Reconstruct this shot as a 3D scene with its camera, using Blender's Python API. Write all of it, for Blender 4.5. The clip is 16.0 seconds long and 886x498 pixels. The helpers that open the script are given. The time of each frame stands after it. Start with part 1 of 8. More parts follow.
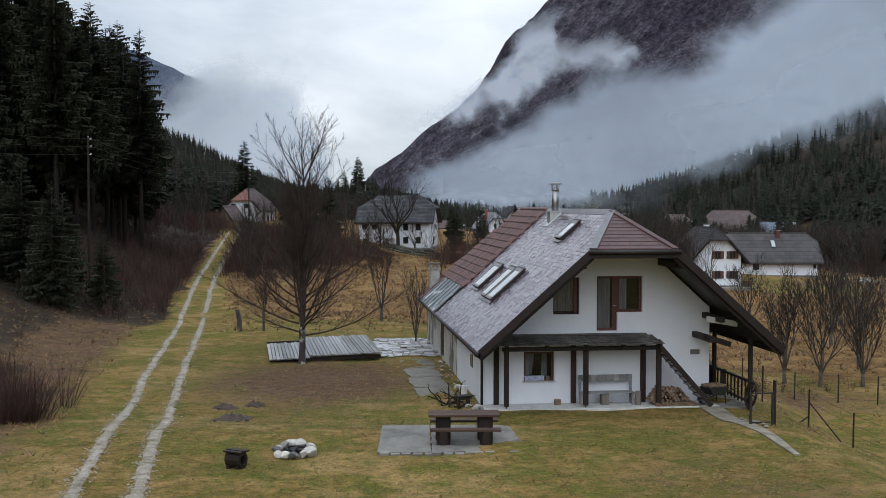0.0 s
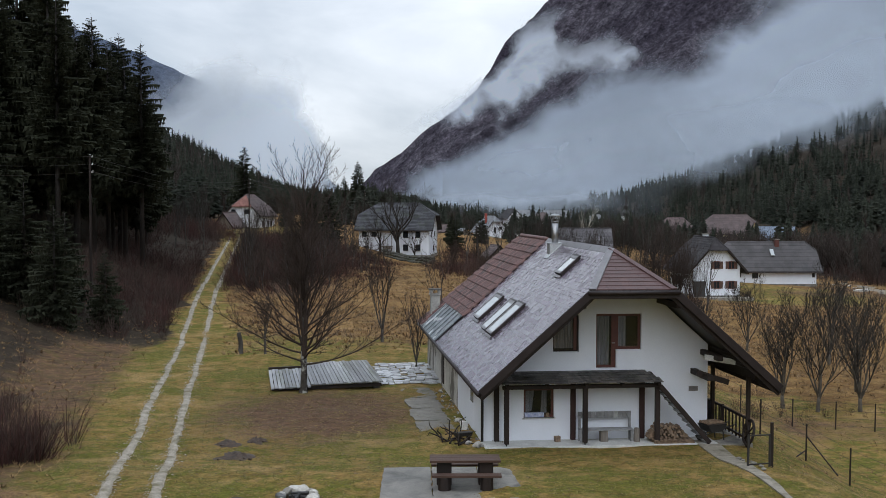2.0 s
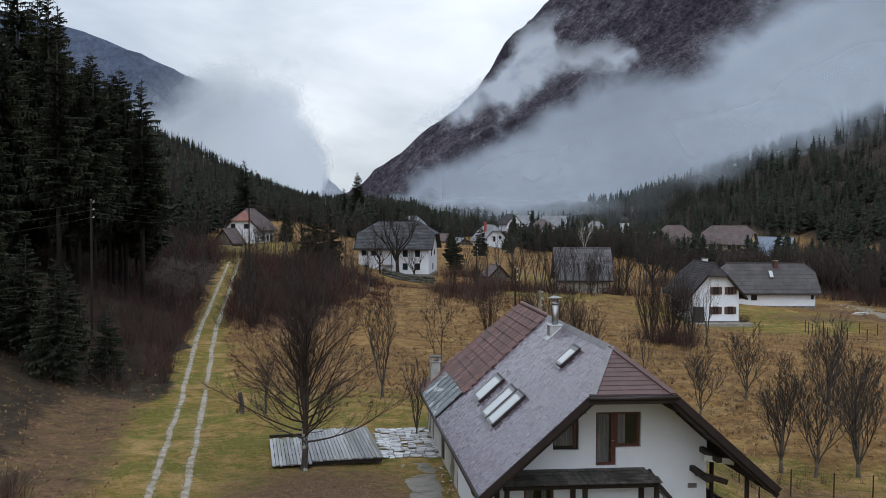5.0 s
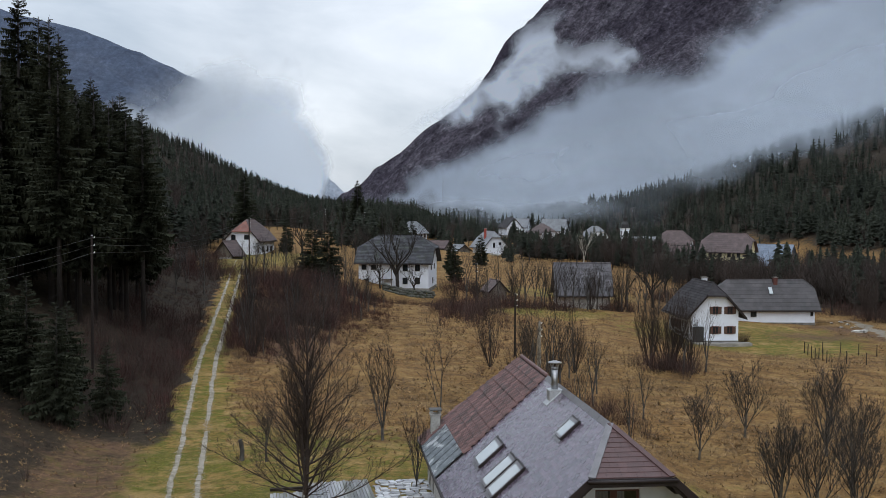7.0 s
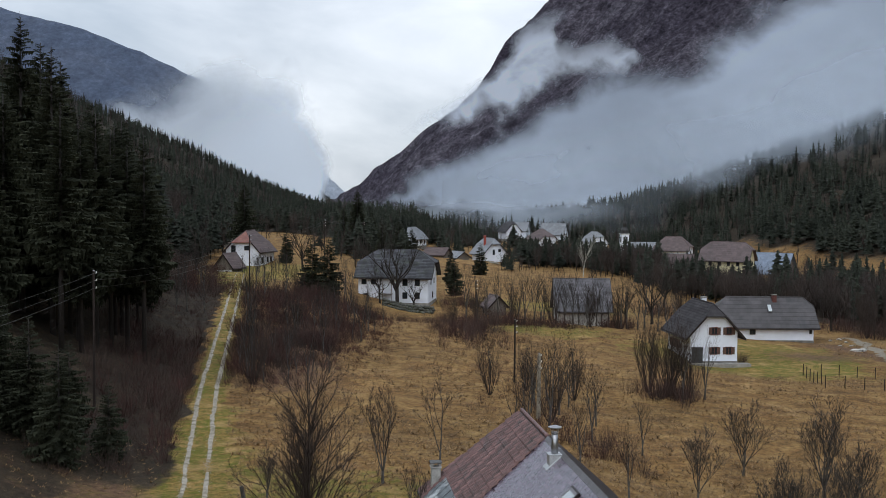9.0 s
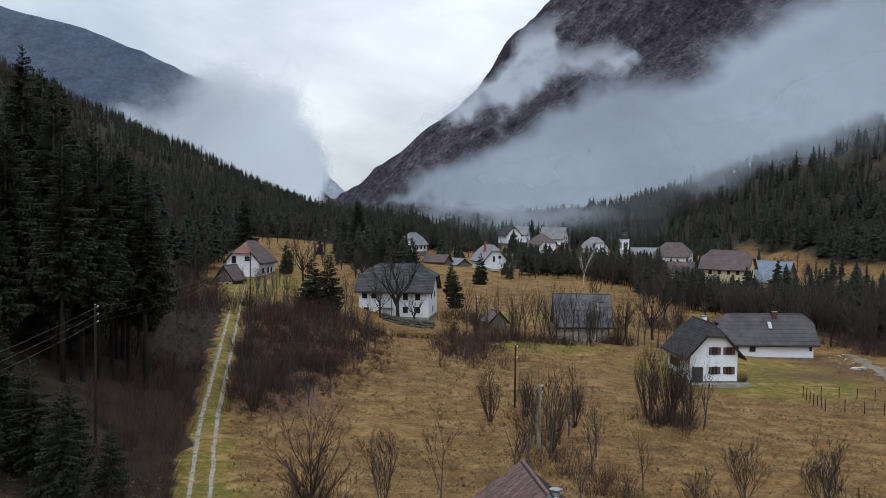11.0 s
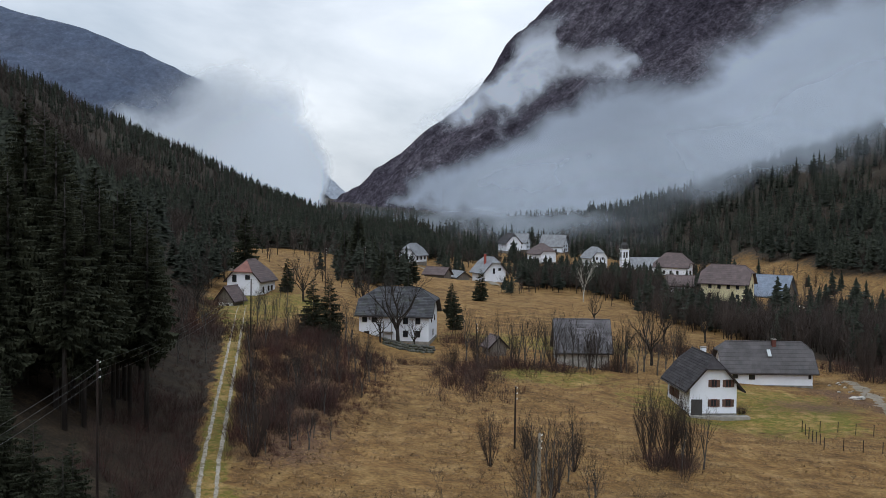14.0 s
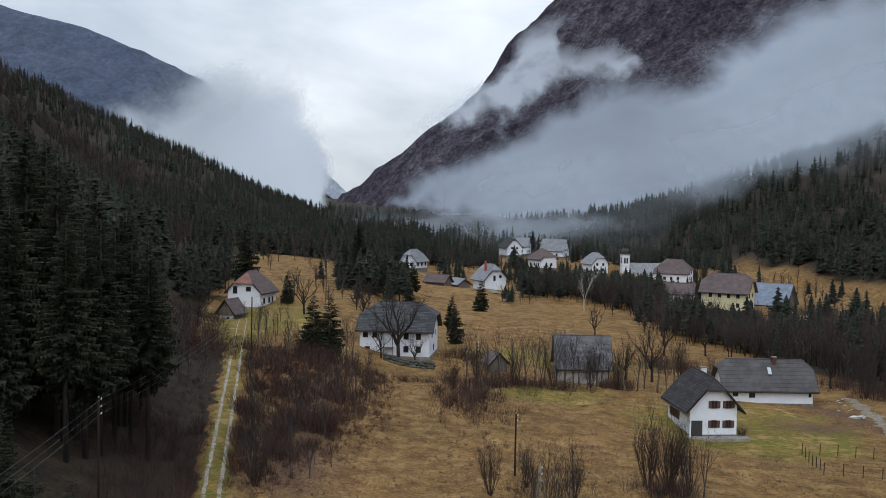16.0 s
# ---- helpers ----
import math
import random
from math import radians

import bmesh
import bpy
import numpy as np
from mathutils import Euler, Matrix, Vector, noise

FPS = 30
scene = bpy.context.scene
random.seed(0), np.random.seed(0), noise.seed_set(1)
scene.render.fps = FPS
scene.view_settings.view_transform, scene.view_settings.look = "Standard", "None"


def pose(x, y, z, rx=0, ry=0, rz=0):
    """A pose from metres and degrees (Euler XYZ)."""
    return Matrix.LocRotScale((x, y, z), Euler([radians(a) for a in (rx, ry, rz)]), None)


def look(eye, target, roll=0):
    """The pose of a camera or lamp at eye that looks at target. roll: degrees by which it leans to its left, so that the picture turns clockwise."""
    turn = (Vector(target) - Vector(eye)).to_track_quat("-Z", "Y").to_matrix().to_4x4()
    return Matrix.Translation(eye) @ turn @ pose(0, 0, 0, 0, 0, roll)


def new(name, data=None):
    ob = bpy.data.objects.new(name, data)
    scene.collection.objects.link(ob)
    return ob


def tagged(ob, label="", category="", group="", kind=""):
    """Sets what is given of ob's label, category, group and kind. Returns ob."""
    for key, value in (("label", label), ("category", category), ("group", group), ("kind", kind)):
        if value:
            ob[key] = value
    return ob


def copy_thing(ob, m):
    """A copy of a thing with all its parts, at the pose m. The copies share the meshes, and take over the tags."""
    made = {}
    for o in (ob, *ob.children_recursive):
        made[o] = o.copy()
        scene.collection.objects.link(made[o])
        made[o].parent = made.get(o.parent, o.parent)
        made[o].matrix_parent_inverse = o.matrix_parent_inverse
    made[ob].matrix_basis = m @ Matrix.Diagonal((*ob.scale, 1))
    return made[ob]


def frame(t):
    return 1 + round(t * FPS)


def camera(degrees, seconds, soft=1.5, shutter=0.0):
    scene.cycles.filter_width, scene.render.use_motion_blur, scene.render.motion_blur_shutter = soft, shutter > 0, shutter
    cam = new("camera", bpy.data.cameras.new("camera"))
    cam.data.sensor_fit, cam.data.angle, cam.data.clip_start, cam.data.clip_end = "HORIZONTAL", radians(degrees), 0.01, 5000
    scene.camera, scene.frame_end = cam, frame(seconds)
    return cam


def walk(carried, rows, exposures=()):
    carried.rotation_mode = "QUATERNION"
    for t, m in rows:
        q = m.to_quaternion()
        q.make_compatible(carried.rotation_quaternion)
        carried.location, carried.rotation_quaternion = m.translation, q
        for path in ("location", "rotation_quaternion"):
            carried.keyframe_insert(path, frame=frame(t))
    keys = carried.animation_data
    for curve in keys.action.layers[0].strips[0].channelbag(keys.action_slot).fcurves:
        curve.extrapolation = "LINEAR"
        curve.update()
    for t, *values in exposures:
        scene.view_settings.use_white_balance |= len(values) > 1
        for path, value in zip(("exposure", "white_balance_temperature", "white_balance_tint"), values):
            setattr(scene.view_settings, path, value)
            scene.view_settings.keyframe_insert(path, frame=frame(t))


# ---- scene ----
cam = camera(43.2, 16.0, soft=0.8)
METRES, EYE, TILT, LEAN, TURN = 22.0, 7.3, -2.2, 0.0, 0.0
ROWS = [
    (0.0, 0.0, 0.0, 0.0, 0.0, 0.0, -0.0),
    (0.5, -0.0009, -0.0035, 0.0142, -0.01, -0.0, -0.03),
    (1.0, -0.0021, -0.0086, 0.0287, -0.01, -0.0, -0.04),
    (1.5, -0.0026, -0.0139, 0.0459, -0.02, -0.01, -0.04),
    (2.0, -0.0026, -0.0178, 0.0641, -0.03, -0.01, -0.07),
    (2.5, -0.0024, -0.0189, 0.0837, -0.03, -0.01, -0.08),
    (3.0, -0.0027, -0.0196, 0.1033, -0.04, -0.01, -0.1),
    (3.5, -0.0034, -0.0207, 0.1306, -0.04, -0.02, -0.11),
    (4.0, -0.0045, -0.0245, 0.165, -0.05, -0.04, -0.15),
    (6.5, -0.0073, -0.0354, 0.3352, -0.08, -0.14, -0.24),
    (7.0, -0.0075, -0.0376, 0.3702, -0.08, -0.17, -0.28),
    (7.5, -0.0097, -0.0393, 0.4045, -0.1, -0.18, -0.33),
    (8.0, -0.0095, -0.0457, 0.4397, -0.1, -0.2, -0.38),
    (8.5, -0.0107, -0.0515, 0.4745, -0.1, -0.23, -0.42),
    (9.0, -0.0126, -0.0536, 0.5082, -0.11, -0.25, -0.49),
    (11.5, -0.0206, -0.0603, 0.6745, -0.12, -0.32, -0.71),
    (12.0, -0.0227, -0.0662, 0.7096, -0.13, -0.32, -0.75),
    (12.5, -0.0244, -0.0714, 0.7446, -0.12, -0.32, -0.77),
    (13.0, -0.0259, -0.0771, 0.7802, -0.12, -0.32, -0.81),
    (13.5, -0.0251, -0.0785, 0.8158, -0.12, -0.34, -0.83),
    (14.0, -0.0258, -0.0753, 0.8506, -0.12, -0.35, -0.87),
    (14.5, -0.0258, -0.0757, 0.8869, -0.1, -0.37, -0.9),
    (15.0, -0.0272, -0.0777, 0.9225, -0.1, -0.39, -0.95),
    (15.5, -0.0278, -0.0786, 0.9581, -0.09, -0.41, -0.98),
    (16.0, -0.0297, -0.0804, 0.993, -0.09, -0.42, -1.01),
]
walk(cam, [(t, pose(0, 0, EYE, TILT, LEAN, TURN) @ pose(METRES * x, METRES * y, METRES * z, 90 + pitch, roll, yaw)) for t, x, y, z, yaw, pitch, roll in ROWS])

# ---- light and sky ----
SUN_AZIMUTH, SUN_HEIGHT = radians(195), radians(38)
world = bpy.data.worlds.new("overcast_sky")
scene.world = world
world.use_nodes = True
wt = world.node_tree
wt.nodes.clear()


def wn(kind, **values):
    n = wt.nodes.new(kind)
    for key, value in values.items():
        n.inputs[key].default_value = value
    return n


w_sky = wt.nodes.new("ShaderNodeTexSky")
w_sky.sky_type, w_sky.sun_disc = "NISHITA", False
w_sky.sun_elevation, w_sky.sun_rotation = SUN_HEIGHT, SUN_AZIMUTH
w_co = wt.nodes.new("ShaderNodeTexCoord")
w_map = wt.nodes.new("ShaderNodeMapping")
w_map.inputs["Scale"].default_value = (1.0, 1.0, 2.6)
wt.links.new(w_co.outputs["Generated"], w_map.inputs["Vector"])
w_noise = wn("ShaderNodeTexNoise", Scale=4.2, Detail=8.0, Roughness=0.52, Distortion=0.35)
wt.links.new(w_map.outputs["Vector"], w_noise.inputs["Vector"])
w_ramp = wt.nodes.new("ShaderNodeValToRGB")
w_ramp.color_ramp.elements[0].position, w_ramp.color_ramp.elements[0].color = 0.36, (0.50, 0.59, 0.71, 1)
w_ramp.color_ramp.elements[1].position, w_ramp.color_ramp.elements[1].color = 0.64, (0.87, 0.95, 1.06, 1)
wt.links.new(w_noise.outputs["Fac"], w_ramp.inputs["Fac"])
# the sun behind the cloud brightens the sheet around it
w_dot = wt.nodes.new("ShaderNodeVectorMath")
w_dot.operation = "DOT_PRODUCT"
glow = Vector((-0.075, 1.0, 0.17)).normalized()
w_dot.inputs[1].default_value = glow
wt.links.new(w_co.outputs["Generated"], w_dot.inputs[0])
w_glow = wn("ShaderNodeMapRange")
w_glow.interpolation_type = "SMOOTHSTEP"
for key, value in (("From Min", 0.975), ("From Max", 0.999), ("To Min", 0.0), ("To Max", 1.0)):
    w_glow.inputs[key].default_value = value
wt.links.new(w_dot.outputs["Value"], w_glow.inputs["Value"])
w_add = wt.nodes.new("ShaderNodeMix")
w_add.data_type, w_add.blend_type = "RGBA", "ADD"
w_add.inputs["B"].default_value = (0.20, 0.185, 0.17, 1)
wt.links.new(w_glow.outputs["Result"], w_add.inputs["Factor"])
wt.links.new(w_ramp.outputs["Color"], w_add.inputs["A"])
w_bg_cloud = wn("ShaderNodeBackground", Strength=1.0)
# an overcast sky is brighter overhead than at its foot
w_sep = wt.nodes.new("ShaderNodeSeparateXYZ")
wt.links.new(w_co.outputs["Generated"], w_sep.inputs[0])
w_up = wn("ShaderNodeMapRange")
for key, value in (("From Min", 0.0), ("From Max", 1.0), ("To Min", 0.86), ("To Max", 2.1)):
    w_up.inputs[key].default_value = value
wt.links.new(w_sep.outputs["Z"], w_up.inputs["Value"])
wt.links.new(w_up.outputs["Result"], w_bg_cloud.inputs["Strength"])
wt.links.new(w_add.outputs["Result"], w_bg_cloud.inputs["Color"])
w_bg_sky = wn("ShaderNodeBackground", Strength=0.06)
wt.links.new(w_sky.outputs["Color"], w_bg_sky.inputs["Color"])
w_mix = wn("ShaderNodeMixShader", Fac=0.82)
wt.links.new(w_bg_sky.outputs[0], w_mix.inputs[1])
wt.links.new(w_bg_cloud.outputs[0], w_mix.inputs[2])
w_out = wt.nodes.new("ShaderNodeOutputWorld")
wt.links.new(w_mix.outputs[0], w_out.inputs["Surface"])
sun = new("sun", bpy.data.lights.new("sun", "SUN"))
sun.data.energy, sun.data.angle, sun.data.color = 1.0, radians(70), (1.0, 1.0, 1.0)
sun.matrix_world = look((0, 0, 0), (-math.sin(SUN_AZIMUTH) * math.cos(SUN_HEIGHT), -math.cos(SUN_AZIMUTH) * math.cos(SUN_HEIGHT), -math.sin(SUN_HEIGHT)))


# ---- materials ----
def nodes_of(name):
    m = bpy.data.materials.new(name)
    m.use_nodes = True
    nt = m.node_tree
    return m, nt, nt.nodes["Principled BSDF"]


def add_node(nt, kind, **values):
    n = nt.nodes.new(kind)
    for key, value in values.items():
        n.inputs[key].default_value = value
    return n


def ramp(nt, source, stops):
    r = nt.nodes.new("ShaderNodeValToRGB")
    el = r.color_ramp.elements
    while len(el) < len(stops):
        el.new(0.5)
    for e, (at, colour) in zip(el, stops):
        e.position, e.color = at, (*colour, 1)
    nt.links.new(source, r.inputs["Fac"])
    return r.outputs["Color"]


def blend(nt, fac, a, b, mode="MIX"):
    n = nt.nodes.new("ShaderNodeMix")
    n.data_type, n.blend_type = "RGBA", mode
    for socket, value in (("Factor", fac), ("A", a), ("B", b)):
        if isinstance(value, (int, float)):
            n.inputs[socket].default_value = value
        elif isinstance(value, tuple):
            n.inputs[socket].default_value = (*value, 1)
        else:
            nt.links.new(value, n.inputs[socket])
    return n.outputs["Result"]


def coords(nt, stretch=(1, 1, 1)):
    co = nt.nodes.new("ShaderNodeTexCoord")
    mp = nt.nodes.new("ShaderNodeMapping")
    mp.inputs["Scale"].default_value = stretch
    nt.links.new(co.outputs["Object"], mp.inputs["Vector"])
    return mp.outputs["Vector"]


def surf(name, dark, light, size=0.4, grain=0.03, rough=(0.6, 0.9), bump=0.3, stretch=(1, 1, 1), stain=None, stain_at=(0.52, 0.7), vary=0.0, island=False, metal=0.0, spec=0.5, contrast=1.0, sheen=False):
    """A weathered surface: broad tone, fine grain, optional stains, and a shift of tone from piece to piece."""
    m, nt, b = nodes_of(name)
    v = coords(nt, stretch)
    broad = add_node(nt, "ShaderNodeTexNoise", Scale=1 / size, Detail=5.0, Roughness=0.6)
    fine = add_node(nt, "ShaderNodeTexNoise", Scale=1 / grain, Detail=3.0, Roughness=0.7)
    for n in (broad, fine):
        nt.links.new(v, n.inputs["Vector"])
    col = ramp(nt, broad.outputs["Fac"], [(0.3, dark), (0.7, light)])
    g = ramp(nt, fine.outputs["Fac"], [(0.25, (1 - 0.38 * contrast,) * 3), (0.75, (1 + 0.22 * contrast,) * 3)])
    col = blend(nt, 0.8, col, g, "MULTIPLY")
    if stain:
        patch = add_node(nt, "ShaderNodeTexNoise", Scale=0.45 / size, Detail=7.0, Roughness=0.65)
        nt.links.new(v, patch.inputs["Vector"])
        mask = add_node(nt, "ShaderNodeMapRange")
        mask.inputs["From Min"].default_value, mask.inputs["From Max"].default_value = stain_at
        nt.links.new(patch.outputs["Fac"], mask.inputs["Value"])
        col = blend(nt, mask.outputs["Result"], col, stain)
    if vary:
        src = nt.nodes.new("ShaderNodeNewGeometry").outputs["Random Per Island"] if island else nt.nodes.new("ShaderNodeObjectInfo").outputs["Random"]
        tone = ramp(nt, src, [(0.0, (1 - vary,) * 3), (1.0, (1 + vary,) * 3)])
        col = blend(nt, 1.0, col, tone, "MULTIPLY")
    nt.links.new(col, b.inputs["Base Color"])
    r = add_node(nt, "ShaderNodeMapRange")
    r.inputs["To Min"].default_value, r.inputs["To Max"].default_value = rough
    nt.links.new(src if sheen else broad.outputs["Fac"], r.inputs["Value"])
    nt.links.new(r.outputs["Result"], b.inputs["Roughness"])
    b.inputs["Metallic"].default_value = metal
    b.inputs["Specular IOR Level"].default_value = spec
    if bump:
        bp = add_node(nt, "ShaderNodeBump", Strength=bump, Distance=grain * 0.6)
        nt.links.new(fine.outputs["Fac"], bp.inputs["Height"])
        nt.links.new(bp.outputs["Normal"], b.inputs["Normal"])
    return m


def glass(name, tint=(0.02, 0.025, 0.03)):
    m, nt, b = nodes_of(name)
    b.inputs["Base Color"].default_value = (*tint, 1)
    b.inputs["Roughness"].default_value = 0.05
    b.inputs["IOR"].default_value = 1.5
    n = add_node(nt, "ShaderNodeTexNoise", Scale=1.5, Detail=2.0)
    bp = add_node(nt, "ShaderNodeBump", Strength=0.04, Distance=0.05)
    nt.links.new(coords(nt), n.inputs["Vector"])
    nt.links.new(n.outputs["Fac"], bp.inputs["Height"])
    nt.links.new(bp.outputs["Normal"], b.inputs["Normal"])
    return m


PLASTER = surf("white_plaster", (0.69, 0.72, 0.785), (0.775, 0.805, 0.87), size=1.6, grain=0.05, bump=0.06, contrast=0.15, stain=(0.62, 0.62, 0.60), stain_at=(0.6, 0.9))
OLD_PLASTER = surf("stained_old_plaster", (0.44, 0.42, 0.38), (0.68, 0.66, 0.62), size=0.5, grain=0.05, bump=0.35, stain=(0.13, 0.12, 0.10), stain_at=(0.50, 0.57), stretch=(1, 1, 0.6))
YELLOW = surf("pale_yellow_plaster", (0.62, 0.55, 0.33), (0.74, 0.66, 0.42), size=2.0, grain=0.06, bump=0.15)
STONE_WALL = surf("rough_stone_plaster", (0.30, 0.29, 0.27), (0.48, 0.47, 0.44), size=0.7, grain=0.12, bump=0.6, stain=(0.16, 0.15, 0.14))
DARK_WOOD = surf("dark_stained_wood", (0.012, 0.008, 0.007), (0.032, 0.021, 0.017), size=0.5, grain=0.02, stretch=(1, 1, 0.2), rough=(0.5, 0.75), spec=0.3)
POST_WOOD = surf("dark_red_stained_wood", (0.026, 0.011, 0.010), (0.050, 0.023, 0.020), size=0.5, grain=0.03, rough=(0.5, 0.7), spec=0.3)
RED_WOOD = surf("red_brown_painted_wood", (0.075, 0.020, 0.015), (0.12, 0.034, 0.024), size=0.5, grain=0.03, rough=(0.4, 0.6))
BROWN_WOOD = surf("brown_varnished_wood", (0.050, 0.026, 0.018), (0.095, 0.055, 0.040), size=0.4, grain=0.02, stretch=(0.2, 1, 1), rough=(0.55, 0.8), spec=0.3)
GREY_WOOD = surf("weathered_grey_wood", (0.15, 0.15, 0.155), (0.36, 0.36, 0.37), size=0.35, grain=0.025, stretch=(1, 0.12, 1), rough=(0.35, 0.65), stain=(0.10, 0.105, 0.075), stain_at=(0.5, 0.7), vary=0.4)
BARN_WOOD = surf("old_barn_boards", (0.10, 0.085, 0.07), (0.20, 0.175, 0.15), size=0.4, grain=0.04, stretch=(1, 1, 0.12), vary=0.2, island=True)
LOG_WOOD = surf("split_firewood", (0.055, 0.036, 0.026), (0.34, 0.235, 0.155), size=0.1, grain=0.02, vary=0.4, island=True)
SLATE = surf("wet_brown_slate", (0.096, 0.072, 0.096), (0.170, 0.136, 0.174), size=0.5, grain=0.05, rough=(0.12, 0.36), bump=0.06, vary=0.28, spec=0.9, sheen=True)
SLATE_REST = surf("wet_brown_slate_field", (0.096, 0.072, 0.096), (0.170, 0.136, 0.174), size=0.5, grain=0.05, rough=(0.12, 0.36), bump=0.06, vary=0.28, spec=0.9, sheen=True, island=True)
RED_SLATE = surf("red_brown_shingle", (0.072, 0.036, 0.034), (0.112, 0.058, 0.055), size=0.5, grain=0.04, rough=(0.4, 0.65), bump=0.25, vary=0.10, island=True)
TILE = surf("aged_red_clay_tile", (0.095, 0.047, 0.043), (0.205, 0.108, 0.097), size=0.35, grain=0.04, rough=(0.45, 0.8), bump=0.3, stain=(0.06, 0.045, 0.042), stain_at=(0.5, 0.66), vary=0.45, island=True)
SHEET = surf("rusting_galvanised_sheet", (0.10, 0.11, 0.12), (0.30, 0.33, 0.35), size=0.35, grain=0.05, stretch=(1, 0.5, 1), rough=(0.3, 0.55), stain=(0.62, 0.64, 0.66), stain_at=(0.54, 0.62), metal=0.35, bump=0.15)
FLASHING = surf("lead_grey_flashing", (0.16, 0.15, 0.155), (0.24, 0.225, 0.23), size=0.3, grain=0.03, rough=(0.3, 0.5), metal=0.5, bump=0.1)
STEEL = surf("brushed_stainless_steel", (0.30, 0.30, 0.31), (0.42, 0.42, 0.43), size=0.2, grain=0.02, rough=(0.3, 0.5), metal=1.0, bump=0.05)
BROWN_METAL = surf("brown_painted_metal", (0.013, 0.008, 0.008), (0.026, 0.016, 0.015), size=0.4, grain=0.02, rough=(0.4, 0.6), bump=0.05, spec=0.35)
BLACK_METAL = surf("black_iron", (0.015, 0.014, 0.014), (0.035, 0.032, 0.03), size=0.2, grain=0.02, rough=(0.4, 0.7), bump=0.1)
CONCRETE = surf("damp_grey_concrete", (0.165, 0.152, 0.132), (0.31, 0.286, 0.25), size=0.7, grain=0.04, rough=(0.4, 0.85), bump=0.4, stain=(0.075, 0.072, 0.065), stain_at=(0.48, 0.66), vary=0.2)
PALE_CONCRETE = surf("pale_concrete", (0.48, 0.48, 0.46), (0.62, 0.62, 0.60), size=0.6, grain=0.04, stain=(0.3, 0.3, 0.28), stain_at=(0.56, 0.75))
LIMESTONE = surf("white_limestone", (0.38, 0.355, 0.315), (0.68, 0.65, 0.60), size=0.25, grain=0.04, bump=0.6, stain=(0.10, 0.095, 0.085), stain_at=(0.5, 0.62), vary=0.25)
SLAB_STONE = surf("broken_pale_slate", (0.30, 0.30, 0.31), (0.56, 0.56, 0.57), size=0.3, grain=0.03, rough=(0.25, 0.6), bump=0.3, vary=0.5)
WET_CONCRETE = surf("wet_dark_concrete", (0.128, 0.116, 0.098), (0.23, 0.212, 0.185), size=0.5, grain=0.03, spec=0.3, rough=(0.5, 0.85), bump=0.3, stain=(0.06, 0.06, 0.035), stain_at=(0.5, 0.68))
SOOT_STONE = surf("sooty_stone", (0.05, 0.05, 0.05), (0.17, 0.165, 0.16), size=0.2, grain=0.03, bump=0.6, vary=0.3)
GREY_ROOF = surf("dark_grey_roof_tile", (0.028, 0.025, 0.027), (0.060, 0.054, 0.057), size=0.8, grain=0.07, rough=(0.75, 0.95), bump=0.5, vary=0.3, island=True, stain=(0.030, 0.029, 0.030), spec=0.25)
OLD_ROOF = surf("mossy_grey_roof_tile", (0.040, 0.040, 0.044), (0.080, 0.080, 0.088), size=0.9, grain=0.08, rough=(0.75, 0.95), bump=0.5, vary=0.35, island=True, stain=(0.045, 0.05, 0.038), spec=0.3)
ETERNIT = surf("flat_grey_fibre_roof", (0.062, 0.057, 0.058), (0.10, 0.093, 0.095), size=1.5, grain=0.08, rough=(0.7, 0.9), bump=0.2, vary=0.12, island=True, stain=(0.06, 0.058, 0.06), spec=0.3)
RED_ROOF = surf("far_red_clay_tile", (0.16, 0.065, 0.05), (0.27, 0.12, 0.095), size=0.9, grain=0.08, rough=(0.6, 0.9), vary=0.2, island=True)
BROWN_ROOF = surf("far_brown_tile", (0.075, 0.052, 0.05), (0.12, 0.082, 0.078), size=0.9, grain=0.08, rough=(0.5, 0.8), vary=0.2, island=True)
PALE_ROOF = surf("pale_metal_roof", (0.13, 0.135, 0.145), (0.24, 0.25, 0.265), size=1.2, grain=0.1, rough=(0.35, 0.6), vary=0.12, island=True)
BLUE_ROOF = surf("blue_grey_roof", (0.13, 0.165, 0.22), (0.19, 0.23, 0.30), size=1.2, grain=0.1, rough=(0.4, 0.6), vary=0.12, island=True)
BARN_ROOF = surf("grey_sheet_roof", (0.065, 0.060, 0.064), (0.15, 0.142, 0.150), size=0.8, grain=0.1, spec=0.3, rough=(0.6, 0.85), vary=0.3, island=True, stretch=(1, 0.2, 1))
BRICK_RED = surf("red_chimney_paint", (0.30, 0.05, 0.035), (0.40, 0.075, 0.05), size=0.4, grain=0.05)
BARK = surf("grey_lichen_bark", (0.045, 0.040, 0.036), (0.13, 0.12, 0.11), size=0.3, grain=0.04, stretch=(1, 1, 0.4), bump=0.6, stain=(0.17, 0.17, 0.155), stain_at=(0.58, 0.75), rough=(0.85, 1.0), spec=0.1)
LICHEN_BARK = surf("lichen_patched_bark", (0.026, 0.022, 0.020), (0.065, 0.058, 0.052), size=0.16, grain=0.03, bump=0.6, stain=(0.13, 0.13, 0.12), stain_at=(0.60, 0.66), rough=(0.85, 1.0), spec=0.1)
DARK_BARK = surf("dark_wet_bark", (0.020, 0.017, 0.015), (0.052, 0.044, 0.038), size=0.3, grain=0.04, bump=0.5, rough=(0.85, 1.0), spec=0.1)
SPRUCE_BARK = surf("dark_spruce_bark", (0.018, 0.014, 0.012), (0.042, 0.034, 0.030), size=0.4, grain=0.05, bump=0.3)
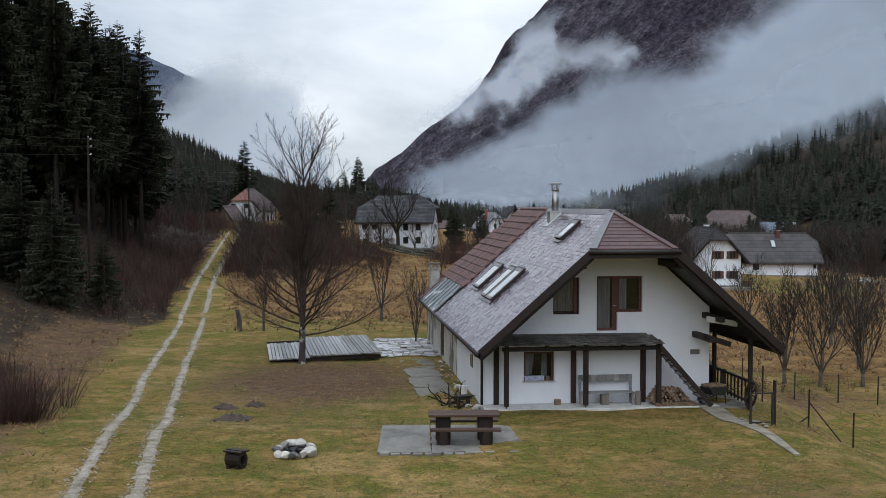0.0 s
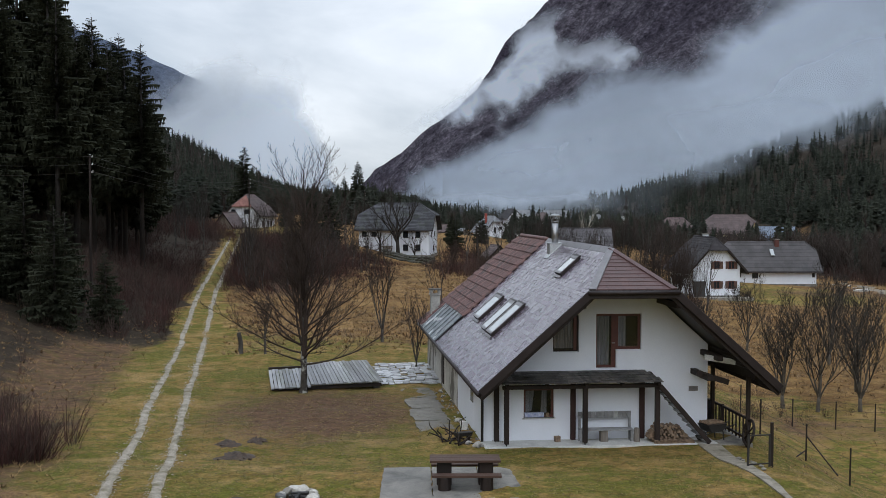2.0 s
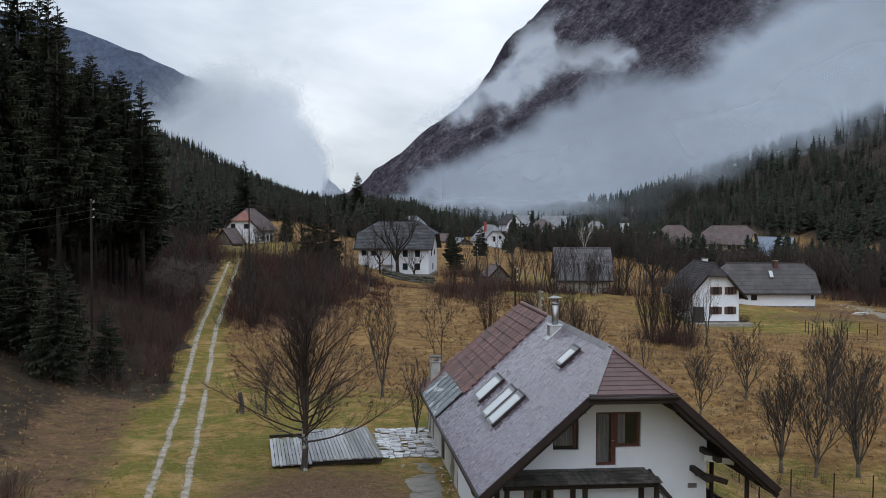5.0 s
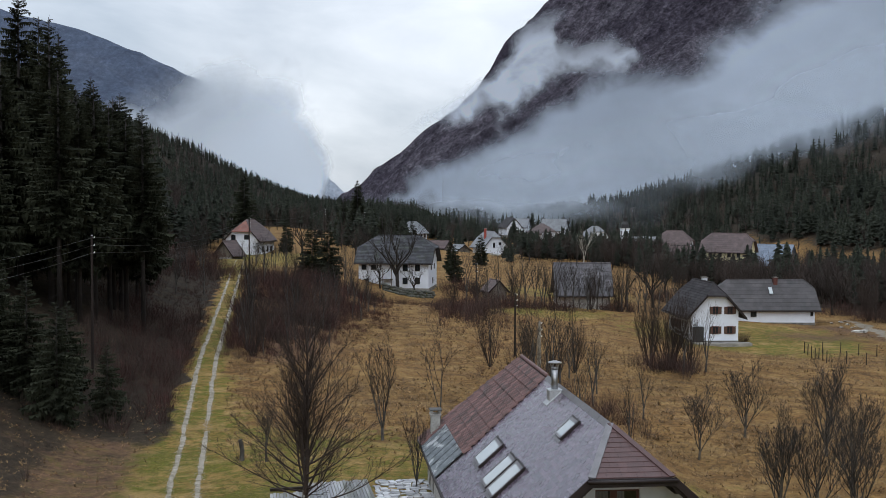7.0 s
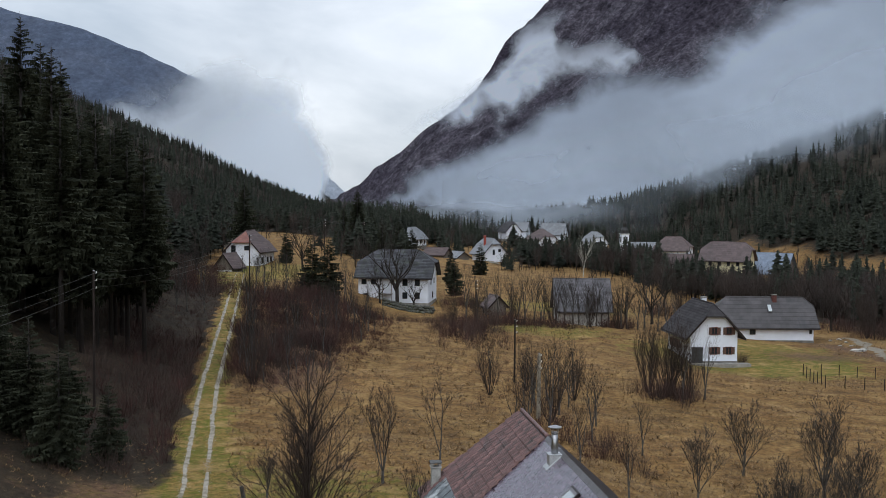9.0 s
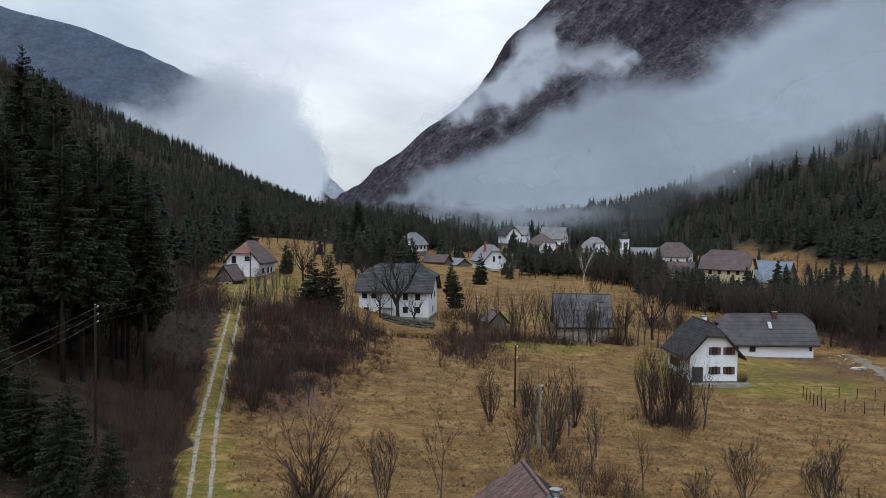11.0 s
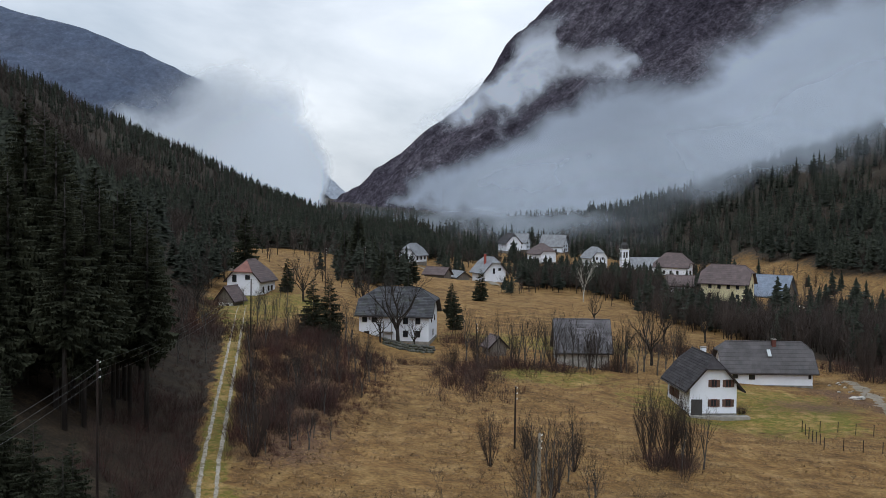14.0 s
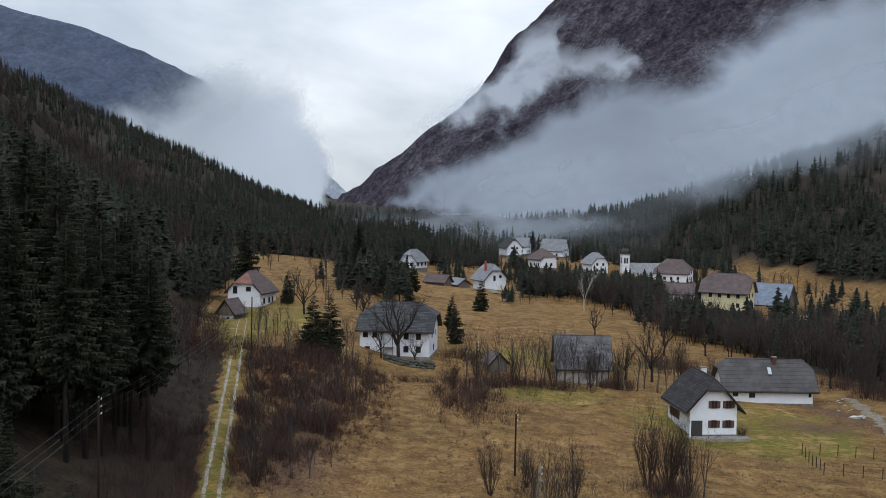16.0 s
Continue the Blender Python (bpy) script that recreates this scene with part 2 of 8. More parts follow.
LICHEN_TWIG = surf("grey_lichen_branches", (0.062, 0.052, 0.042), (0.150, 0.130, 0.104), size=0.8, grain=0.1, bump=0.0, rough=(0.85, 1.0), spec=0.1)
DIRT = surf("dry_trodden_dirt", (0.13, 0.105, 0.074), (0.27, 0.23, 0.175), size=1.5, grain=0.1, bump=0.5, stain=(0.11, 0.095, 0.05), stain_at=(0.5, 0.62))
CABLE = surf("dull_aluminium_cable", (0.07, 0.07, 0.07), (0.11, 0.11, 0.11), size=1.0, grain=0.1, bump=0.0)
TWIG = surf("bare_brown_twigs", (0.032, 0.024, 0.020), (0.070, 0.053, 0.045), size=0.8, grain=0.1, bump=0.0, rough=(0.85, 1.0), spec=0.1)
BRUSH = surf("red_brown_brush", (0.040, 0.020, 0.018), (0.098, 0.047, 0.041), size=2.5, grain=0.2, bump=0.0, vary=0.4, island=True, rough=(0.85, 1.0), spec=0.1)
GREY_BRUSH = surf("grey_brown_brush", (0.040, 0.028, 0.024), (0.098, 0.069, 0.057), size=2.5, grain=0.2, bump=0.0, vary=0.4, island=True, rough=(0.85, 1.0), spec=0.1)
NEEDLE = surf("spruce_needles", (0.020, 0.022, 0.014), (0.046, 0.050, 0.031), size=1.2, grain=0.12, bump=0.0, vary=0.35, island=True, rough=(0.8, 1.0), spec=0.1)
FOREST = surf("far_spruce_needles", (0.017, 0.021, 0.015), (0.041, 0.046, 0.033), size=25.0, grain=2.5, bump=0.0, vary=0.45, island=True, rough=(0.8, 0.95), spec=0.15)
BARE_WOODS = surf("far_bare_woods", (0.034, 0.026, 0.022), (0.072, 0.056, 0.049), size=20.0, grain=2.0, bump=0.0, vary=0.4, island=True, rough=(0.8, 0.95), spec=0.15)
DRY_GRASS = surf("dry_straw_grass", (0.115, 0.064, 0.025), (0.33, 0.203, 0.085), size=3.0, grain=0.3, bump=0.0, vary=0.65, island=True)
LAWN_GRASS = surf("short_winter_grass", (0.105, 0.105, 0.020), (0.30, 0.205, 0.070), size=3.2, grain=0.12, bump=0.0, vary=0.65, island=True)
LEAF_LITTER = surf("fallen_brown_leaves", (0.07, 0.042, 0.024), (0.20, 0.125, 0.07), size=0.5, grain=0.1, bump=0.0, vary=0.5, island=True)
GRAVEL = surf("pale_limestone_gravel", (0.23, 0.193, 0.142), (0.455, 0.405, 0.335), size=0.35, grain=0.05, bump=0.8, stain=(0.13, 0.11, 0.055), stain_at=(0.48, 0.64), contrast=1.3)
SOIL = surf("dark_turned_soil", (0.022, 0.015, 0.011), (0.085, 0.054, 0.036), size=0.15, grain=0.03, bump=0.8)
SHUTTER = surf("brown_wooden_shutter", (0.075, 0.040, 0.028), (0.12, 0.065, 0.045), size=0.4, grain=0.04)
WHITE_PLASTIC = surf("white_plastic", (0.7, 0.7, 0.69), (0.8, 0.8, 0.79), size=0.3, grain=0.05, bump=0.0, rough=(0.3, 0.5))
CURTAIN = surf("pale_net_curtain", (0.17, 0.17, 0.18), (0.36, 0.36, 0.38), size=0.3, grain=0.04, stretch=(4, 1, 0.2), bump=0.2)
BLUE_CLOTH = surf("blue_white_flower_box", (0.25, 0.30, 0.55), (0.60, 0.62, 0.72), size=0.12, grain=0.04, bump=0.1)
# dark colour stands in for missing light in rooms and openings
ROOM_SHADE = surf("unlit_room", (0.03, 0.028, 0.026), (0.05, 0.048, 0.045), size=0.5, grain=0.1, bump=0.0)
GLASS = glass("dark_window_glass")


def clear_glass():
    m = bpy.data.materials.new("clear_window_glass")
    m.use_nodes = True
    nt = m.node_tree
    nt.nodes.clear()
    fr = add_node(nt, "ShaderNodeFresnel", IOR=1.5)
    clear = nt.nodes.new("ShaderNodeBsdfTransparent")
    clear.inputs["Color"].default_value = (0.86, 0.87, 0.89, 1)
    gloss = add_node(nt, "ShaderNodeBsdfGlossy", Roughness=0.03)
    mix = nt.nodes.new("ShaderNodeMixShader")
    out = nt.nodes.new("ShaderNodeOutputMaterial")
    nt.links.new(fr.outputs[0], mix.inputs[0])
    nt.links.new(clear.outputs[0], mix.inputs[1])
    nt.links.new(gloss.outputs[0], mix.inputs[2])
    nt.links.new(mix.outputs[0], out.inputs["Surface"])
    return m


CLEAR = clear_glass()


def sky_light_glass():
    m, nt, b = nodes_of("roof_window_glass")
    b.inputs["Base Color"].default_value = (0.42, 0.45, 0.46, 1)
    b.inputs["Roughness"].default_value = 0.06
    b.inputs["Coat Weight"].default_value = 0.6
    return m


ROOF_GLASS = sky_light_glass()


def ground_material():
    m, nt, b = nodes_of("meadow_ground")
    v = coords(nt)

    def nz(scale, detail=6.0, rough=0.62):
        n = add_node(nt, "ShaderNodeTexNoise", Scale=scale, Detail=detail, Roughness=rough)
        nt.links.new(v, n.inputs["Vector"])
        return n.outputs["Fac"]

    def attr(name):
        a = nt.nodes.new("ShaderNodeAttribute")
        a.attribute_name = name
        return a.outputs["Fac"]

    def broken(a, n, amount=1.2, lo=0.35, hi=0.65):
        s = nt.nodes.new("ShaderNodeMath")
        s.operation = "MULTIPLY_ADD"
        nt.links.new(n, s.inputs[0])
        s.inputs[1].default_value = amount
        t = nt.nodes.new("ShaderNodeMath")
        t.operation = "ADD"
        nt.links.new(a, s.inputs[2])
        nt.links.new(s.outputs[0], t.inputs[0])
        t.inputs[1].default_value = -amount / 2
        r = add_node(nt, "ShaderNodeMapRange")
        r.interpolation_type = "SMOOTHSTEP"
        r.inputs["From Min"].default_value, r.inputs["From Max"].default_value = lo, hi
        nt.links.new(t.outputs[0], r.inputs["Value"])
        return r.outputs["Result"]

    big, mid, small, tiny = nz(0.06), nz(0.35), nz(2.2), nz(14.0, 3.0, 0.7)
    straw = ramp(nt, mid, [(0.28, (0.090, 0.049, 0.021)), (0.45, (0.176, 0.098, 0.036)), (0.58, (0.244, 0.146, 0.057)), (0.75, (0.32, 0.206, 0.091))])
    lawn = ramp(nt, small, [(0.3, (0.108, 0.077, 0.018)), (0.5, (0.190, 0.129, 0.034)), (0.7, (0.284, 0.180, 0.065))])
    brown = ramp(nt, small, [(0.3, (0.070, 0.038, 0.025)), (0.7, (0.185, 0.108, 0.066))])
    # dark woodland floor, with the shade of dense stands put into its colour
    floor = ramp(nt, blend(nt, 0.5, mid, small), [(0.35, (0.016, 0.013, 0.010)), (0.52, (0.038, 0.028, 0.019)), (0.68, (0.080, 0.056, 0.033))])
    patch, drift = nz(0.8, 5.0, 0.6), nz(0.17, 5.0, 0.6)
    lawn = blend(nt, ramp(nt, patch, [(0.42, (0, 0, 0)), (0.62, (0.75, 0.75, 0.75))]), lawn, (0.325, 0.200, 0.076))
    moss = nz(1.3, 6.0, 0.7)
    lawn = blend(nt, ramp(nt, moss, [(0.46, (0, 0, 0)), (0.60, (0.7, 0.7, 0.7))]), lawn, (0.098, 0.108, 0.016))
    lawn = blend(nt, ramp(nt, blend(nt, 0.42, drift, moss), [(0.46, (0, 0, 0)), (0.56, (0.75, 0.75, 0.75))]), lawn, (0.108, 0.114, 0.017))
    lawn = blend(nt, ramp(nt, blend(nt, 0.35, nz(0.23, 4.0, 0.6), patch), [(0.52, (0, 0, 0)), (0.62, (0.8, 0.8, 0.8))]), lawn, (0.36, 0.235, 0.098))
    clump = nz(5.0, 4.0, 0.65)
    lawn = blend(nt, 0.75, lawn, ramp(nt, clump, [(0.3, (0.55, 0.55, 0.55)), (0.5, (1.0, 1.0, 1.0)), (0.7, (1.4, 1.38, 1.3))]), "MULTIPLY")
    straw = blend(nt, 0.85, straw, ramp(nt, small, [(0.32, (0.5, 0.48, 0.46)), (0.5, (1.0, 1.0, 1.0)), (0.68, (1.45, 1.42, 1.38))]), "MULTIPLY")
    col = blend(nt, broken(attr("green"), mid, 1.5), straw, lawn)
    col = blend(nt, broken(attr("litter"), blend(nt, 0.5, patch, clump), 2.3, 0.22, 0.98), col, brown)
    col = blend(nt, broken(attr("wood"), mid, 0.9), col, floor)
    grain = ramp(nt, tiny, [(0.25, (0.42, 0.42, 0.42)), (0.75, (1.5, 1.5, 1.5))])
    col = blend(nt, 0.8, col, grain, "MULTIPLY")
    tone = ramp(nt, big, [(0.3, (0.8, 0.82, 0.8)), (0.7, (1.12, 1.1, 1.08))])
    col = blend(nt, 1.0, col, tone, "MULTIPLY")
    nt.links.new(col, b.inputs["Base Color"])
    b.inputs["Roughness"].default_value = 0.95
    b.inputs["Specular IOR Level"].default_value = 0.15
    bp = add_node(nt, "ShaderNodeBump", Strength=0.9, Distance=0.12)
    nt.links.new(blend(nt, 0.5, small, tiny), bp.inputs["Height"])
    nt.links.new(bp.outputs["Normal"], b.inputs["Normal"])
    return m


GROUND = ground_material()


def mountain_material(name, dark, light, rock, size, streak=0.5, speck=1.0):
    """Winter woods on steep rock: broad tone, gullies running down the face, and a speckle of crowns and stones."""
    m, nt, b = nodes_of(name)
    v = coords(nt, (1, 0.42, 1))
    a = add_node(nt, "ShaderNodeTexNoise", Scale=1 / size, Detail=12.0, Roughness=0.68)
    c = add_node(nt, "ShaderNodeTexNoise", Scale=9 / size, Detail=8.0, Roughness=0.7)
    e = add_node(nt, "ShaderNodeTexNoise", Scale=34 / size, Detail=4.0, Roughness=0.8)
    for n in (a, c, e):
        nt.links.new(v, n.inputs["Vector"])
    gully = add_node(nt, "ShaderNodeTexNoise", Scale=1.0, Detail=6.0, Roughness=0.66, Distortion=0.6)
    nt.links.new(coords(nt, (1 / 120, 1 / 60, 1 / 230)), gully.inputs["Vector"])
    col = ramp(nt, a.outputs["Fac"], [(0.34, dark), (0.6, light), (0.74, rock)])
    col = blend(nt, ramp(nt, gully.outputs["Fac"], [(0.50, (0, 0, 0)), (0.60, (streak,) * 3), (0.72, (0.1 * streak,) * 3)]), col, rock)
    g = ramp(nt, c.outputs["Fac"], [(0.34, (0.42, 0.42, 0.44)), (0.66, (1.5, 1.5, 1.5))])
    h = ramp(nt, e.outputs["Fac"], [(0.38, (0.42, 0.42, 0.44)), (0.52, (1.0, 0.98, 1.0)), (0.66, (1.9, 1.85, 1.85))])
    nt.links.new(blend(nt, speck, blend(nt, min(1.0, speck * 1.2), col, g, "MULTIPLY"), h, "MULTIPLY"), b.inputs["Base Color"])
    b.inputs["Roughness"].default_value = 1.0
    b.inputs["Specular IOR Level"].default_value = 0.0
    bp = add_node(nt, "ShaderNodeBump", Strength=1.0, Distance=size * 0.12)
    nt.links.new(c.outputs["Fac"], bp.inputs["Height"])
    nt.links.new(bp.outputs["Normal"], b.inputs["Normal"])
    return m


# winter woods and rock, with two kilometres of damp haze mixed into the colours
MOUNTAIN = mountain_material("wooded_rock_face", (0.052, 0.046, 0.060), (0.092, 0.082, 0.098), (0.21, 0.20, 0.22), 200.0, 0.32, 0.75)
HAZE_BLUE_MOUNTAIN = mountain_material("distant_blue_woods", (0.110, 0.142, 0.208), (0.150, 0.182, 0.250), (0.20, 0.215, 0.26), 300.0, 0.2, 0.28)


# the far peak's paleness is distance haze put into its colour
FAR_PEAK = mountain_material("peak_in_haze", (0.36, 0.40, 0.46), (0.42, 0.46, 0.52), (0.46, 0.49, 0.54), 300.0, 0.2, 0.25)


# ---- shapes ----
class Geo:
    """Gathers vertices and faces of one mesh."""

    def __init__(self):
        self.v, self.f = [], []

    def add(self, vs, fs):
        o = len(self.v)
        self.v += [tuple(p) for p in vs]
        self.f += [tuple(o + i for i in f) for f in fs]
        return self

    def box(self, x0, x1, y0, y1, z0, z1, m=None):
        vs = [Vector((x, y, z)) for z in (z0, z1) for y in (y0, y1) for x in (x0, x1)]
        if m is not None:
            vs = [m @ p for p in vs]
        return self.add(vs, [(0, 2, 3, 1), (4, 5, 7, 6), (0, 1, 5, 4), (2, 6, 7, 3), (0, 4, 6, 2), (1, 3, 7, 5)])

    def beam(self, p, q, w, h, up=(0, 0, 1)):
        p, q = Vector(p), Vector(q)
        d = (q - p).normalized()
        side = d.cross(Vector(up))
        if side.length < 1e-4:
            side = d.cross(Vector((0, 1, 0)))
        side = side.normalized() * w / 2
        top = side.cross(d).normalized() * h / 2
        vs = [e + a * side + b * top for e in (p, q) for a, b in ((-1, -1), (1, -1), (1, 1), (-1, 1))]
        return self.add(vs, [(3, 2, 1, 0), (4, 5, 6, 7), (0, 1, 5, 4), (1, 2, 6, 5), (2, 3, 7, 6), (3, 0, 4, 7)])

    def tube(self, pts, rads, n=6, cap=True):
        pts = [Vector(p) for p in pts]
        o = len(self.v)
        ref = Vector((0.31, 0.95, 0.05))
        for i, (p, r) in enumerate(zip(pts, rads)):
            d = (pts[min(i + 1, len(pts) - 1)] - pts[max(i - 1, 0)])
            a = d.cross(ref)
            if a.length < 1e-6:
                a = d.cross(Vector((1, 0, 0)))
            a.normalize()
            b = d.cross(a).normalized()
            for k in range(n):
                t = 2 * math.pi * k / n
                self.v.append(tuple(p + r * (math.cos(t) * a + math.sin(t) * b)))
        for i in range(len(pts) - 1):
            for k in range(n):
                self.f.append((o + i * n + k, o + i * n + (k + 1) % n, o + (i + 1) * n + (k + 1) % n, o + (i + 1) * n + k))
        if cap and n > 2:
            self.f.append(tuple(o + k for k in reversed(range(n))))
            self.f.append(tuple(o + (len(pts) - 1) * n + k for k in range(n)))
        return self

    def prism(self, outline, depth):
        """A polygon of points, thickened by the vector depth."""
        a = [Vector(p) for p in outline]
        d = Vector(depth)
        n = len(a)
        return self.add(a + [p + d for p in a], [tuple(reversed(range(n))), tuple(range(n, 2 * n))] + [(i, (i + 1) % n, n + (i + 1) % n, n + i) for i in range(n)])

    def mesh(self, name, mat=None, smooth=False):
        me = bpy.data.meshes.new(name)
        me.from_pydata(self.v, [], self.f)
        if mat:
            me.materials.append(mat)
        if smooth:
            me.polygons.foreach_set("use_smooth", [True] * len(me.polygons))
        me.update()
        return me


def fix_normals(me):
    bm = bmesh.new()
    bm.from_mesh(me)
    bmesh.ops.recalc_face_normals(bm, faces=bm.faces)
    bm.to_mesh(me)
    bm.free()
    return me


def part(name, geo, mat, parent, label="", kind="", smooth=False, bevel=0.0):
    me = geo if isinstance(geo, bpy.types.Mesh) else geo.mesh(name, mat, smooth)
    if not isinstance(geo, bpy.types.Mesh) and len(me.polygons) < 4000:
        fix_normals(me)
    ob = new(name, me)
    ob.parent = parent
    if bevel:
        mod = ob.modifiers.new("bevel", "BEVEL")
        mod.width, mod.segments, mod.limit_method = bevel, 1, "ANGLE"
    return tagged(ob, label, kind=kind)


def thing(name, label, category, m=None, group="", kind=""):
    ob = new(name)
    ob.empty_display_size = 0.3
    if m is not None:
        ob.matrix_basis = m
    return tagged(ob, label, category, group, kind)


def single(name, geo, mat, label, category, m=None, group="", kind="", smooth=False):
    ob = part(name, geo, mat, None, smooth=smooth)
    if m is not None:
        ob.matrix_basis = m
    return tagged(ob, label, category, group, kind)


def smooth_step(a, b, x):
    t = min(1.0, max(0.0, (x - a) / (b - a)))
    return t * t * (3 - 2 * t)


# ---- the lie of the land ----
def foot(y):
    """How far west the hillside begins."""
    return 0.098 * y + 14 + 0.1 * min(max(0, y - 100), 220) - 0.05 * min(max(0, y - 560), 400)


def height(x, y):
    near = -2.7 * smooth_step(10.5, 18, x) + 0.35 * smooth_step(39, 33, y) - 0.5 * smooth_step(-8, -17, x) * smooth_step(50, 70, y)
    far = -0.9 - 0.055 * max(-400, min(x, 400)) + 0.026 * max(0, min(y, 205) - 97) * smooth_step(-5, -25, x)
    far -= 4.6 * math.exp(-(((x - 20) / 34) ** 2) - ((y - 425) / 36) ** 2)
    b = smooth_step(55, 100, y)
    h = near * (1 - b) + far * b
    h -= 1.3 * math.exp(-(((x + 5) / 15) ** 2) - ((y - 190) / 12) ** 2)
    h -= 1.4 * math.exp(-(((x - 40) / 15) ** 2) - ((y - 156) / 17) ** 2) + 0.45 * math.exp(-(((x - 52) / 9) ** 2) - ((y - 184) / 6) ** 2)
    h -= 1.8 * math.exp(-(((x + 46) / 9) ** 2) - ((y - 257) / 8) ** 2) + 1.3 * math.exp(-(((x + 45) / 7) ** 2) - ((y - 231) / 6) ** 2) + 1.1 * math.exp(-(((x - 25) / 9) ** 2) - ((y - 198) / 8) ** 2)
    q = -x - foot(y)
    if q > 0:
        h += (0.565 - 0.225 * smooth_step(200, 460, y) + 0.07 * smooth_step(620, 800, y) - 0.22 * smooth_step(950, 1900, y)) * q * q / (q + 8)
        h += 0.55 * max(0, q - 62) * smooth_step(330, 430, y) * (1 - smooth_step(470, 590, y))
    p = x + 0.098 * y - 215
    if p > 0:
        h += 0.50 * p * p / (p + 20) * (1 - 0.8 * smooth_step(800, 1700, y))
    return h


def bumps(x, y):
    d = math.hypot(x, y - 35)
    a = noise.noise((x * 0.25, y * 0.25, 3.1)) * 0.10 + noise.noise((x * 0.9, y * 0.9, 7.7)) * 0.05
    if y > 62:
        a += noise.noise((x * 0.13, y * 0.13, 1.2)) * 0.35 * smooth_step(62, 90, y)
    if d > 200:
        a += noise.noise((x * 0.02, y * 0.02, 5.0)) * min(6.0, (d - 200) * 0.012)
    return a


def land(x, y):
    return height(x, y) + bumps(x, y)


def hill_side(x, y):
    """How far into the wooded hillside on the west a place lies, in metres."""
    return -x - foot(y)


def open_field(x, y):
    """The grazed strip behind the red-roofed cottage."""
    return -0.19 * y < x < -0.096 * y and 258 < y < 440


def road_x(y):
    """The line of the cart track."""
    return -8.2 - 0.18 * (min(y, 104) - 26.8) - 0.152 * max(0, y - 104)


def axis(knots):
    out = [knots[0][0]]
    for (a, step), (b, _) in zip(knots, knots[1:]):
        n = max(1, round((b - a) / step))
        out += [a + (b - a) * (i + 1) / n for i in range(n)]
    return out


def build_ground():
    xs = axis([(-2600, 260), (-1200, 90), (-500, 25), (-180, 7), (-70, 1.6), (-34, 0.7), (30, 1.4), (80, 5), (180, 14), (500, 60), (1200, 200), (3000, 0)])
    ys = axis([(-700, 120), (-60, 12), (10, 3), (24, 0.6), (76, 1.1), (135, 2.2), (230, 6), (420, 14), (800, 40), (1600, 110), (4200, 0)])
    verts = [(x, y, land(x, y)) for y in ys for x in xs]
    n = len(xs)
    faces = [(j * n + i, j * n + i + 1, (j + 1) * n + i + 1, (j + 1) * n + i) for j in range(len(ys) - 1) for i in range(n - 1)]
    me = bpy.data.meshes.new("ground")
    me.from_pydata(verts, [], faces)
    me.materials.append(GROUND)
    me.polygons.foreach_set("use_smooth", [True] * len(faces))
    green, litter, wood = [], [], []
    for x, y, z in verts:
        g = 1 - smooth_step(64, 82, y + 0.35 * x)
        g = max(g, (0.85 - 0.30 * smooth_step(80, 110, y)) * math.exp(-(((x - road_x(y)) / (5.0 - 2.4 * smooth_step(80, 110, y))) ** 2)) if y < 215 else 0)
        g = max(g, 1.25 * math.exp(-(((x - road_x(y)) / 1.5) ** 2)) if y < 215 else 0)
        g = max(g, math.exp(-(((x - 45) / 17) ** 2) - ((y - 162) / 19) ** 2) * 1.3, math.exp(-(((x - 17) / 14) ** 2) - ((y - 178) / 11) ** 2) * 0.9)
        g = max(g, math.exp(-(((x + 38) / 12) ** 2) - ((y - 228) / 32) ** 2) * 1.3, math.exp(-(((x - 20) / 26) ** 2) - ((y - 218) / 16) ** 2) * 0.7)
        g = max(g, 0.8 * math.exp(-(((x - 70) / 40) ** 2) - ((y - 470) / 60) ** 2))
        if x > 11 and y < 90:
            g *= 0.94
        green.append(min(1.0, g))
        l = 1.12 * math.exp(-(((x + 5.2) / 5.2) ** 2) - ((y - 46.5) / 6.6) ** 2)
        l = max(l, 0.5 * math.exp(-(((x - 7.5) / 4.5) ** 2) - ((y - 27.5) / 4.0) ** 2))
        l = max(l, 0.8 * smooth_step(1.2, 4.5, road_x(y) - x) * smooth_step(20, 34, y) * (1 - smooth_step(78, 90, y)))
        l = max(l, 0.9 * math.exp(-(((x + 15 + 0.06 * (y - 100)) / 6) ** 2)) * smooth_step(98, 112, y) * smooth_step(175, 150, y))
        l = max(l, 0.7 * math.exp(-(((x - 18) / 8) ** 2) - ((y - 57) / 5) ** 2))
        l = max(l, 0.85 * math.exp(-(((x - 56) / 9) ** 2) - ((y - 166) / 6) ** 2), 0.9 * math.exp(-(((x - 66 - 0.3 * (170 - y)) / 5) ** 2)) * smooth_step(140, 150, y) * smooth_step(190, 180, y))
        litter.append(min(1.0, l))
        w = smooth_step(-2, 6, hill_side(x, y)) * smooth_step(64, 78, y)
        # the bank's shade is put into the ground colour with the woodland tone
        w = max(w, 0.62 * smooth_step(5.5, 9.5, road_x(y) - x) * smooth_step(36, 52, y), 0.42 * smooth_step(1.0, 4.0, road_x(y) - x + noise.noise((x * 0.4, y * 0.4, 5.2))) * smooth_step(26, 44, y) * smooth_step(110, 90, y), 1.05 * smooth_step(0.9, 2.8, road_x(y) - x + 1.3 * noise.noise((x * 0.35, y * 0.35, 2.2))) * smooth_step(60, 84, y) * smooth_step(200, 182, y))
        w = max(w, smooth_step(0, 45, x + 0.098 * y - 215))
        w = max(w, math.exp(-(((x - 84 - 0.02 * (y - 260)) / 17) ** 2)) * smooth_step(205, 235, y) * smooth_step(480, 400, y))
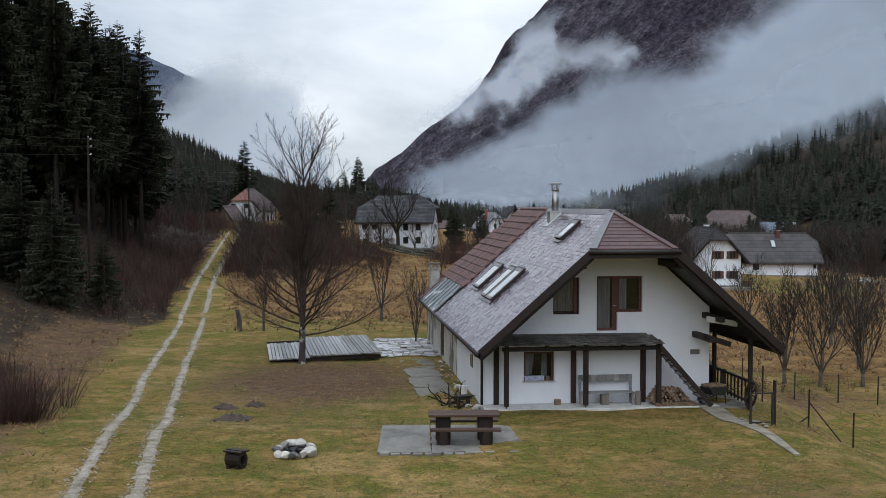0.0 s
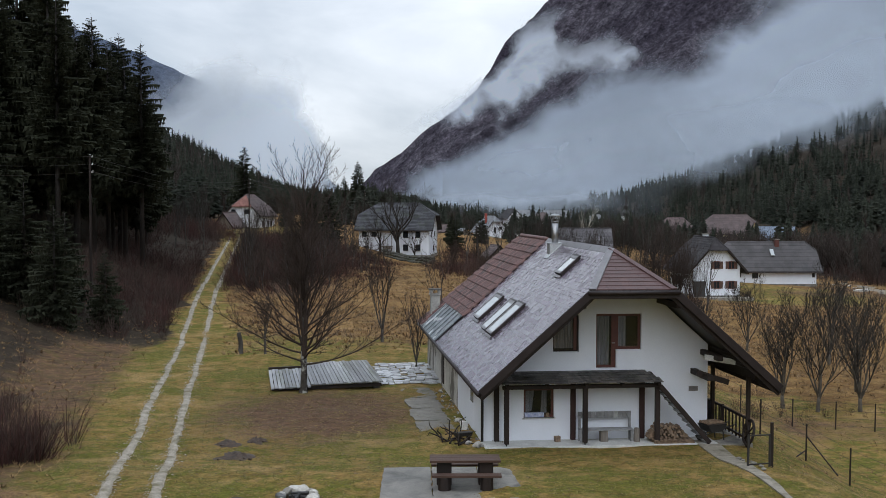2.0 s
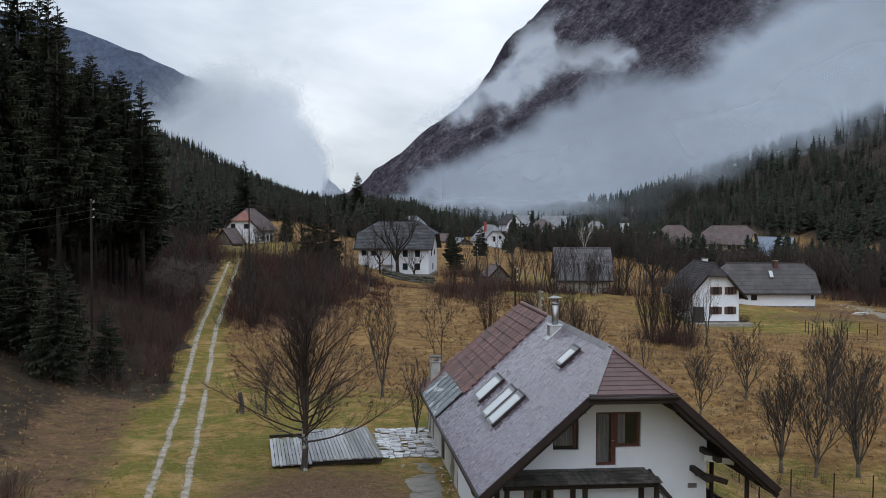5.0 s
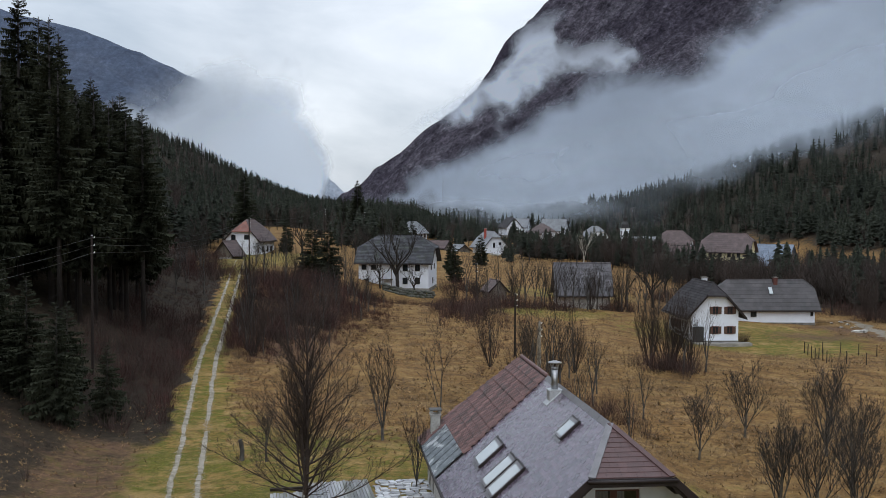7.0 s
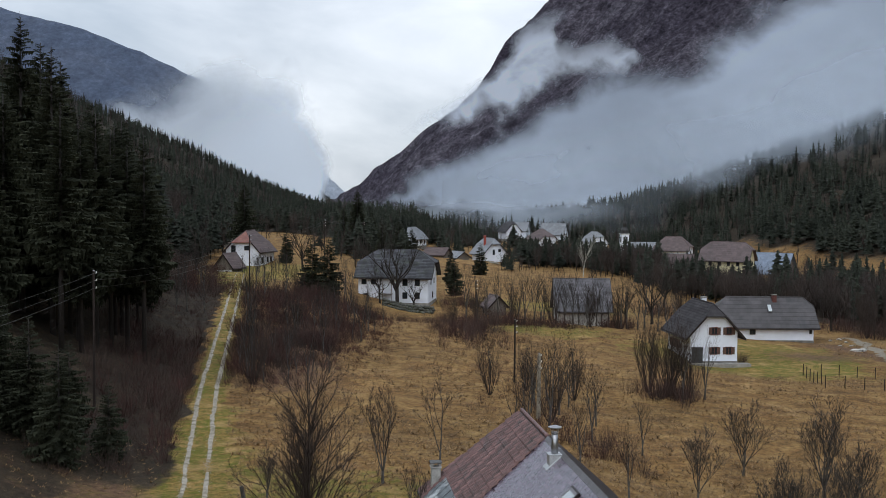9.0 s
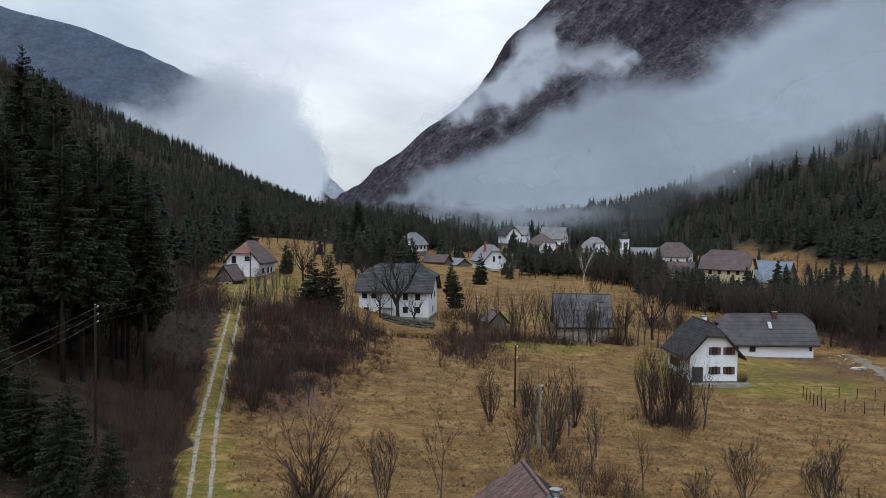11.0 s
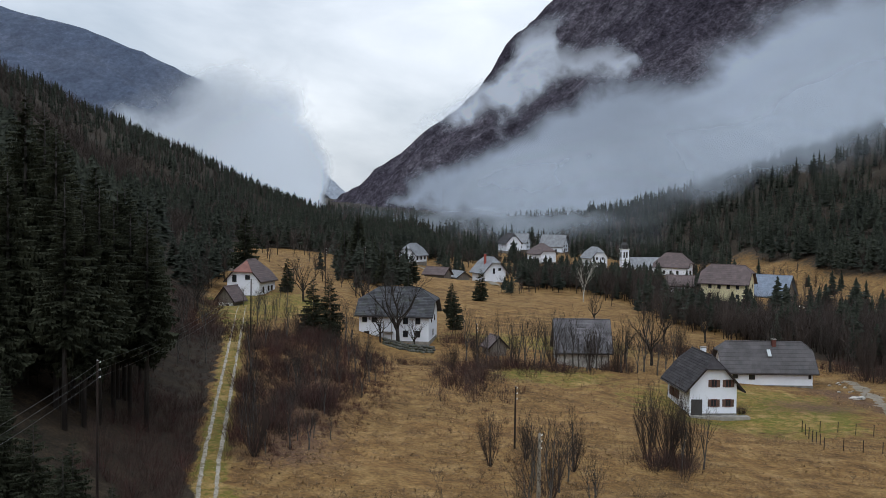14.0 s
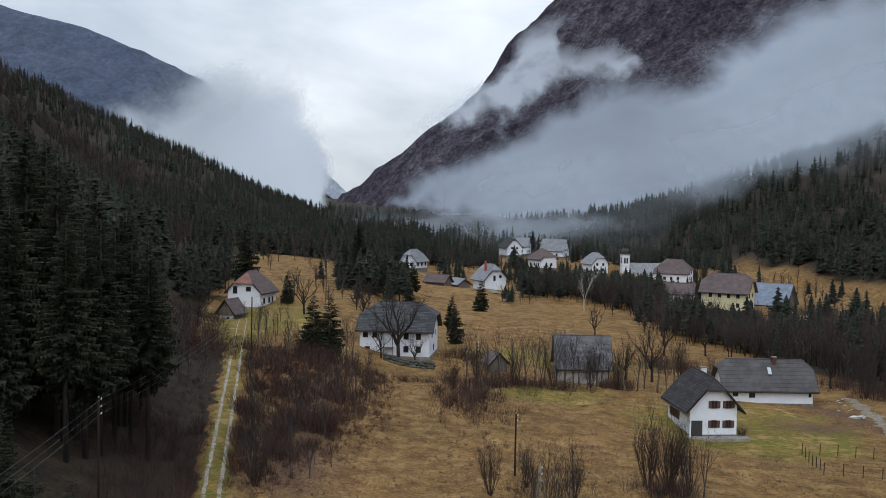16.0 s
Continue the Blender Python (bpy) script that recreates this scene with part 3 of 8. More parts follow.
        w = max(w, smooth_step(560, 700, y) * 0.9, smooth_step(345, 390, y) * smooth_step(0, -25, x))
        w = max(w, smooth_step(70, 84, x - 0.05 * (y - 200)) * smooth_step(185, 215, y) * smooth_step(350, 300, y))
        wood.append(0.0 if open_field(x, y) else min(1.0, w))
    for name, values in (("green", green), ("litter", litter), ("wood", wood)):
        me.attributes.new(name, "FLOAT", "POINT").data.foreach_set("value", values)
    ob = new("ground", me)
    return tagged(ob, "winter meadow and lawn with straw-coloured grass", "ground", kind="structure")


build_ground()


def strip(side):
    """One wheel track of the cart road, with ragged edges, a little above the grass."""
    g, rows = Geo(), []
    for i in range(490):
        y = 24 + i * 0.42
        x = road_x(y) + side * 0.76
        gap = noise.noise((y * 0.11, side * 3.0, 2.0))
        w = 0.17 + 0.05 * smooth_step(70, 110, y) + (0.07 if y < 90 else 0.10) * noise.noise((y * 0.7, side, 0.0)) + 0.05 * noise.noise((y * 2.6, side, 4.0)) + 0.05 * gap
        w = max(0.05, w * (1 - 0.75 * smooth_step(160, 222, y)))
        x += 0.12 * noise.noise((y * 0.2, side, 9.0))
        rows.append([(x + k * w * 1.15 + (0.10 * noise.noise((y * 3.3, k, side)) if abs(k) == 1 else 0), y, land(x + k * w, y) + ((0.04 if gap > (-0.5 if y < 75 else -0.46) + 0.14 * noise.noise((y * 1.7, side, 1.0)) else -0.05) if abs(k) < 1 else -0.03)) for k in (-1, -0.45, 0.45, 1)])
    for r in rows:
        g.v += r
    for i in range(len(rows) - 1):
        for k in range(3):
            g.f.append((4 * i + k, 4 * i + k + 1, 4 * i + k + 5, 4 * i + k + 4))
    return g


road = thing("road", "unpaved cart track of two pale gravel ruts with grass between", "road", pose(0, 0, 0), kind="structure")
for side in (-1, 1):
    part("wheel_track", strip(side), GRAVEL, road, smooth=True)
rnd = random.Random(404)
g = Geo()
for i in range(9000):
    y = 24 + 110 * rnd.random() ** 1.6
    side = rnd.choice((-1, 1))
    x = road_x(y) + side * 0.76 + 0.12 * noise.noise((y * 0.2, side, 9.0)) + rnd.gauss(0, 0.15)
    z, s, t = land(x, y) + 0.03, rnd.uniform(0.018, 0.055), rnd.uniform(0, 6.3)
    pts = [(x + s * rnd.uniform(0.6, 1.2) * math.cos(t + k * 1.57), y + s * rnd.uniform(0.6, 1.2) * math.sin(t + k * 1.57), z) for k in range(4)]
    g.add(pts + [(x, y, z + 0.5 * s)], [(0, 1, 4), (1, 2, 4), (2, 3, 4), (3, 0, 4)])
part("loose_gravel", g, GRAVEL, road, kind="stuff")


# ---- mountains and mist ----
def relief(x, y, size, octaves=6):
    a, s, total = 1.0, 1.0 / size, 0.0
    for _ in range(octaves):
        total += a * (1 - 2 * abs(noise.noise((x * s, y * s, 0.7))))
        a, s = a * 0.52, s * 2.03
    return total


def slope_mesh(name, mat, label, xs, ys, fn):
    verts = [(x, y, fn(x, y)) for y in ys for x in xs]
    n = len(xs)
    faces = [(j * n + i, j * n + i + 1, (j + 1) * n + i + 1, (j + 1) * n + i) for j in range(len(ys) - 1) for i in range(n - 1)]
    me = bpy.data.meshes.new(name)
    me.from_pydata(verts, [], faces)
    me.materials.append(mat)
    me.polygons.foreach_set("use_smooth", [True] * len(faces))
    return tagged(new(name, me), label, "mountain", kind="structure")


def east_wall(x, y):
    d = x + 0.098 * y - (458 - 0.3 * (y - 1100))
    s = 0.84 * d + 0.45 * max(0, d - 330)
    return s + 20 * relief(x + 0.4 * y, y, 210) + 3.5 * relief(x, y, 34, 3) - 14


def west_peak(x, y):
    d = -466 - x
    z = 241 + (0.46 * d - 0.00022 * d * d if d > 0 else 0.75 * d - 0.012 * d * d)
    return z - 0.55 * max(0, 2100 - y) - 0.5 * max(0, y - 2160) + 9 * relief(x, y, 240) - 6


def end_peak(x, y):
    return 118 - 0.85 * abs(x + 395) - 0.35 * abs(y - 3600) + 14 * relief(x, y, 160) - 14


slope_mesh("mountain", MOUNTAIN, "steep wooded mountain with bare rock streaks above the valley", axis([(-420, 9), (900, 16), (1700, 0)]), axis([(1050, 14), (2620, 0)]), east_wall)
slope_mesh("mountain", HAZE_BLUE_MOUNTAIN, "distant wooded mountain with haze-blue colour and a long falling ridge", axis([(-1500, 14), (-150, 0)]), axis([(1600, 16), (2300, 0)]), west_peak)
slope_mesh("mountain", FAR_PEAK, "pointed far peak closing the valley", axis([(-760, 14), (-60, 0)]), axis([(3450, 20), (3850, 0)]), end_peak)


def mist_material(name, colour, top, low, soft_top, soft_low, size, warp, most=1.0, thin=0.55, seed=0):
    """Mist between an upper and a lower edge, both torn into billows; u runs along the bank and v up it."""
    m = bpy.data.materials.new(name)
    m.use_nodes = True
    nt = m.node_tree
    nt.nodes.clear()
    uv = nt.nodes.new("ShaderNodeUVMap")
    uv.uv_map = "bank"
    sep = nt.nodes.new("ShaderNodeSeparateXYZ")
    nt.links.new(uv.outputs["UV"], sep.inputs[0])
    co = nt.nodes.new("ShaderNodeTexCoord")

    def billows(scale, detail, rough, tw, shift=0):
        mp = nt.nodes.new("ShaderNodeMapping")
        mp.inputs["Location"].default_value = (seed + shift, seed * 0.7, seed * 1.3)
        mp.inputs["Rotation"].default_value = (0, radians(24), 0)
        mp.inputs["Scale"].default_value = (0.8 / scale, 0.5 / scale, 1 / scale)
        nt.links.new(co.outputs["Object"], mp.inputs["Vector"])
        n = add_node(nt, "ShaderNodeTexNoise", Scale=1.0, Detail=detail, Roughness=rough, Distortion=tw)
        nt.links.new(mp.outputs["Vector"], n.inputs["Vector"])
        return n.outputs["Fac"]

    fine, broad = billows(size, 6.0, 0.52, 0.25), billows(size * 2.7, 3.0, 0.5, 0.2)

    def mathn(op, a, b, c=None):
        n = nt.nodes.new("ShaderNodeMath")
        n.operation = op
        for i, value in enumerate((a, b, c)):
            if value is None:
                continue
            if isinstance(value, (int, float)):
                n.inputs[i].default_value = value
            else:
                nt.links.new(value, n.inputs[i])
        return n.outputs[0]

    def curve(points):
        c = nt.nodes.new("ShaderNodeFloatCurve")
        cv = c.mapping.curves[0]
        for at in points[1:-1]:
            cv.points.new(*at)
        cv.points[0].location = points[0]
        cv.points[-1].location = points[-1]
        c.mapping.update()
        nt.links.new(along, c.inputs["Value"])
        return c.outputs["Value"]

    def fade(value, soft):
        r = add_node(nt, "ShaderNodeMapRange")
        r.interpolation_type = "SMOOTHSTEP"
        r.inputs["From Min"].default_value, r.inputs["From Max"].default_value = 0.0, soft
        nt.links.new(value, r.inputs["Value"])
        return r.outputs["Result"]

    v = mathn("MULTIPLY_ADD", mathn("SUBTRACT", fine, 0.5), 2.4 * warp, sep.outputs["Y"])
    v = mathn("MULTIPLY_ADD", mathn("SUBTRACT", broad, 0.5), 1.6 * warp, v)
    along = mathn("MULTIPLY_ADD", mathn("SUBTRACT", billows(size * 0.9, 4.0, 0.5, 0.3, 11), 0.5), 1.3 * warp, sep.outputs["X"])
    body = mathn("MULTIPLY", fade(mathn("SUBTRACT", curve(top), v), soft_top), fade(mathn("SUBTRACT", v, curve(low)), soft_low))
    wisps = add_node(nt, "ShaderNodeMapRange")
    wisps.inputs["From Min"].default_value, wisps.inputs["From Max"].default_value = 0.32, 0.56
    wisps.inputs["To Min"].default_value, wisps.inputs["To Max"].default_value = thin * most, most
    nt.links.new(fine, wisps.inputs["Value"])
    alpha = mathn("MULTIPLY", body, wisps.outputs["Result"])
    shade = ramp(nt, broad, [(0.35, tuple(k * 0.84 for k in colour)), (0.65, tuple(k * 1.10 for k in colour))])
    dif = add_node(nt, "ShaderNodeBsdfDiffuse")
    tra = add_node(nt, "ShaderNodeBsdfTranslucent")
    for n in (dif, tra):
        nt.links.new(shade, n.inputs["Color"])
    both = nt.nodes.new("ShaderNodeAddShader")
    nt.links.new(dif.outputs[0], both.inputs[0])
    nt.links.new(tra.outputs[0], both.inputs[1])
    clear = nt.nodes.new("ShaderNodeBsdfTransparent")
    mix = nt.nodes.new("ShaderNodeMixShader")
    nt.links.new(alpha, mix.inputs[0])
    nt.links.new(clear.outputs[0], mix.inputs[1])
    nt.links.new(both.outputs[0], mix.inputs[2])
    out = nt.nodes.new("ShaderNodeOutputMaterial")
    nt.links.new(mix.outputs[0], out.inputs["Surface"])
    return m


def mist_bank(label, a, b, z0, z1, mat, billow=30.0, n=60):
    """A long bank of mist hanging between two places in plan."""
    g, uvs = Geo(), []
    h = 24
    for j in range(h + 1):
        for i in range(n + 1):
            u, v = i / n, j / h
            x, y = a[0] + (b[0] - a[0]) * u, a[1] + (b[1] - a[1]) * u
            y += billow * noise.noise((u * 5, v * 3, a[1] * 0.01))
            g.v.append((x, y, z0 + (z1 - z0) * v))
            uvs.append((u, v))
    for j in range(h):
        for i in range(n):
            g.f.append((j * (n + 1) + i, j * (n + 1) + i + 1, (j + 1) * (n + 1) + i + 1, (j + 1) * (n + 1) + i))
    me = g.mesh("mist", mat, smooth=True)
    layer = me.uv_layers.new(name="bank")
    idx = np.empty(len(me.loops), dtype=np.int32)
    me.loops.foreach_get("vertex_index", idx)
    layer.data.foreach_set("uv", np.array(uvs, dtype=np.float32)[idx].ravel())
    ob = new("mist", me)
    return tagged(ob, label, "mist", kind="structure")


MIST_GREY = (0.395, 0.445, 0.51)
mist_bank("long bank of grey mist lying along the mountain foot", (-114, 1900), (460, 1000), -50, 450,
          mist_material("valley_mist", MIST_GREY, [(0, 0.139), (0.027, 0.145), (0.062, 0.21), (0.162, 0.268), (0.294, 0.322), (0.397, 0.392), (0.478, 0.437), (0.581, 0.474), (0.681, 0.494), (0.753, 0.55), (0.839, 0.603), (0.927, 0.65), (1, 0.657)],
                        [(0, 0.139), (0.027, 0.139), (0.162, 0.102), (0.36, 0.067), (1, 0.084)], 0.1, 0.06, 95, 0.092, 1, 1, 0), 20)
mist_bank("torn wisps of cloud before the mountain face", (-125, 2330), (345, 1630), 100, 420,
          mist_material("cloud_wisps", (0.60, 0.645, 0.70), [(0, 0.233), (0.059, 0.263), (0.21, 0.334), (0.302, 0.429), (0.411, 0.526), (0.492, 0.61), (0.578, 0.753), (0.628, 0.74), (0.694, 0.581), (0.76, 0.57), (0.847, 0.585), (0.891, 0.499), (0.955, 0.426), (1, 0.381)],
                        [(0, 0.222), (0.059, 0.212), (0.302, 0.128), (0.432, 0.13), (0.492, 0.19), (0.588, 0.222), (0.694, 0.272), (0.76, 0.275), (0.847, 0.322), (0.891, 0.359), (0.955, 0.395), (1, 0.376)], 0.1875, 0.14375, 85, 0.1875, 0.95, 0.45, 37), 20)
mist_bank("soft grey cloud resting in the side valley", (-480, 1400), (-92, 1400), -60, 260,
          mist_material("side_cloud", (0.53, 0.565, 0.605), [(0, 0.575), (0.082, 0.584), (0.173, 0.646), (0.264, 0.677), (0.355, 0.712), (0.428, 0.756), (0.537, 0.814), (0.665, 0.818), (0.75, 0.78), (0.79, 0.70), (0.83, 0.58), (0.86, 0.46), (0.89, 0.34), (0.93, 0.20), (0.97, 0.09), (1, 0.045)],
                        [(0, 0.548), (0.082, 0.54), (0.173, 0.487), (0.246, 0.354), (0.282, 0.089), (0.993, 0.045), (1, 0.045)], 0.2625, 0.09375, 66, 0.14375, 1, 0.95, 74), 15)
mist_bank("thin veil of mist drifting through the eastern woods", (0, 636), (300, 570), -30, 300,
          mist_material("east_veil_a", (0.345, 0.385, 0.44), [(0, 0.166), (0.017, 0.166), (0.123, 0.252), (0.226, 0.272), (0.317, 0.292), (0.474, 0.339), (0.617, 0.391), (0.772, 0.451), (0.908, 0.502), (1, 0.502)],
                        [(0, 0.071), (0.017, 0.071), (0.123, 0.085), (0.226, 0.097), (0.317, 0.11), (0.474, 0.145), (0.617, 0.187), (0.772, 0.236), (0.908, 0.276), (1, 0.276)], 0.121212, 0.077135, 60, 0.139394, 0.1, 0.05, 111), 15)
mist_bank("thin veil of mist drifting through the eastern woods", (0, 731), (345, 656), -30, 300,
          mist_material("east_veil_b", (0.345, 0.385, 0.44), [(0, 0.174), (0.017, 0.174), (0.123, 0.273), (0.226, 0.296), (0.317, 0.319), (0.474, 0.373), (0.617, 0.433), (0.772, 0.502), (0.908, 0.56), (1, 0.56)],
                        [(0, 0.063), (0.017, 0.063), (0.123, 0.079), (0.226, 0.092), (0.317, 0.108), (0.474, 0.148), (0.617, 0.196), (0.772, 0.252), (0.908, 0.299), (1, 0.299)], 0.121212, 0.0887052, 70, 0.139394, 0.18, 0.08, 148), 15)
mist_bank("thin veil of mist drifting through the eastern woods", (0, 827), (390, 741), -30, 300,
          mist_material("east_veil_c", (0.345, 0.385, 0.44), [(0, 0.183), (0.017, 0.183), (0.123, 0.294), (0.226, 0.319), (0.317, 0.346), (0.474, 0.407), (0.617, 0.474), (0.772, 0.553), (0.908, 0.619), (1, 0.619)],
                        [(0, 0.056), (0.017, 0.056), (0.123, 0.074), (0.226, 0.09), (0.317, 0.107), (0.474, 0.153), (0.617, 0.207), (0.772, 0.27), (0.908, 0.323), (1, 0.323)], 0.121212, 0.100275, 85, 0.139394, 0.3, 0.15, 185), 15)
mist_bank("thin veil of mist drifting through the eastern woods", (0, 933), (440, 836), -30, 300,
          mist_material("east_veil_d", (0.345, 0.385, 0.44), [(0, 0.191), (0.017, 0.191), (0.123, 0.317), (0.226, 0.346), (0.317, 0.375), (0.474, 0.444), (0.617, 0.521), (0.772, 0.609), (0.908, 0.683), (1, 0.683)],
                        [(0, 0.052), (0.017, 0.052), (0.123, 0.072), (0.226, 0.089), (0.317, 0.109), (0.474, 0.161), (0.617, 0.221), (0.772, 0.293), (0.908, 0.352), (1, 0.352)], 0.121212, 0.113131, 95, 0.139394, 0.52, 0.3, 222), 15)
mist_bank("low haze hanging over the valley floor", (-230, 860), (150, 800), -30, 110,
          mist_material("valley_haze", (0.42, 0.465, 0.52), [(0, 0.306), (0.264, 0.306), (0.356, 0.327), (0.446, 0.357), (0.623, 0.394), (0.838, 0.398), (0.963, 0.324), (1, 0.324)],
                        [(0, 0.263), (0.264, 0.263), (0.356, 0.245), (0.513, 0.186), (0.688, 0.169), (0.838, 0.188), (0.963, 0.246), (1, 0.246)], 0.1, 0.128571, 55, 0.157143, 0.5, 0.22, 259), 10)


# ---- the white house with the slate roof ----
HOUSE = pose(6.325, 41.14, 0, 0, 0, 6.3)
RIDGE, FALL, EAVE, FRONT, BACK = 7.1, 0.892, 5.36, -2.6, 21.1


def roof_z(u):
    return RIDGE - FALL * abs(u)


def on_roof(u, v, lift=0.0):
    """A place on the west slope, lifted off it."""
    n = Vector((-FALL, 0, 1)).normalized()
    return Vector((u, v, roof_z(u))) + n * lift


house = thing("house", "white plastered two-storey house with a steep slate roof and wooden porch", "house", HOUSE)


def wall_with_holes(outline, holes, y0, y1):
    """An upright wall in the xz plane with openings right through it."""
    bm = bmesh.new()
    xs = sorted({p[0] for p in outline} | {h[0] for h in holes} | {h[1] for h in holes})
    zs = sorted({h[2] for h in holes} | {h[3] for h in holes} | {p[1] for p in outline})
    loops = [bm.verts.new((x, y0, z)) for x, z in outline]
    bm.faces.new(loops)
    for x in xs:
        bmesh.ops.bisect_plane(bm, geom=bm.verts[:] + bm.edges[:] + bm.faces[:], plane_co=(x, 0, 0), plane_no=(1, 0, 0))
    for z in zs:
        bmesh.ops.bisect_plane(bm, geom=bm.verts[:] + bm.edges[:] + bm.faces[:], plane_co=(0, 0, z), plane_no=(0, 0, 1))
    gone = [f for f in bm.faces if any(h[0] < f.calc_center_median().x < h[1] and h[2] < f.calc_center_median().z < h[3] for h in holes)]
    bmesh.ops.delete(bm, geom=gone, context="FACES")
    ret = bmesh.ops.extrude_face_region(bm, geom=bm.faces[:])
    bmesh.ops.translate(bm, vec=(0, y1 - y0, 0), verts=[e for e in ret["geom"] if isinstance(e, bmesh.types.BMVert)])
    bmesh.ops.recalc_face_normals(bm, faces=bm.faces)
    me = bpy.data.meshes.new("wall")
    bm.to_mesh(me)
    bm.free()
    return me


W0, W1 = -4.98, 3.62
UP = RIDGE - 0.32
gable = [(W0, -0.3), (W1, -0.3), (W1, UP - FALL * W1), (1.46, UP - FALL * 1.46), (-1.46, UP - FALL * 1.46), (W0, UP - FALL * -W0)]
HOLES = [(-3.39, -2.25, 0.88, 1.97), (-2.30, -1.33, 3.32, 4.68), (-0.67, 0.10, 2.70, 4.72), (0.10, 1.05, 3.38, 4.72)]
me = wall_with_holes(gable, HOLES, 0.0, 0.42)
me.materials.append(PLASTER)
part("wall", me, PLASTER, house, "smooth white plastered gable wall")
g = Geo().box(W0, W0 + 0.4, 0.42, 7.0, -0.3, UP - FALL * 4.98 + 0.1)
part("wall", g, PLASTER, house, "white plastered side wall")
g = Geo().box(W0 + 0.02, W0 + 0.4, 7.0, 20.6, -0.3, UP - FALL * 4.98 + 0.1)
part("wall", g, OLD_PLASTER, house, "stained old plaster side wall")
part("wall", Geo().box(W1 - 0.4, W1, 0.42, 20.6, -2.8, UP - FALL * W1), PLASTER, house)
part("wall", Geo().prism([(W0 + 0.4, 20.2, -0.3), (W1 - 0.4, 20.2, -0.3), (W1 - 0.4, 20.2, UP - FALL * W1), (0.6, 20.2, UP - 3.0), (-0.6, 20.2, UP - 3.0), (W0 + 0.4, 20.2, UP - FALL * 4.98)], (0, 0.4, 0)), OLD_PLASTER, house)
part("side_window", Geo().box(W0 - 0.02, W0 + 0.01, 2.1, 2.8, 1.1, 1.85), GLASS, house, "small dark window under the eaves")
part("side_window", Geo().box(W0 - 0.02, W0 + 0.03, 12.4, 13.2, 0.2, 1.7), DARK_WOOD, house, "dark plank door in the old wall")
part("floor_slab", Geo().box(W0 + 0.4, W1 - 0.4, 0.42, 20.2, 2.45, 2.65), ROOM_SHADE, house)
part("floor_slab", Geo().box(W0 + 0.4, W1 - 0.4, 0.42, 20.2, -0.1, 0.05), ROOM_SHADE, house)
part("inner_wall", Geo().box(W0 + 0.4, W1 - 0.4, 3.2, 3.3, 0.05, 2.4).box(-2.0, 2.0, 3.2, 3.3, 2.65, 4.9), ROOM_SHADE, house)

# roof shell: a thick plate on each side, a half hip in front and a steep hip at the back
apex_f, apex_b = Vector((0, 0.5, RIDGE)), Vector((0, 19.0, RIDGE))
hipz = roof_z(1.46)
thick = Vector((0, 0, -0.24))
west = [(-EAVE, FRONT, roof_z(EAVE)), (-1.46, FRONT, hipz), apex_f, apex_b, (-1.5, 19.9, roof_z(1.5)), (-EAVE, BACK, roof_z(EAVE))]
east = [(-p[0], p[1], p[2]) for p in map(Vector, west)]
part("roof_shell", Geo().prism(west, thick), BROWN_METAL, house)
part("roof_shell", Geo().prism(east, thick), BROWN_METAL, house)
part("roof_shell", Geo().prism([(-1.46, FRONT, hipz), (1.46, FRONT, hipz), apex_f], thick), BROWN_METAL, house)
part("roof_shell", Geo().prism([(-1.5, 19.9, roof_z(1.5)), apex_b, (1.5, 19.9, roof_z(1.5)), (EAVE, BACK, roof_z(EAVE)), (-EAVE, BACK, roof_z(EAVE))], thick), BROWN_METAL, house)

# fascia boards, gutter and flashings
for sgn in (-1, 1):
    g = Geo()
    a, b = Vector((sgn * (EAVE + 0.02), FRONT - 0.04, roof_z(EAVE) - 0.06)), Vector((sgn * 1.46, FRONT - 0.04, hipz - 0.06))
    g.beam(a, b, 0.07, 0.27, up=(0, 0, 1))
    part("bargeboard", g, BROWN_METAL, house, "dark brown bargeboard", bevel=0.01)
    g = Geo().beam(a + Vector((0, 0.14, -0.2)), b + Vector((0, 0.14, -0.2)), 0.05, 0.2)
    part("soffit_board", g, DARK_WOOD, house)
g = Geo().box(-1.52, 1.52, FRONT - 0.08, FRONT - 0.02, hipz - 0.30, hipz + 0.0)
part("fascia", g, BROWN_METAL, house, "dark brown fascia under the half hip", bevel=0.01)
g = Geo().tube([(-1.62, FRONT - 0.14, hipz - 0.09), (1.62, FRONT - 0.14, hipz - 0.09)], [0.075, 0.075], 10)
part("gutter", g, BROWN_METAL, house, smooth=True)
g = Geo().tube([(-EAVE - 0.1, FRONT, roof_z(EAVE) - 0.10), (-EAVE - 0.1, BACK, roof_z(EAVE) - 0.10)], [0.075, 0.075], 10)
part("gutter", g, BROWN_METAL, house, smooth=True)
g = Geo().tube([(-EAVE - 0.1, -1.9, roof_z(EAVE) - 0.12), (-EAVE + 0.1, -0.6, 1.95), (W0 + 0.03, -0.07, 1.75), (W0 + 0.03, -0.07, -0.1)], [0.05] * 4, 8)
part("downpipe", g, BLACK_METAL, house, smooth=True)
g = Geo()
for sgn in (-1, 1):
    e = Vector((sgn * 1.46, FRONT, hipz))
    part("hip_flashing", Geo().beam(e + Vector((0, 0, 0.035)), apex_f + Vector((0, 0, 0.035)), 0.26, 0.05), FLASHING if sgn < 0 else RED_SLATE, house)
for i in range(8):
    a = 0.5 + i * 1.45
    part("ridge_cap", Geo().prism([(-0.17, a, roof_z(0.17) + 0.03), (0, a, RIDGE + 0.09), (0.17, a, roof_z(0.17) + 0.03), (0.17, a, roof_z(0.17) - 0.02), (-0.17, a, roof_z(0.17) - 0.02)], (0, 1.43, 0)), FLASHING, house)
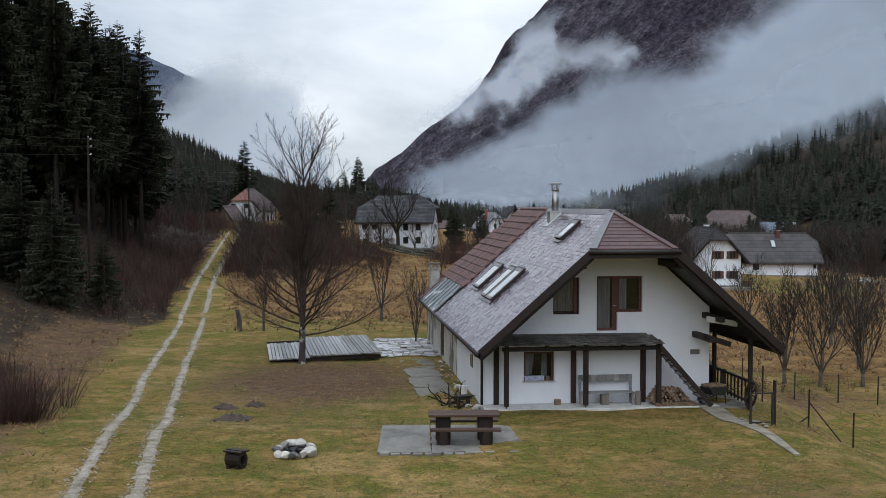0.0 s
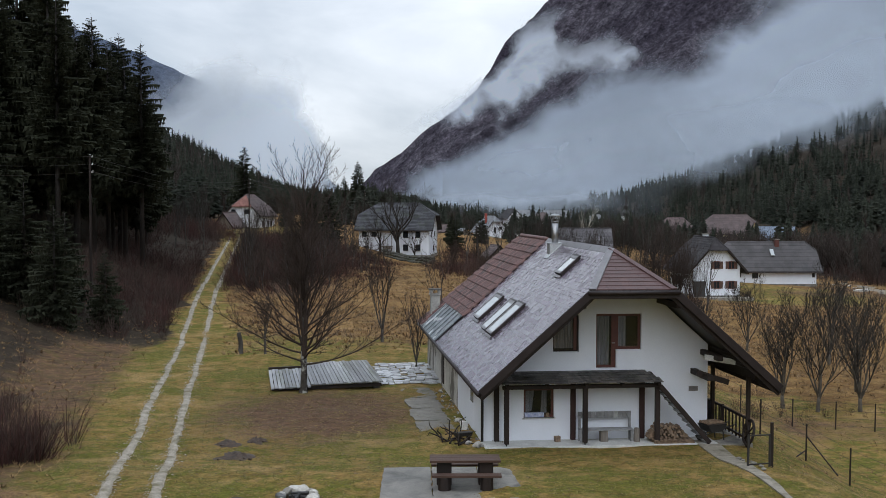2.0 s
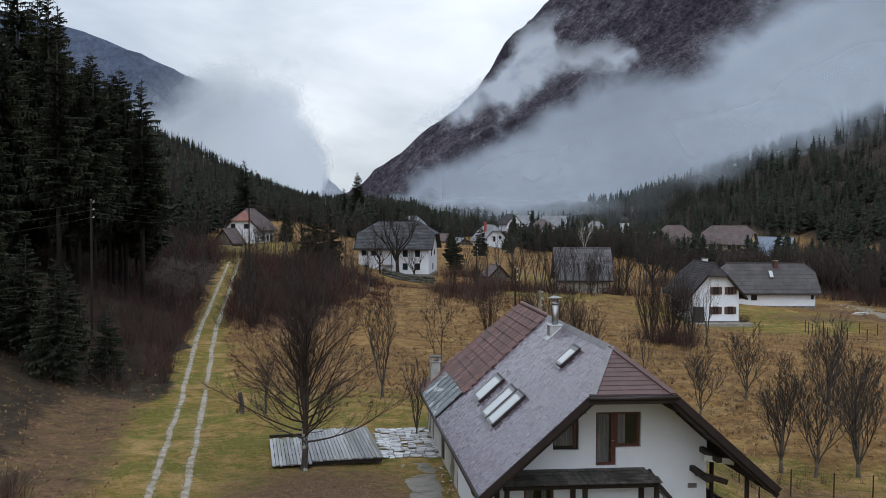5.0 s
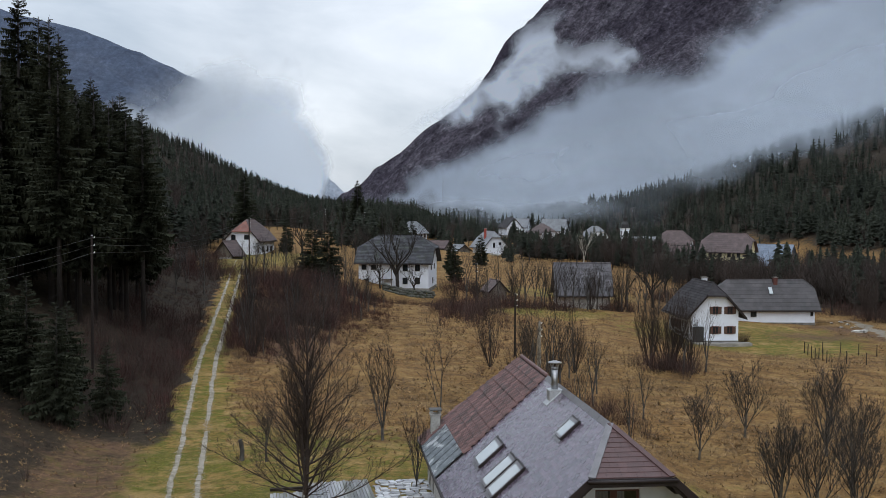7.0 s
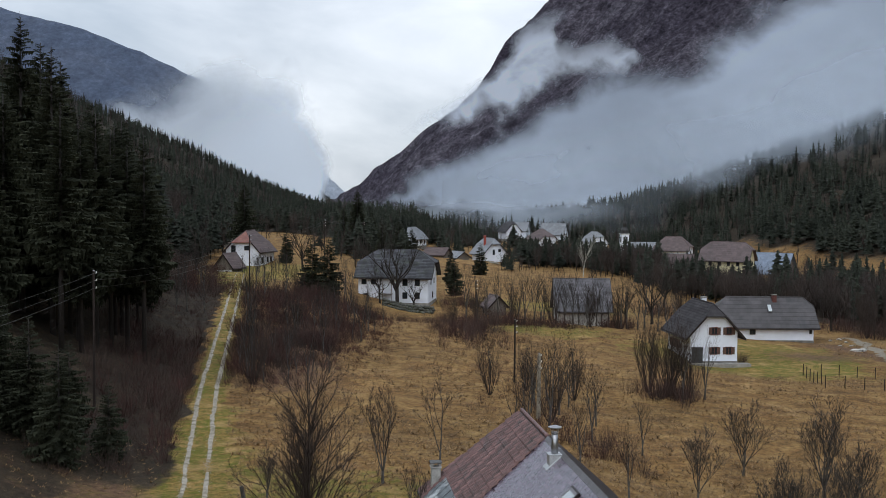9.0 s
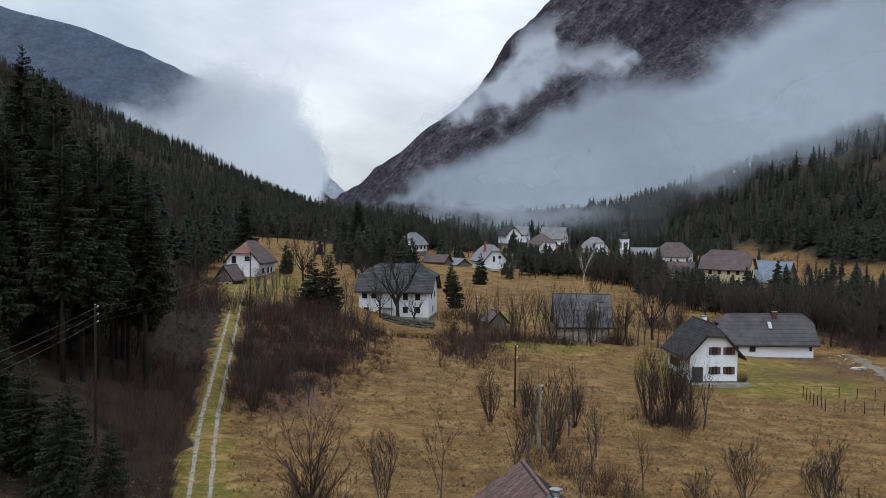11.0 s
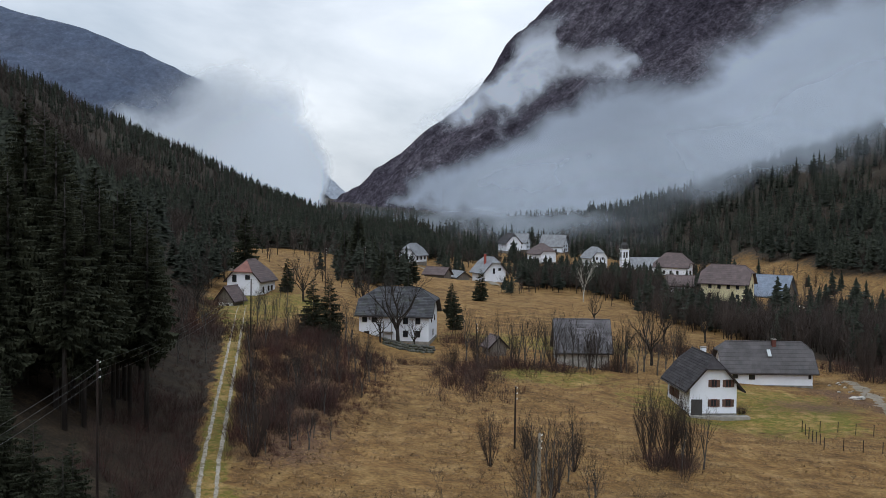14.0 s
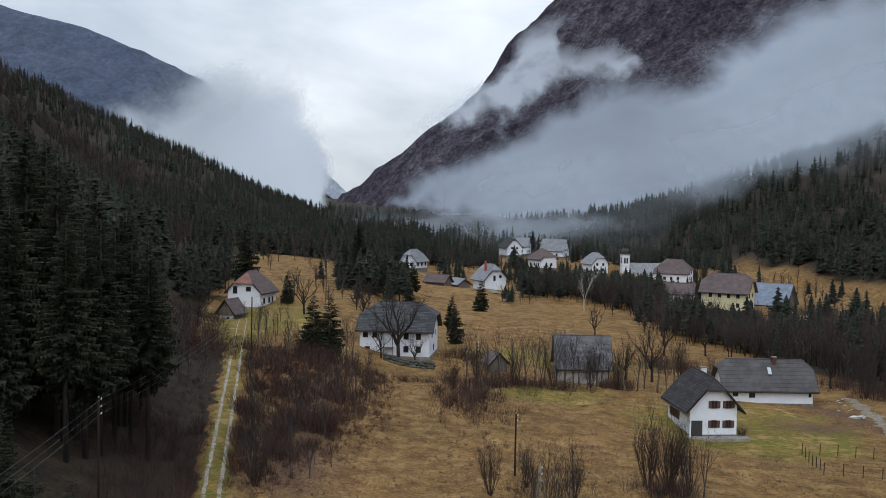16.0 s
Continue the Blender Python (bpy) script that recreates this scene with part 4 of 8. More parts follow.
for i in range(16):
    a = 12.2 + i * 0.43
    part("ridge_tile", Geo().tube([(0, a, RIDGE + 0.01), (0, a + 0.47, RIDGE + 0.035)], [0.10, 0.115], 10), TILE, house, smooth=True)

# red-brown shingle courses of the half hip
g = Geo()
rows = 11
rnd = random.Random(5)
for r in range(rows):
    t0, t1 = r / rows, min(1.0, (r + 1.15) / rows)
    y0, z0 = FRONT + 3.1 * t0, hipz + (RIDGE - hipz) * t0
    y1, z1 = FRONT + 3.1 * t1, hipz + (RIDGE - hipz) * t1
    w = 1.40 * (1 - t0)
    x = -w
    while x < w - 0.05:
        step = min(rnd.uniform(0.3, 0.62), w - x)
        x2 = x + step - 0.008
        k = (1 - t1) / max(1e-3, 1 - t0)
        xa, xb = max(min(x, 1.40 * (1 - t1)), -1.40 * (1 - t1)), max(min(x2, 1.40 * (1 - t1)), -1.40 * (1 - t1))
        lift = 0.035 + rnd.uniform(0, 0.006)
        g.add([(x, y0, z0 + lift), (x2, y0, z0 + lift), (xb, y1, z1 + 0.012), (xa, y1, z1 + 0.012), (x, y0, z0 + 0.002), (x2, y0, z0 + 0.002)], [(0, 1, 2, 3), (4, 5, 1, 0)])
        x += step
part("shingle_field", g, RED_SLATE, house, "red-brown shingles of the half hip", kind="stuff")

# clay tiles of the older rear part, course by course
COURSES = 16
for c in range(COURSES):
    g = Geo()
    d0 = 0.10 + c * (EAVE - 0.1) / COURSES
    d1 = d0 + (EAVE - 0.1) / COURSES * 1.12
    vend = 19.0 + (d0 / EAVE) * 2.05
    v = 12.15 - 0.06 * (c % 2) - 0.1 * d0
    low = -4.32
    while v < vend:
        if not (-d1 < low and v < 19.0):
            j = rnd.uniform(-0.012, 0.012)
            lo = 0.085 + rnd.uniform(0, 0.02)
            ring0, ring1 = [], []
            for s, h in ((0, -0.012), (0.025, -0.012), (0.05, 0.05), (0.09, 0.085), (0.13, 0.085), (0.17, 0.05), (0.195, -0.012), (0.212, -0.012)):
                ring0.append(on_roof(-d0 + 0.0, v + s + j, 0.015 + h))
                ring1.append(on_roof(-d1, v + s + j, lo + h))
            under = [on_roof(-d1, v + s + j, 0.0) for s in (0, 0.235)]
            g.add(ring0 + ring1 + under, [(k, k + 1, k + 9, k + 8) for k in range(7)] + [tuple(range(8, 16)) + (17, 16)])
        v += 0.215
    if g.v:
        part("tile_course", g, TILE, house)

# standing-seam sheet over the low rear corner
for i in range(8):
    v0 = 12.1 + i * 1.08
    v1 = min(v0 + 1.07, 19.3 + 0.5)
    g = Geo().add([on_roof(-4.0, v0, 0.07), on_roof(-4.0, v1, 0.07), on_roof(-EAVE - 0.06, v1, 0.05), on_roof(-EAVE - 0.06, v0, 0.05), on_roof(-EAVE - 0.06, v1, 0.0), on_roof(-EAVE - 0.06, v0, 0.0)], [(0, 1, 2, 3), (3, 2, 4, 5)])
    g.beam(on_roof(-4.0, v0, 0.09), on_roof(-EAVE - 0.06, v0, 0.07), 0.035, 0.05)
    part("roof_sheet", g, SHEET, house, "patched galvanised roof sheet")

# chimneys
PALE_METAL = surf("dull_zinc_sheet", (0.38, 0.39, 0.40), (0.52, 0.53, 0.54), size=0.4, grain=0.04, rough=(0.3, 0.5), metal=0.4, bump=0.1)
chim = part("chimney", Geo().box(-4.90, -4.40, 19.45, 19.95, 2.4, 3.90).box(-4.96, -4.34, 19.39, 20.01, 3.90, 3.97), STONE_WALL, house, "weathered concrete chimney with open slots", bevel=0.01)
for du in (-0.22, 0.22):
    for dv in (-0.22, 0.22):
        part("cap_leg", Geo().box(-4.65 + du - 0.06, -4.65 + du + 0.06, 19.7 + dv - 0.06, 19.7 + dv + 0.06, 3.97, 4.17), STONE_WALL, chim)
part("cap_slab", Geo().box(-4.98, -4.32, 19.37, 20.03, 4.17, 4.23), SOOT_STONE, chim)
g = Geo()
m4 = Matrix.Translation(on_roof(-0.42, 8.75, 0.14)) @ Euler((0, -math.atan(FALL), 0)).to_matrix().to_4x4()
g.box(-0.68, -0.08, 8.45, 9.05, 6.3, 7.04).box(-0.72, -0.04, 8.41, 9.09, 7.04, 7.08)
g.box(-0.55, 0.40, -0.42, 0.42, -0.14, -0.09, m4)
part("flue_base", g, PALE_METAL, house, "sheet-metal flue saddle", bevel=0.015)
flue = part("flue_pipe", Geo().tube([(-0.38, 8.75, 6.85), (-0.38, 8.75, 8.05)], [0.15, 0.15], 20).tube([(-0.38, 8.75, 6.85), (-0.38, 8.75, 6.97)], [0.19, 0.165], 20).tube([(-0.38, 8.75, 7.98), (-0.38, 8.75, 8.06)], [0.165, 0.165], 20), STEEL, house, "stainless steel flue pipe", smooth=True)
for k in range(6):
    t = k * math.pi / 3
    part("cowl_strut", Geo().beam((-0.38 + 0.15 * math.cos(t), 8.75 + 0.15 * math.sin(t), 8.05), (-0.38 + 0.22 * math.cos(t), 8.75 + 0.22 * math.sin(t), 8.28), 0.02, 0.02), STEEL, flue)
part("cowl_cap", Geo().tube([(-0.38, 8.75, 8.26), (-0.38, 8.75, 8.30), (-0.38, 8.75, 8.38)], [0.31, 0.31, 0.04], 20), STEEL, flue)

# roof windows: top u, bottom u, v range
for u0, u1, v0, v1 in ((-3.86, -2.78, 8.05, 9.75), (-4.02, -2.74, 4.95, 6.3), (-4.02, -2.70, 3.35, 4.75), (-1.30, -0.55, 3.0, 4.15)):
    w = part("roof_window", Geo().prism([on_roof(u0, v0, 0.02), on_roof(u1, v0, 0.02), on_roof(u1, v1, 0.02), on_roof(u0, v1, 0.02)], (Vector((-FALL, 0, 1)).normalized() * 0.11)), BROWN_METAL, house, "roof window with grey frame")
    f = Geo()
    b = 0.085
    for a0, a1, c0, c1 in ((u0, u1, v0, v0 + b), (u0, u1, v1 - b, v1), (u0, u0 + b, v0, v1), (u1 - b * 1.2, u1, v0, v1)):
        f.prism([on_roof(a0, c0, 0.125), on_roof(a1, c0, 0.125), on_roof(a1, c1, 0.125), on_roof(a0, c1, 0.125)], Vector((-FALL, 0, 1)).normalized() * 0.035)
    part("sash", f, FLASHING, w)
    part("pane", Geo().add([on_roof(u0 + b, v0 + b, 0.137), on_roof(u1 - b, v0 + b, 0.137), on_roof(u1 - b, v1 - b, 0.137), on_roof(u0 + b, v1 - b, 0.137)], [(0, 1, 2, 3)]), ROOF_GLASS, w)
    part("hood", Geo().beam(on_roof(u1 + 0.03, v0 - 0.05, 0.12), on_roof(u1 + 0.03, v1 + 0.05, 0.12), 0.09, 0.07, up=(-FALL, 0, 1)), BROWN_METAL, w)
    part("apron", Geo().beam(on_roof(u0 - 0.07, v0 - 0.04, 0.05), on_roof(u0 - 0.07, v1 + 0.04, 0.05), 0.12, 0.03, up=(-FALL, 0, 1)), FLASHING, w)


def window(x0, x1, z0, z1, parent, y=0.0, depth=0.14, frame_mat=RED_WOOD, mullion=None, w=0.075):
    win = part("window", Geo().box(x0, x1, y + depth, y + depth + 0.05, z0, z0 + w).box(x0, x1, y + depth, y + depth + 0.05, z1 - w, z1).box(x0, x0 + w, y + depth, y + depth + 0.05, z0 + w, z1 - w).box(x1 - w, x1, y + depth, y + depth + 0.05, z0 + w, z1 - w), frame_mat, parent, "window in a dark red-brown frame")
    cuts = [x0 + w] + ([mullion] if mullion else []) + [x1 - w]
    if mullion:
        part("mullion", Geo().box(mullion - 0.05, mullion + 0.05, y + depth - 0.01, y + depth + 0.06, z0 + w, z1 - w), frame_mat, win)
    for a, b in zip(cuts, cuts[1:]):
        part("pane", Geo().box(a, b, y + depth + 0.02, y + depth + 0.03, z0 + w, z1 - w), CLEAR, win)
    return win


w = window(-3.39, -2.25, 0.88, 1.97, house, w=0.09)
part("flower_box", Geo().box(-3.34, -2.62, 0.02, 0.13, 0.90, 1.07), BLUE_CLOTH, w, "blue and white box on the sill")
part("jar", Geo().tube([(-2.48, 0.08, 0.89), (-2.48, 0.08, 1.05)], [0.07, 0.07], 8), LOG_WOOD, w)
part("window_sill", Geo().box(-3.44, -2.20, -0.05, 0.14, 0.84, 0.88), PALE_CONCRETE, w)
w2 = window(-2.30, -1.33, 3.32, 4.68, house, w=0.055, frame_mat=DARK_WOOD)
part("jamb", Geo().box(-1.50, -1.385, 0.125, 0.20, 3.375, 4.625), RED_WOOD, w2, "red-brown window jamb")
door = part("balcony_door", Geo().box(-0.67, -0.60, 0.14, 0.20, 2.70, 4.72).box(-0.06, 0.10, 0.13, 0.21, 2.70, 4.72).box(-0.60, -0.06, 0.14, 0.20, 4.63, 4.72).box(-0.60, -0.06, 0.14, 0.20, 2.70, 2.80), RED_WOOD, house, "red-brown framed glass balcony door")
part("pane", Geo().box(-0.60, -0.06, 0.16, 0.17, 2.80, 4.63), CLEAR, door)
part("door_handle", Geo().beam((-0.04, 0.11, 3.62), (0.06, 0.09, 3.62), 0.02, 0.03), STEEL, door)
window(0.10, 1.05, 3.38, 4.72, house, w=0.10)
g = Geo()
for k in range(9):
    a = -0.56 + k * 0.05
    g.prism([(a, 0.26, 2.75), (a + 0.05, 0.29, 2.75), (a + 0.05, 0.29, 4.62), (a, 0.26, 4.62)] if k % 2 else [(a, 0.29, 2.75), (a + 0.05, 0.26, 2.75), (a + 0.05, 0.26, 4.62), (a, 0.29, 4.62)], (0, 0.004, 0))
part("curtain", g, CURTAIN, house, "pale net curtain behind the glass")
# this curtain is added; its grey gives the pane the tone of reflected sky
part("curtain", Geo().box(0.20, 0.52, 0.27, 0.29, 3.48, 4.66), CURTAIN, house)
g = Geo()
for k in range(16):
    a, y0, y1 = -2.21 + k * 0.05, 0.32 - 0.025 * (k % 2), 0.295 + 0.025 * (k % 2)
    g.prism([(a, y0, 3.42), (a + 0.05, y1, 3.42), (a + 0.05, y1, 4.58), (a, y0, 4.58)], (0, 0.004, 0))
part("curtain", g, CURTAIN, house)
part("curtain", Geo().prism([(-3.30, 0.26, 1.06), (-3.05, 0.26, 1.10), (-2.95, 0.26, 1.88), (-3.30, 0.26, 1.88)], (0, 0.03, 0)).prism([(-2.70, 0.26, 1.06), (-2.48, 0.26, 1.0), (-2.48, 0.26, 1.88), (-2.66, 0.26, 1.88)], (0, 0.03, 0)), CURTAIN, house)
part("wall_plate", Geo().box(2.89, 3.24, -0.03, 0.0, 1.79, 1.97), FLASHING, house, "small grey wall plate", bevel=0.005)
for x, z in ((-1.75, 5.28), (1.75, 5.28)):
    part("purlin", Geo().box(x - 0.13, x + 0.13, FRONT + 0.25, 0.0, z - 0.16, z + 0.06), DARK_WOOD, house, bevel=0.01)
for x, z in ((3.42, 3.26), (3.05, 2.55)):
    part("purlin", Geo().box(x - 0.1, x + 0.1, -1.9, 0.0, z - 0.1, z + 0.1), DARK_WOOD, house, bevel=0.01)
part("tie_beam", Geo().beam((3.0, -1.4, 3.25), (4.15, -1.4, 3.05), 0.1, 0.2), PALE_CONCRETE, house, "white painted tie beam")
part("tie_beam", Geo().beam((2.75, -1.3, 2.68), (3.95, -1.3, 2.30), 0.1, 0.2), DARK_WOOD, house)
for k in range(16):
    u = 3.7 + 0.1 * k
    part("soffit_plank", Geo().box(u, u + 0.09, FRONT + 0.08, 8.0, roof_z(u) - 0.34 - 0.02 * (k % 2), roof_z(u) - 0.30), DARK_WOOD, house)
for v in (-1.5, 2.2, 6.0):
    part("eave_post", Geo().beam((4.62, v, -2.3 if v > 0 else -0.6), (4.62, v, roof_z(4.62) - 0.22), 0.14, 0.14), DARK_WOOD, house, bevel=0.01)
part("eave_beam", Geo().box(4.54, 4.70, -2.3, 9.0, roof_z(4.62) - 0.42, roof_z(4.62) - 0.24), DARK_WOOD, house)

# porch: slab, posts, shingled lean-to
part("porch_slab", Geo().box(W0 - 0.02, 3.62, -1.22, 0.0, -0.35, 0.06), PALE_CONCRETE, house, "pale concrete porch slab", bevel=0.02)
part("terrace_slab", Geo().box(3.62, 4.9, -1.3, 9.0, -2.6, 0.02), CONCRETE, house, "concrete side terrace")
for x in (-4.2, -1.31, 1.38):
    p = part("porch_post", Geo().box(x - 0.085, x + 0.085, -1.085, -0.915, 0.14, 2.12), DARK_WOOD, house, bevel=0.01)
    part("post_shoe", Geo().box(x - 0.02, x + 0.02, -1.02, -0.98, 0.0, 0.14), BLACK_METAL, p)
for x in (-4.42, -1.55, 1.07):
    part("wall_post", Geo().box(x - 0.09, x + 0.09, -0.16, -0.002, 0.06, 2.2), POST_WOOD if x > -4 else DARK_WOOD, house, bevel=0.01)
part("porch_beam", Geo().box(-4.35, 1.5, -1.08, -0.92, 2.12, 2.26), DARK_WOOD, house, bevel=0.01)
for x in (-4.2, -2.75, -1.31, 0.03, 1.38):
    part("porch_rafter", Geo().beam((x, 0.0, 2.50), (x, -1.3, 2.27), 0.1, 0.1), DARK_WOOD, house)
PORCH_SHINGLE = surf("dark_mossy_shingle", (0.040, 0.035, 0.033), (0.112, 0.099, 0.090), size=0.35, grain=0.04, rough=(0.4, 0.7), bump=0.5, vary=0.6, island=True, stain=(0.030, 0.028, 0.022), stain_at=(0.5, 0.62))
for r in range(5):
    g = Geo()
    a, b = -1.38 + r * 0.28, -1.38 + r * 0.28 + 0.34
    za, zb = 2.34 + (a + 1.38) * 0.185, 2.34 + (b + 1.38) * 0.185
    x = -4.45
    while x < 1.5:
        step = rnd.uniform(0.09, 0.17)
        x2 = min(x + step, 1.5 - 0.22 * (1 if r == 0 else 0) + 0.22)
        l = rnd.uniform(0.0, 0.012)
        right = 1.55 - 0.28 * max(0, r - 0.5) * 0.36
        if x < right:
            g.prism([(x, a + rnd.uniform(-0.035, 0.02), za + 0.03 + l), (min(x2, right) - 0.006, a, za + 0.03 + l), (min(x2, right) - 0.006, min(b, 0.0), zb + 0.01), (x, min(b, 0.0), zb + 0.01)], (0, 0, -0.02))
        x += step
    part("shingle_course", g, PORCH_SHINGLE, house, "dark mossy wooden shingles")

# outside stair to the upper floor
stair = thing("outside_stair", "steep dark wooden stair against the white house wall", "stairs", HOUSE @ pose(2.3, -0.9, 0.06))
for y in (-0.38, 0.38):
    part("stringer", Geo().beam((-0.9, y, 2.15), (0.98, y, 0.02), 0.06, 0.17), DARK_WOOD, stair, bevel=0.01)
for i in range(10):
    t = (i + 0.5) / 10.5
    part("tread", Geo().box(0.88 - 1.8 * t - 0.13, 0.88 - 1.8 * t + 0.13, -0.35, 0.35, 2.1 * t + 0.03, 2.1 * t + 0.075), GREY_WOOD, stair)

# low wood railing along the side terrace
rail = thing("railing", "dark wooden terrace railing with upright slats", "railing", HOUSE @ pose(4.75, -1.2, 0))
part("top_rail", Geo().box(-0.05, 0.05, 0, 8.0, 0.88, 0.96), DARK_WOOD, rail)
part("bottom_rail", Geo().box(-0.04, 0.04, 0, 8.0, 0.15, 0.22), DARK_WOOD, rail)
part("solid_panel", Geo().box(-0.02, 0.02, 3.9, 8.0, 0.05, 0.9), DARK_WOOD, rail)
for i in range(11):
    part("slat", Geo().box(-0.012, 0.012, 0.06 + i * 0.36, 0.17 + i * 0.36, 0.05, 0.9), DARK_WOOD, rail)
for i in range(4):
    part("post", Geo().box(-0.06, 0.06, 2.6 * i, 2.6 * i + 0.12, 0.02, 1.0), DARK_WOOD, rail)
wheel = thing("leaning_wheel", "dark old cart wheel leaning against the terrace post", "wheel", HOUSE @ pose(4.45, -1.75, 0.05, 0, 12, 0))
g = Geo()
ring = [(0, 0.45 * math.cos(k * math.pi / 12), 0.5 + 0.45 * math.sin(k * math.pi / 12)) for k in range(25)]
part("rim", g.tube(ring, [0.05] * 25, 6), DARK_WOOD, wheel)
g = Geo()
for k in range(8):
    g.beam((0, 0, 0.5), (0, 0.44 * math.cos(k * math.pi / 4), 0.5 + 0.44 * math.sin(k * math.pi / 4)), 0.04, 0.04)
part("spokes", g, DARK_WOOD, wheel)


# ---- the yard ----
def log_bench():
    b = thing("bench", "weathered wooden garden bench with slatted back against the wall", "bench", HOUSE @ pose(-0.4, -0.45, 0.06))
    for i in range(12):
        part("back_slat", Geo().box(-1.0 + i * 0.168, -0.845 + i * 0.168, 0.20, 0.24, 0.82, 1.06), GREY_WOOD, b)
    part("back_rail", Geo().box(-1.0, 1.0, 0.24, 0.28, 0.86, 0.93), GREY_WOOD, b)
    part("seat", Geo().box(-1.0, 1.0, -0.22, 0.22, 0.42, 0.47), GREY_WOOD, b, bevel=0.01)
    for x in (-0.95, 0.95):
        part("leg", Geo().box(x - 0.05, x + 0.05, -0.2, -0.1, 0, 0.42), GREY_WOOD, b)
        part("back_leg", Geo().beam((x, 0.14, 0), (x, 0.24, 1.0), 0.09, 0.06), GREY_WOOD, b)
    part("foot_block", Geo().box(-0.22, 0.05, -0.15, 0.15, 0, 0.42), BARN_WOOD, b)
    part("log_foot", Geo().tube([(1.12, -0.2, 0.0), (1.12, -0.2, 0.5)], [0.12, 0.10], 8), BARN_WOOD, b)


log_bench()

pallet = thing("pallet", "rough wooden pallet under the firewood", "pallet", HOUSE @ pose(2.0, -0.75, 0.06))
for y in (-0.35, 0, 0.35):
    part("runner", Geo().box(-0.75, 0.75, y - 0.05, y + 0.05, 0, 0.10), LOG_WOOD, pallet)
for i in range(8):
    part("board", Geo().box(-0.75 + i * 0.19, -0.61 + i * 0.19, -0.45, 0.45, 0.10, 0.125), LOG_WOOD, pallet)
pile = thing("firewood_pile", "heap of split firewood logs stacked on a pallet", "firewood", HOUSE @ pose(1.95, -0.62, 0.19))
rnd = random.Random(11)
for r in range(5):
    for i in range(10 - r):
        x = -0.82 + (i + 0.5 * r) * 0.155 + rnd.uniform(-0.03, 0.03)
        if x > 0.45 - 0.1 * r + 0.35:
            continue
        z = 0.06 + r * 0.10 + rnd.uniform(-0.035, 0.035)
        k = rnd.choice((3, 4, 5))
        rr = rnd.uniform(0.045, 0.10)
        t0 = rnd.uniform(0, 6)
        part("log", Geo().prism([(x + rr * math.cos(t0 + 2 * math.pi * j / k), -0.28 + rnd.uniform(-0.05, 0.05) * 0, z + rr * math.sin(t0 + 2 * math.pi * j / k)) for j in range(k)], (0, 0.45 + rnd.uniform(-0.05, 0.05), 0)), LOG_WOOD, pile)

barrow = thing("wheelbarrow", "dark metal wheelbarrow loaded with split logs", "wheelbarrow", HOUSE @ pose(3.62, -0.55, 0.04, 0, 0, 20))
part("tray", Geo().prism([(-0.25, -0.30, 0.34), (0.25, -0.30, 0.34), (0.45, -0.32, 0.62), (-0.45, -0.32, 0.62)], (0, 0.62, 0)), BLACK_METAL, barrow)
part("wheel", Geo().tube([(-0.5, -0.05, 0.2), (-0.5, 0.05, 0.2)], [0.2, 0.2], 14), BLACK_METAL, barrow)
for y in (-0.25, 0.25):
    part("handle", Geo().beam((-0.5, y * 0.3, 0.2), (0.95, y, 0.55), 0.035, 0.035), BLACK_METAL, barrow)
    part("leg", Geo().beam((0.3, y, 0.34), (0.35, y, 0.0), 0.03, 0.03), BLACK_METAL, barrow)
for i in range(9):
    x = -0.36 + 0.085 * i
    part("log", Geo().tube([(x, -0.25, 0.66 + rnd.uniform(-0.02, 0.06)), (x + rnd.uniform(-0.05, 0.05), 0.26, 0.67)], [0.06, 0.055], 5), LOG_WOOD, barrow)
single("cut_log", Geo().box(-0.1, 0.1, -0.08, 0.08, 0, 0.2), LOG_WOOD, "pale sawn wood block on the porch", "log", HOUSE @ pose(-2.2, -0.35, 0.06, 0, 0, 15))

def ragged(outline, step=0.3, amount=0.06, seed=1):
    """An outline with uneven, broken edges."""
    rd, out = random.Random(seed), []
    for (ax, ay), (bx, by) in zip(outline, outline[1:] + outline[:1]):
        n = max(1, int(math.hypot(bx - ax, by - ay) / step))
        for k in range(n):
            out.append((ax + (bx - ax) * k / n + rd.uniform(-amount, amount), ay + (by - ay) * k / n + rd.uniform(-amount, amount)))
    return out


# picnic table on a cracked slab
TZ = land(0.4, 33)
slab = thing("patio_slab", "cracked damp grey concrete slab in the lawn", "slab", pose(0.15, 33.0, TZ, 0, 0, 2))
for o in ([(-2.05, -1.85), (-0.55, -1.8), (-0.5, 2.05), (-2.0, 2.0)], [(-0.52, -1.8), (0.9, -1.78), (0.95, 2.05), (-0.47, 2.05)], [(0.93, -1.72), (1.75, -1.6), (2.15, -1.2), (2.0, 1.7), (1.75, 1.95), (0.98, 2.05)]):
    part("slab_piece", Geo().prism([(x, y, -0.12) for x, y in ragged(o, 0.3, 0.022)], (0, 0, 0.17)), CONCRETE, slab)
for i in range(13):
    x = -2.0 + i * 0.3 + rnd.uniform(-0.1, 0.1)
    part("broken_edge", Geo().prism([(x, -2.05 + rnd.uniform(-0.05, 0.1), -0.1), (x + 0.24, -2.02, -0.1), (x + 0.26, -1.80, -0.1), (x, -1.82, -0.1)], (0, 0, 0.13 + rnd.uniform(0, 0.04))), CONCRETE, slab)
table = thing("picnic_table", "dark brown wooden picnic table with attached benches", "table", pose(0.62, 32.9, TZ + 0.05, 0, 0, 1))
for i in range(4):
    part("top_plank", Geo().box(-1.05, 1.05, -0.42 + i * 0.212, -0.215 + i * 0.212, 0.72, 0.79), BROWN_WOOD, table, bevel=0.008)
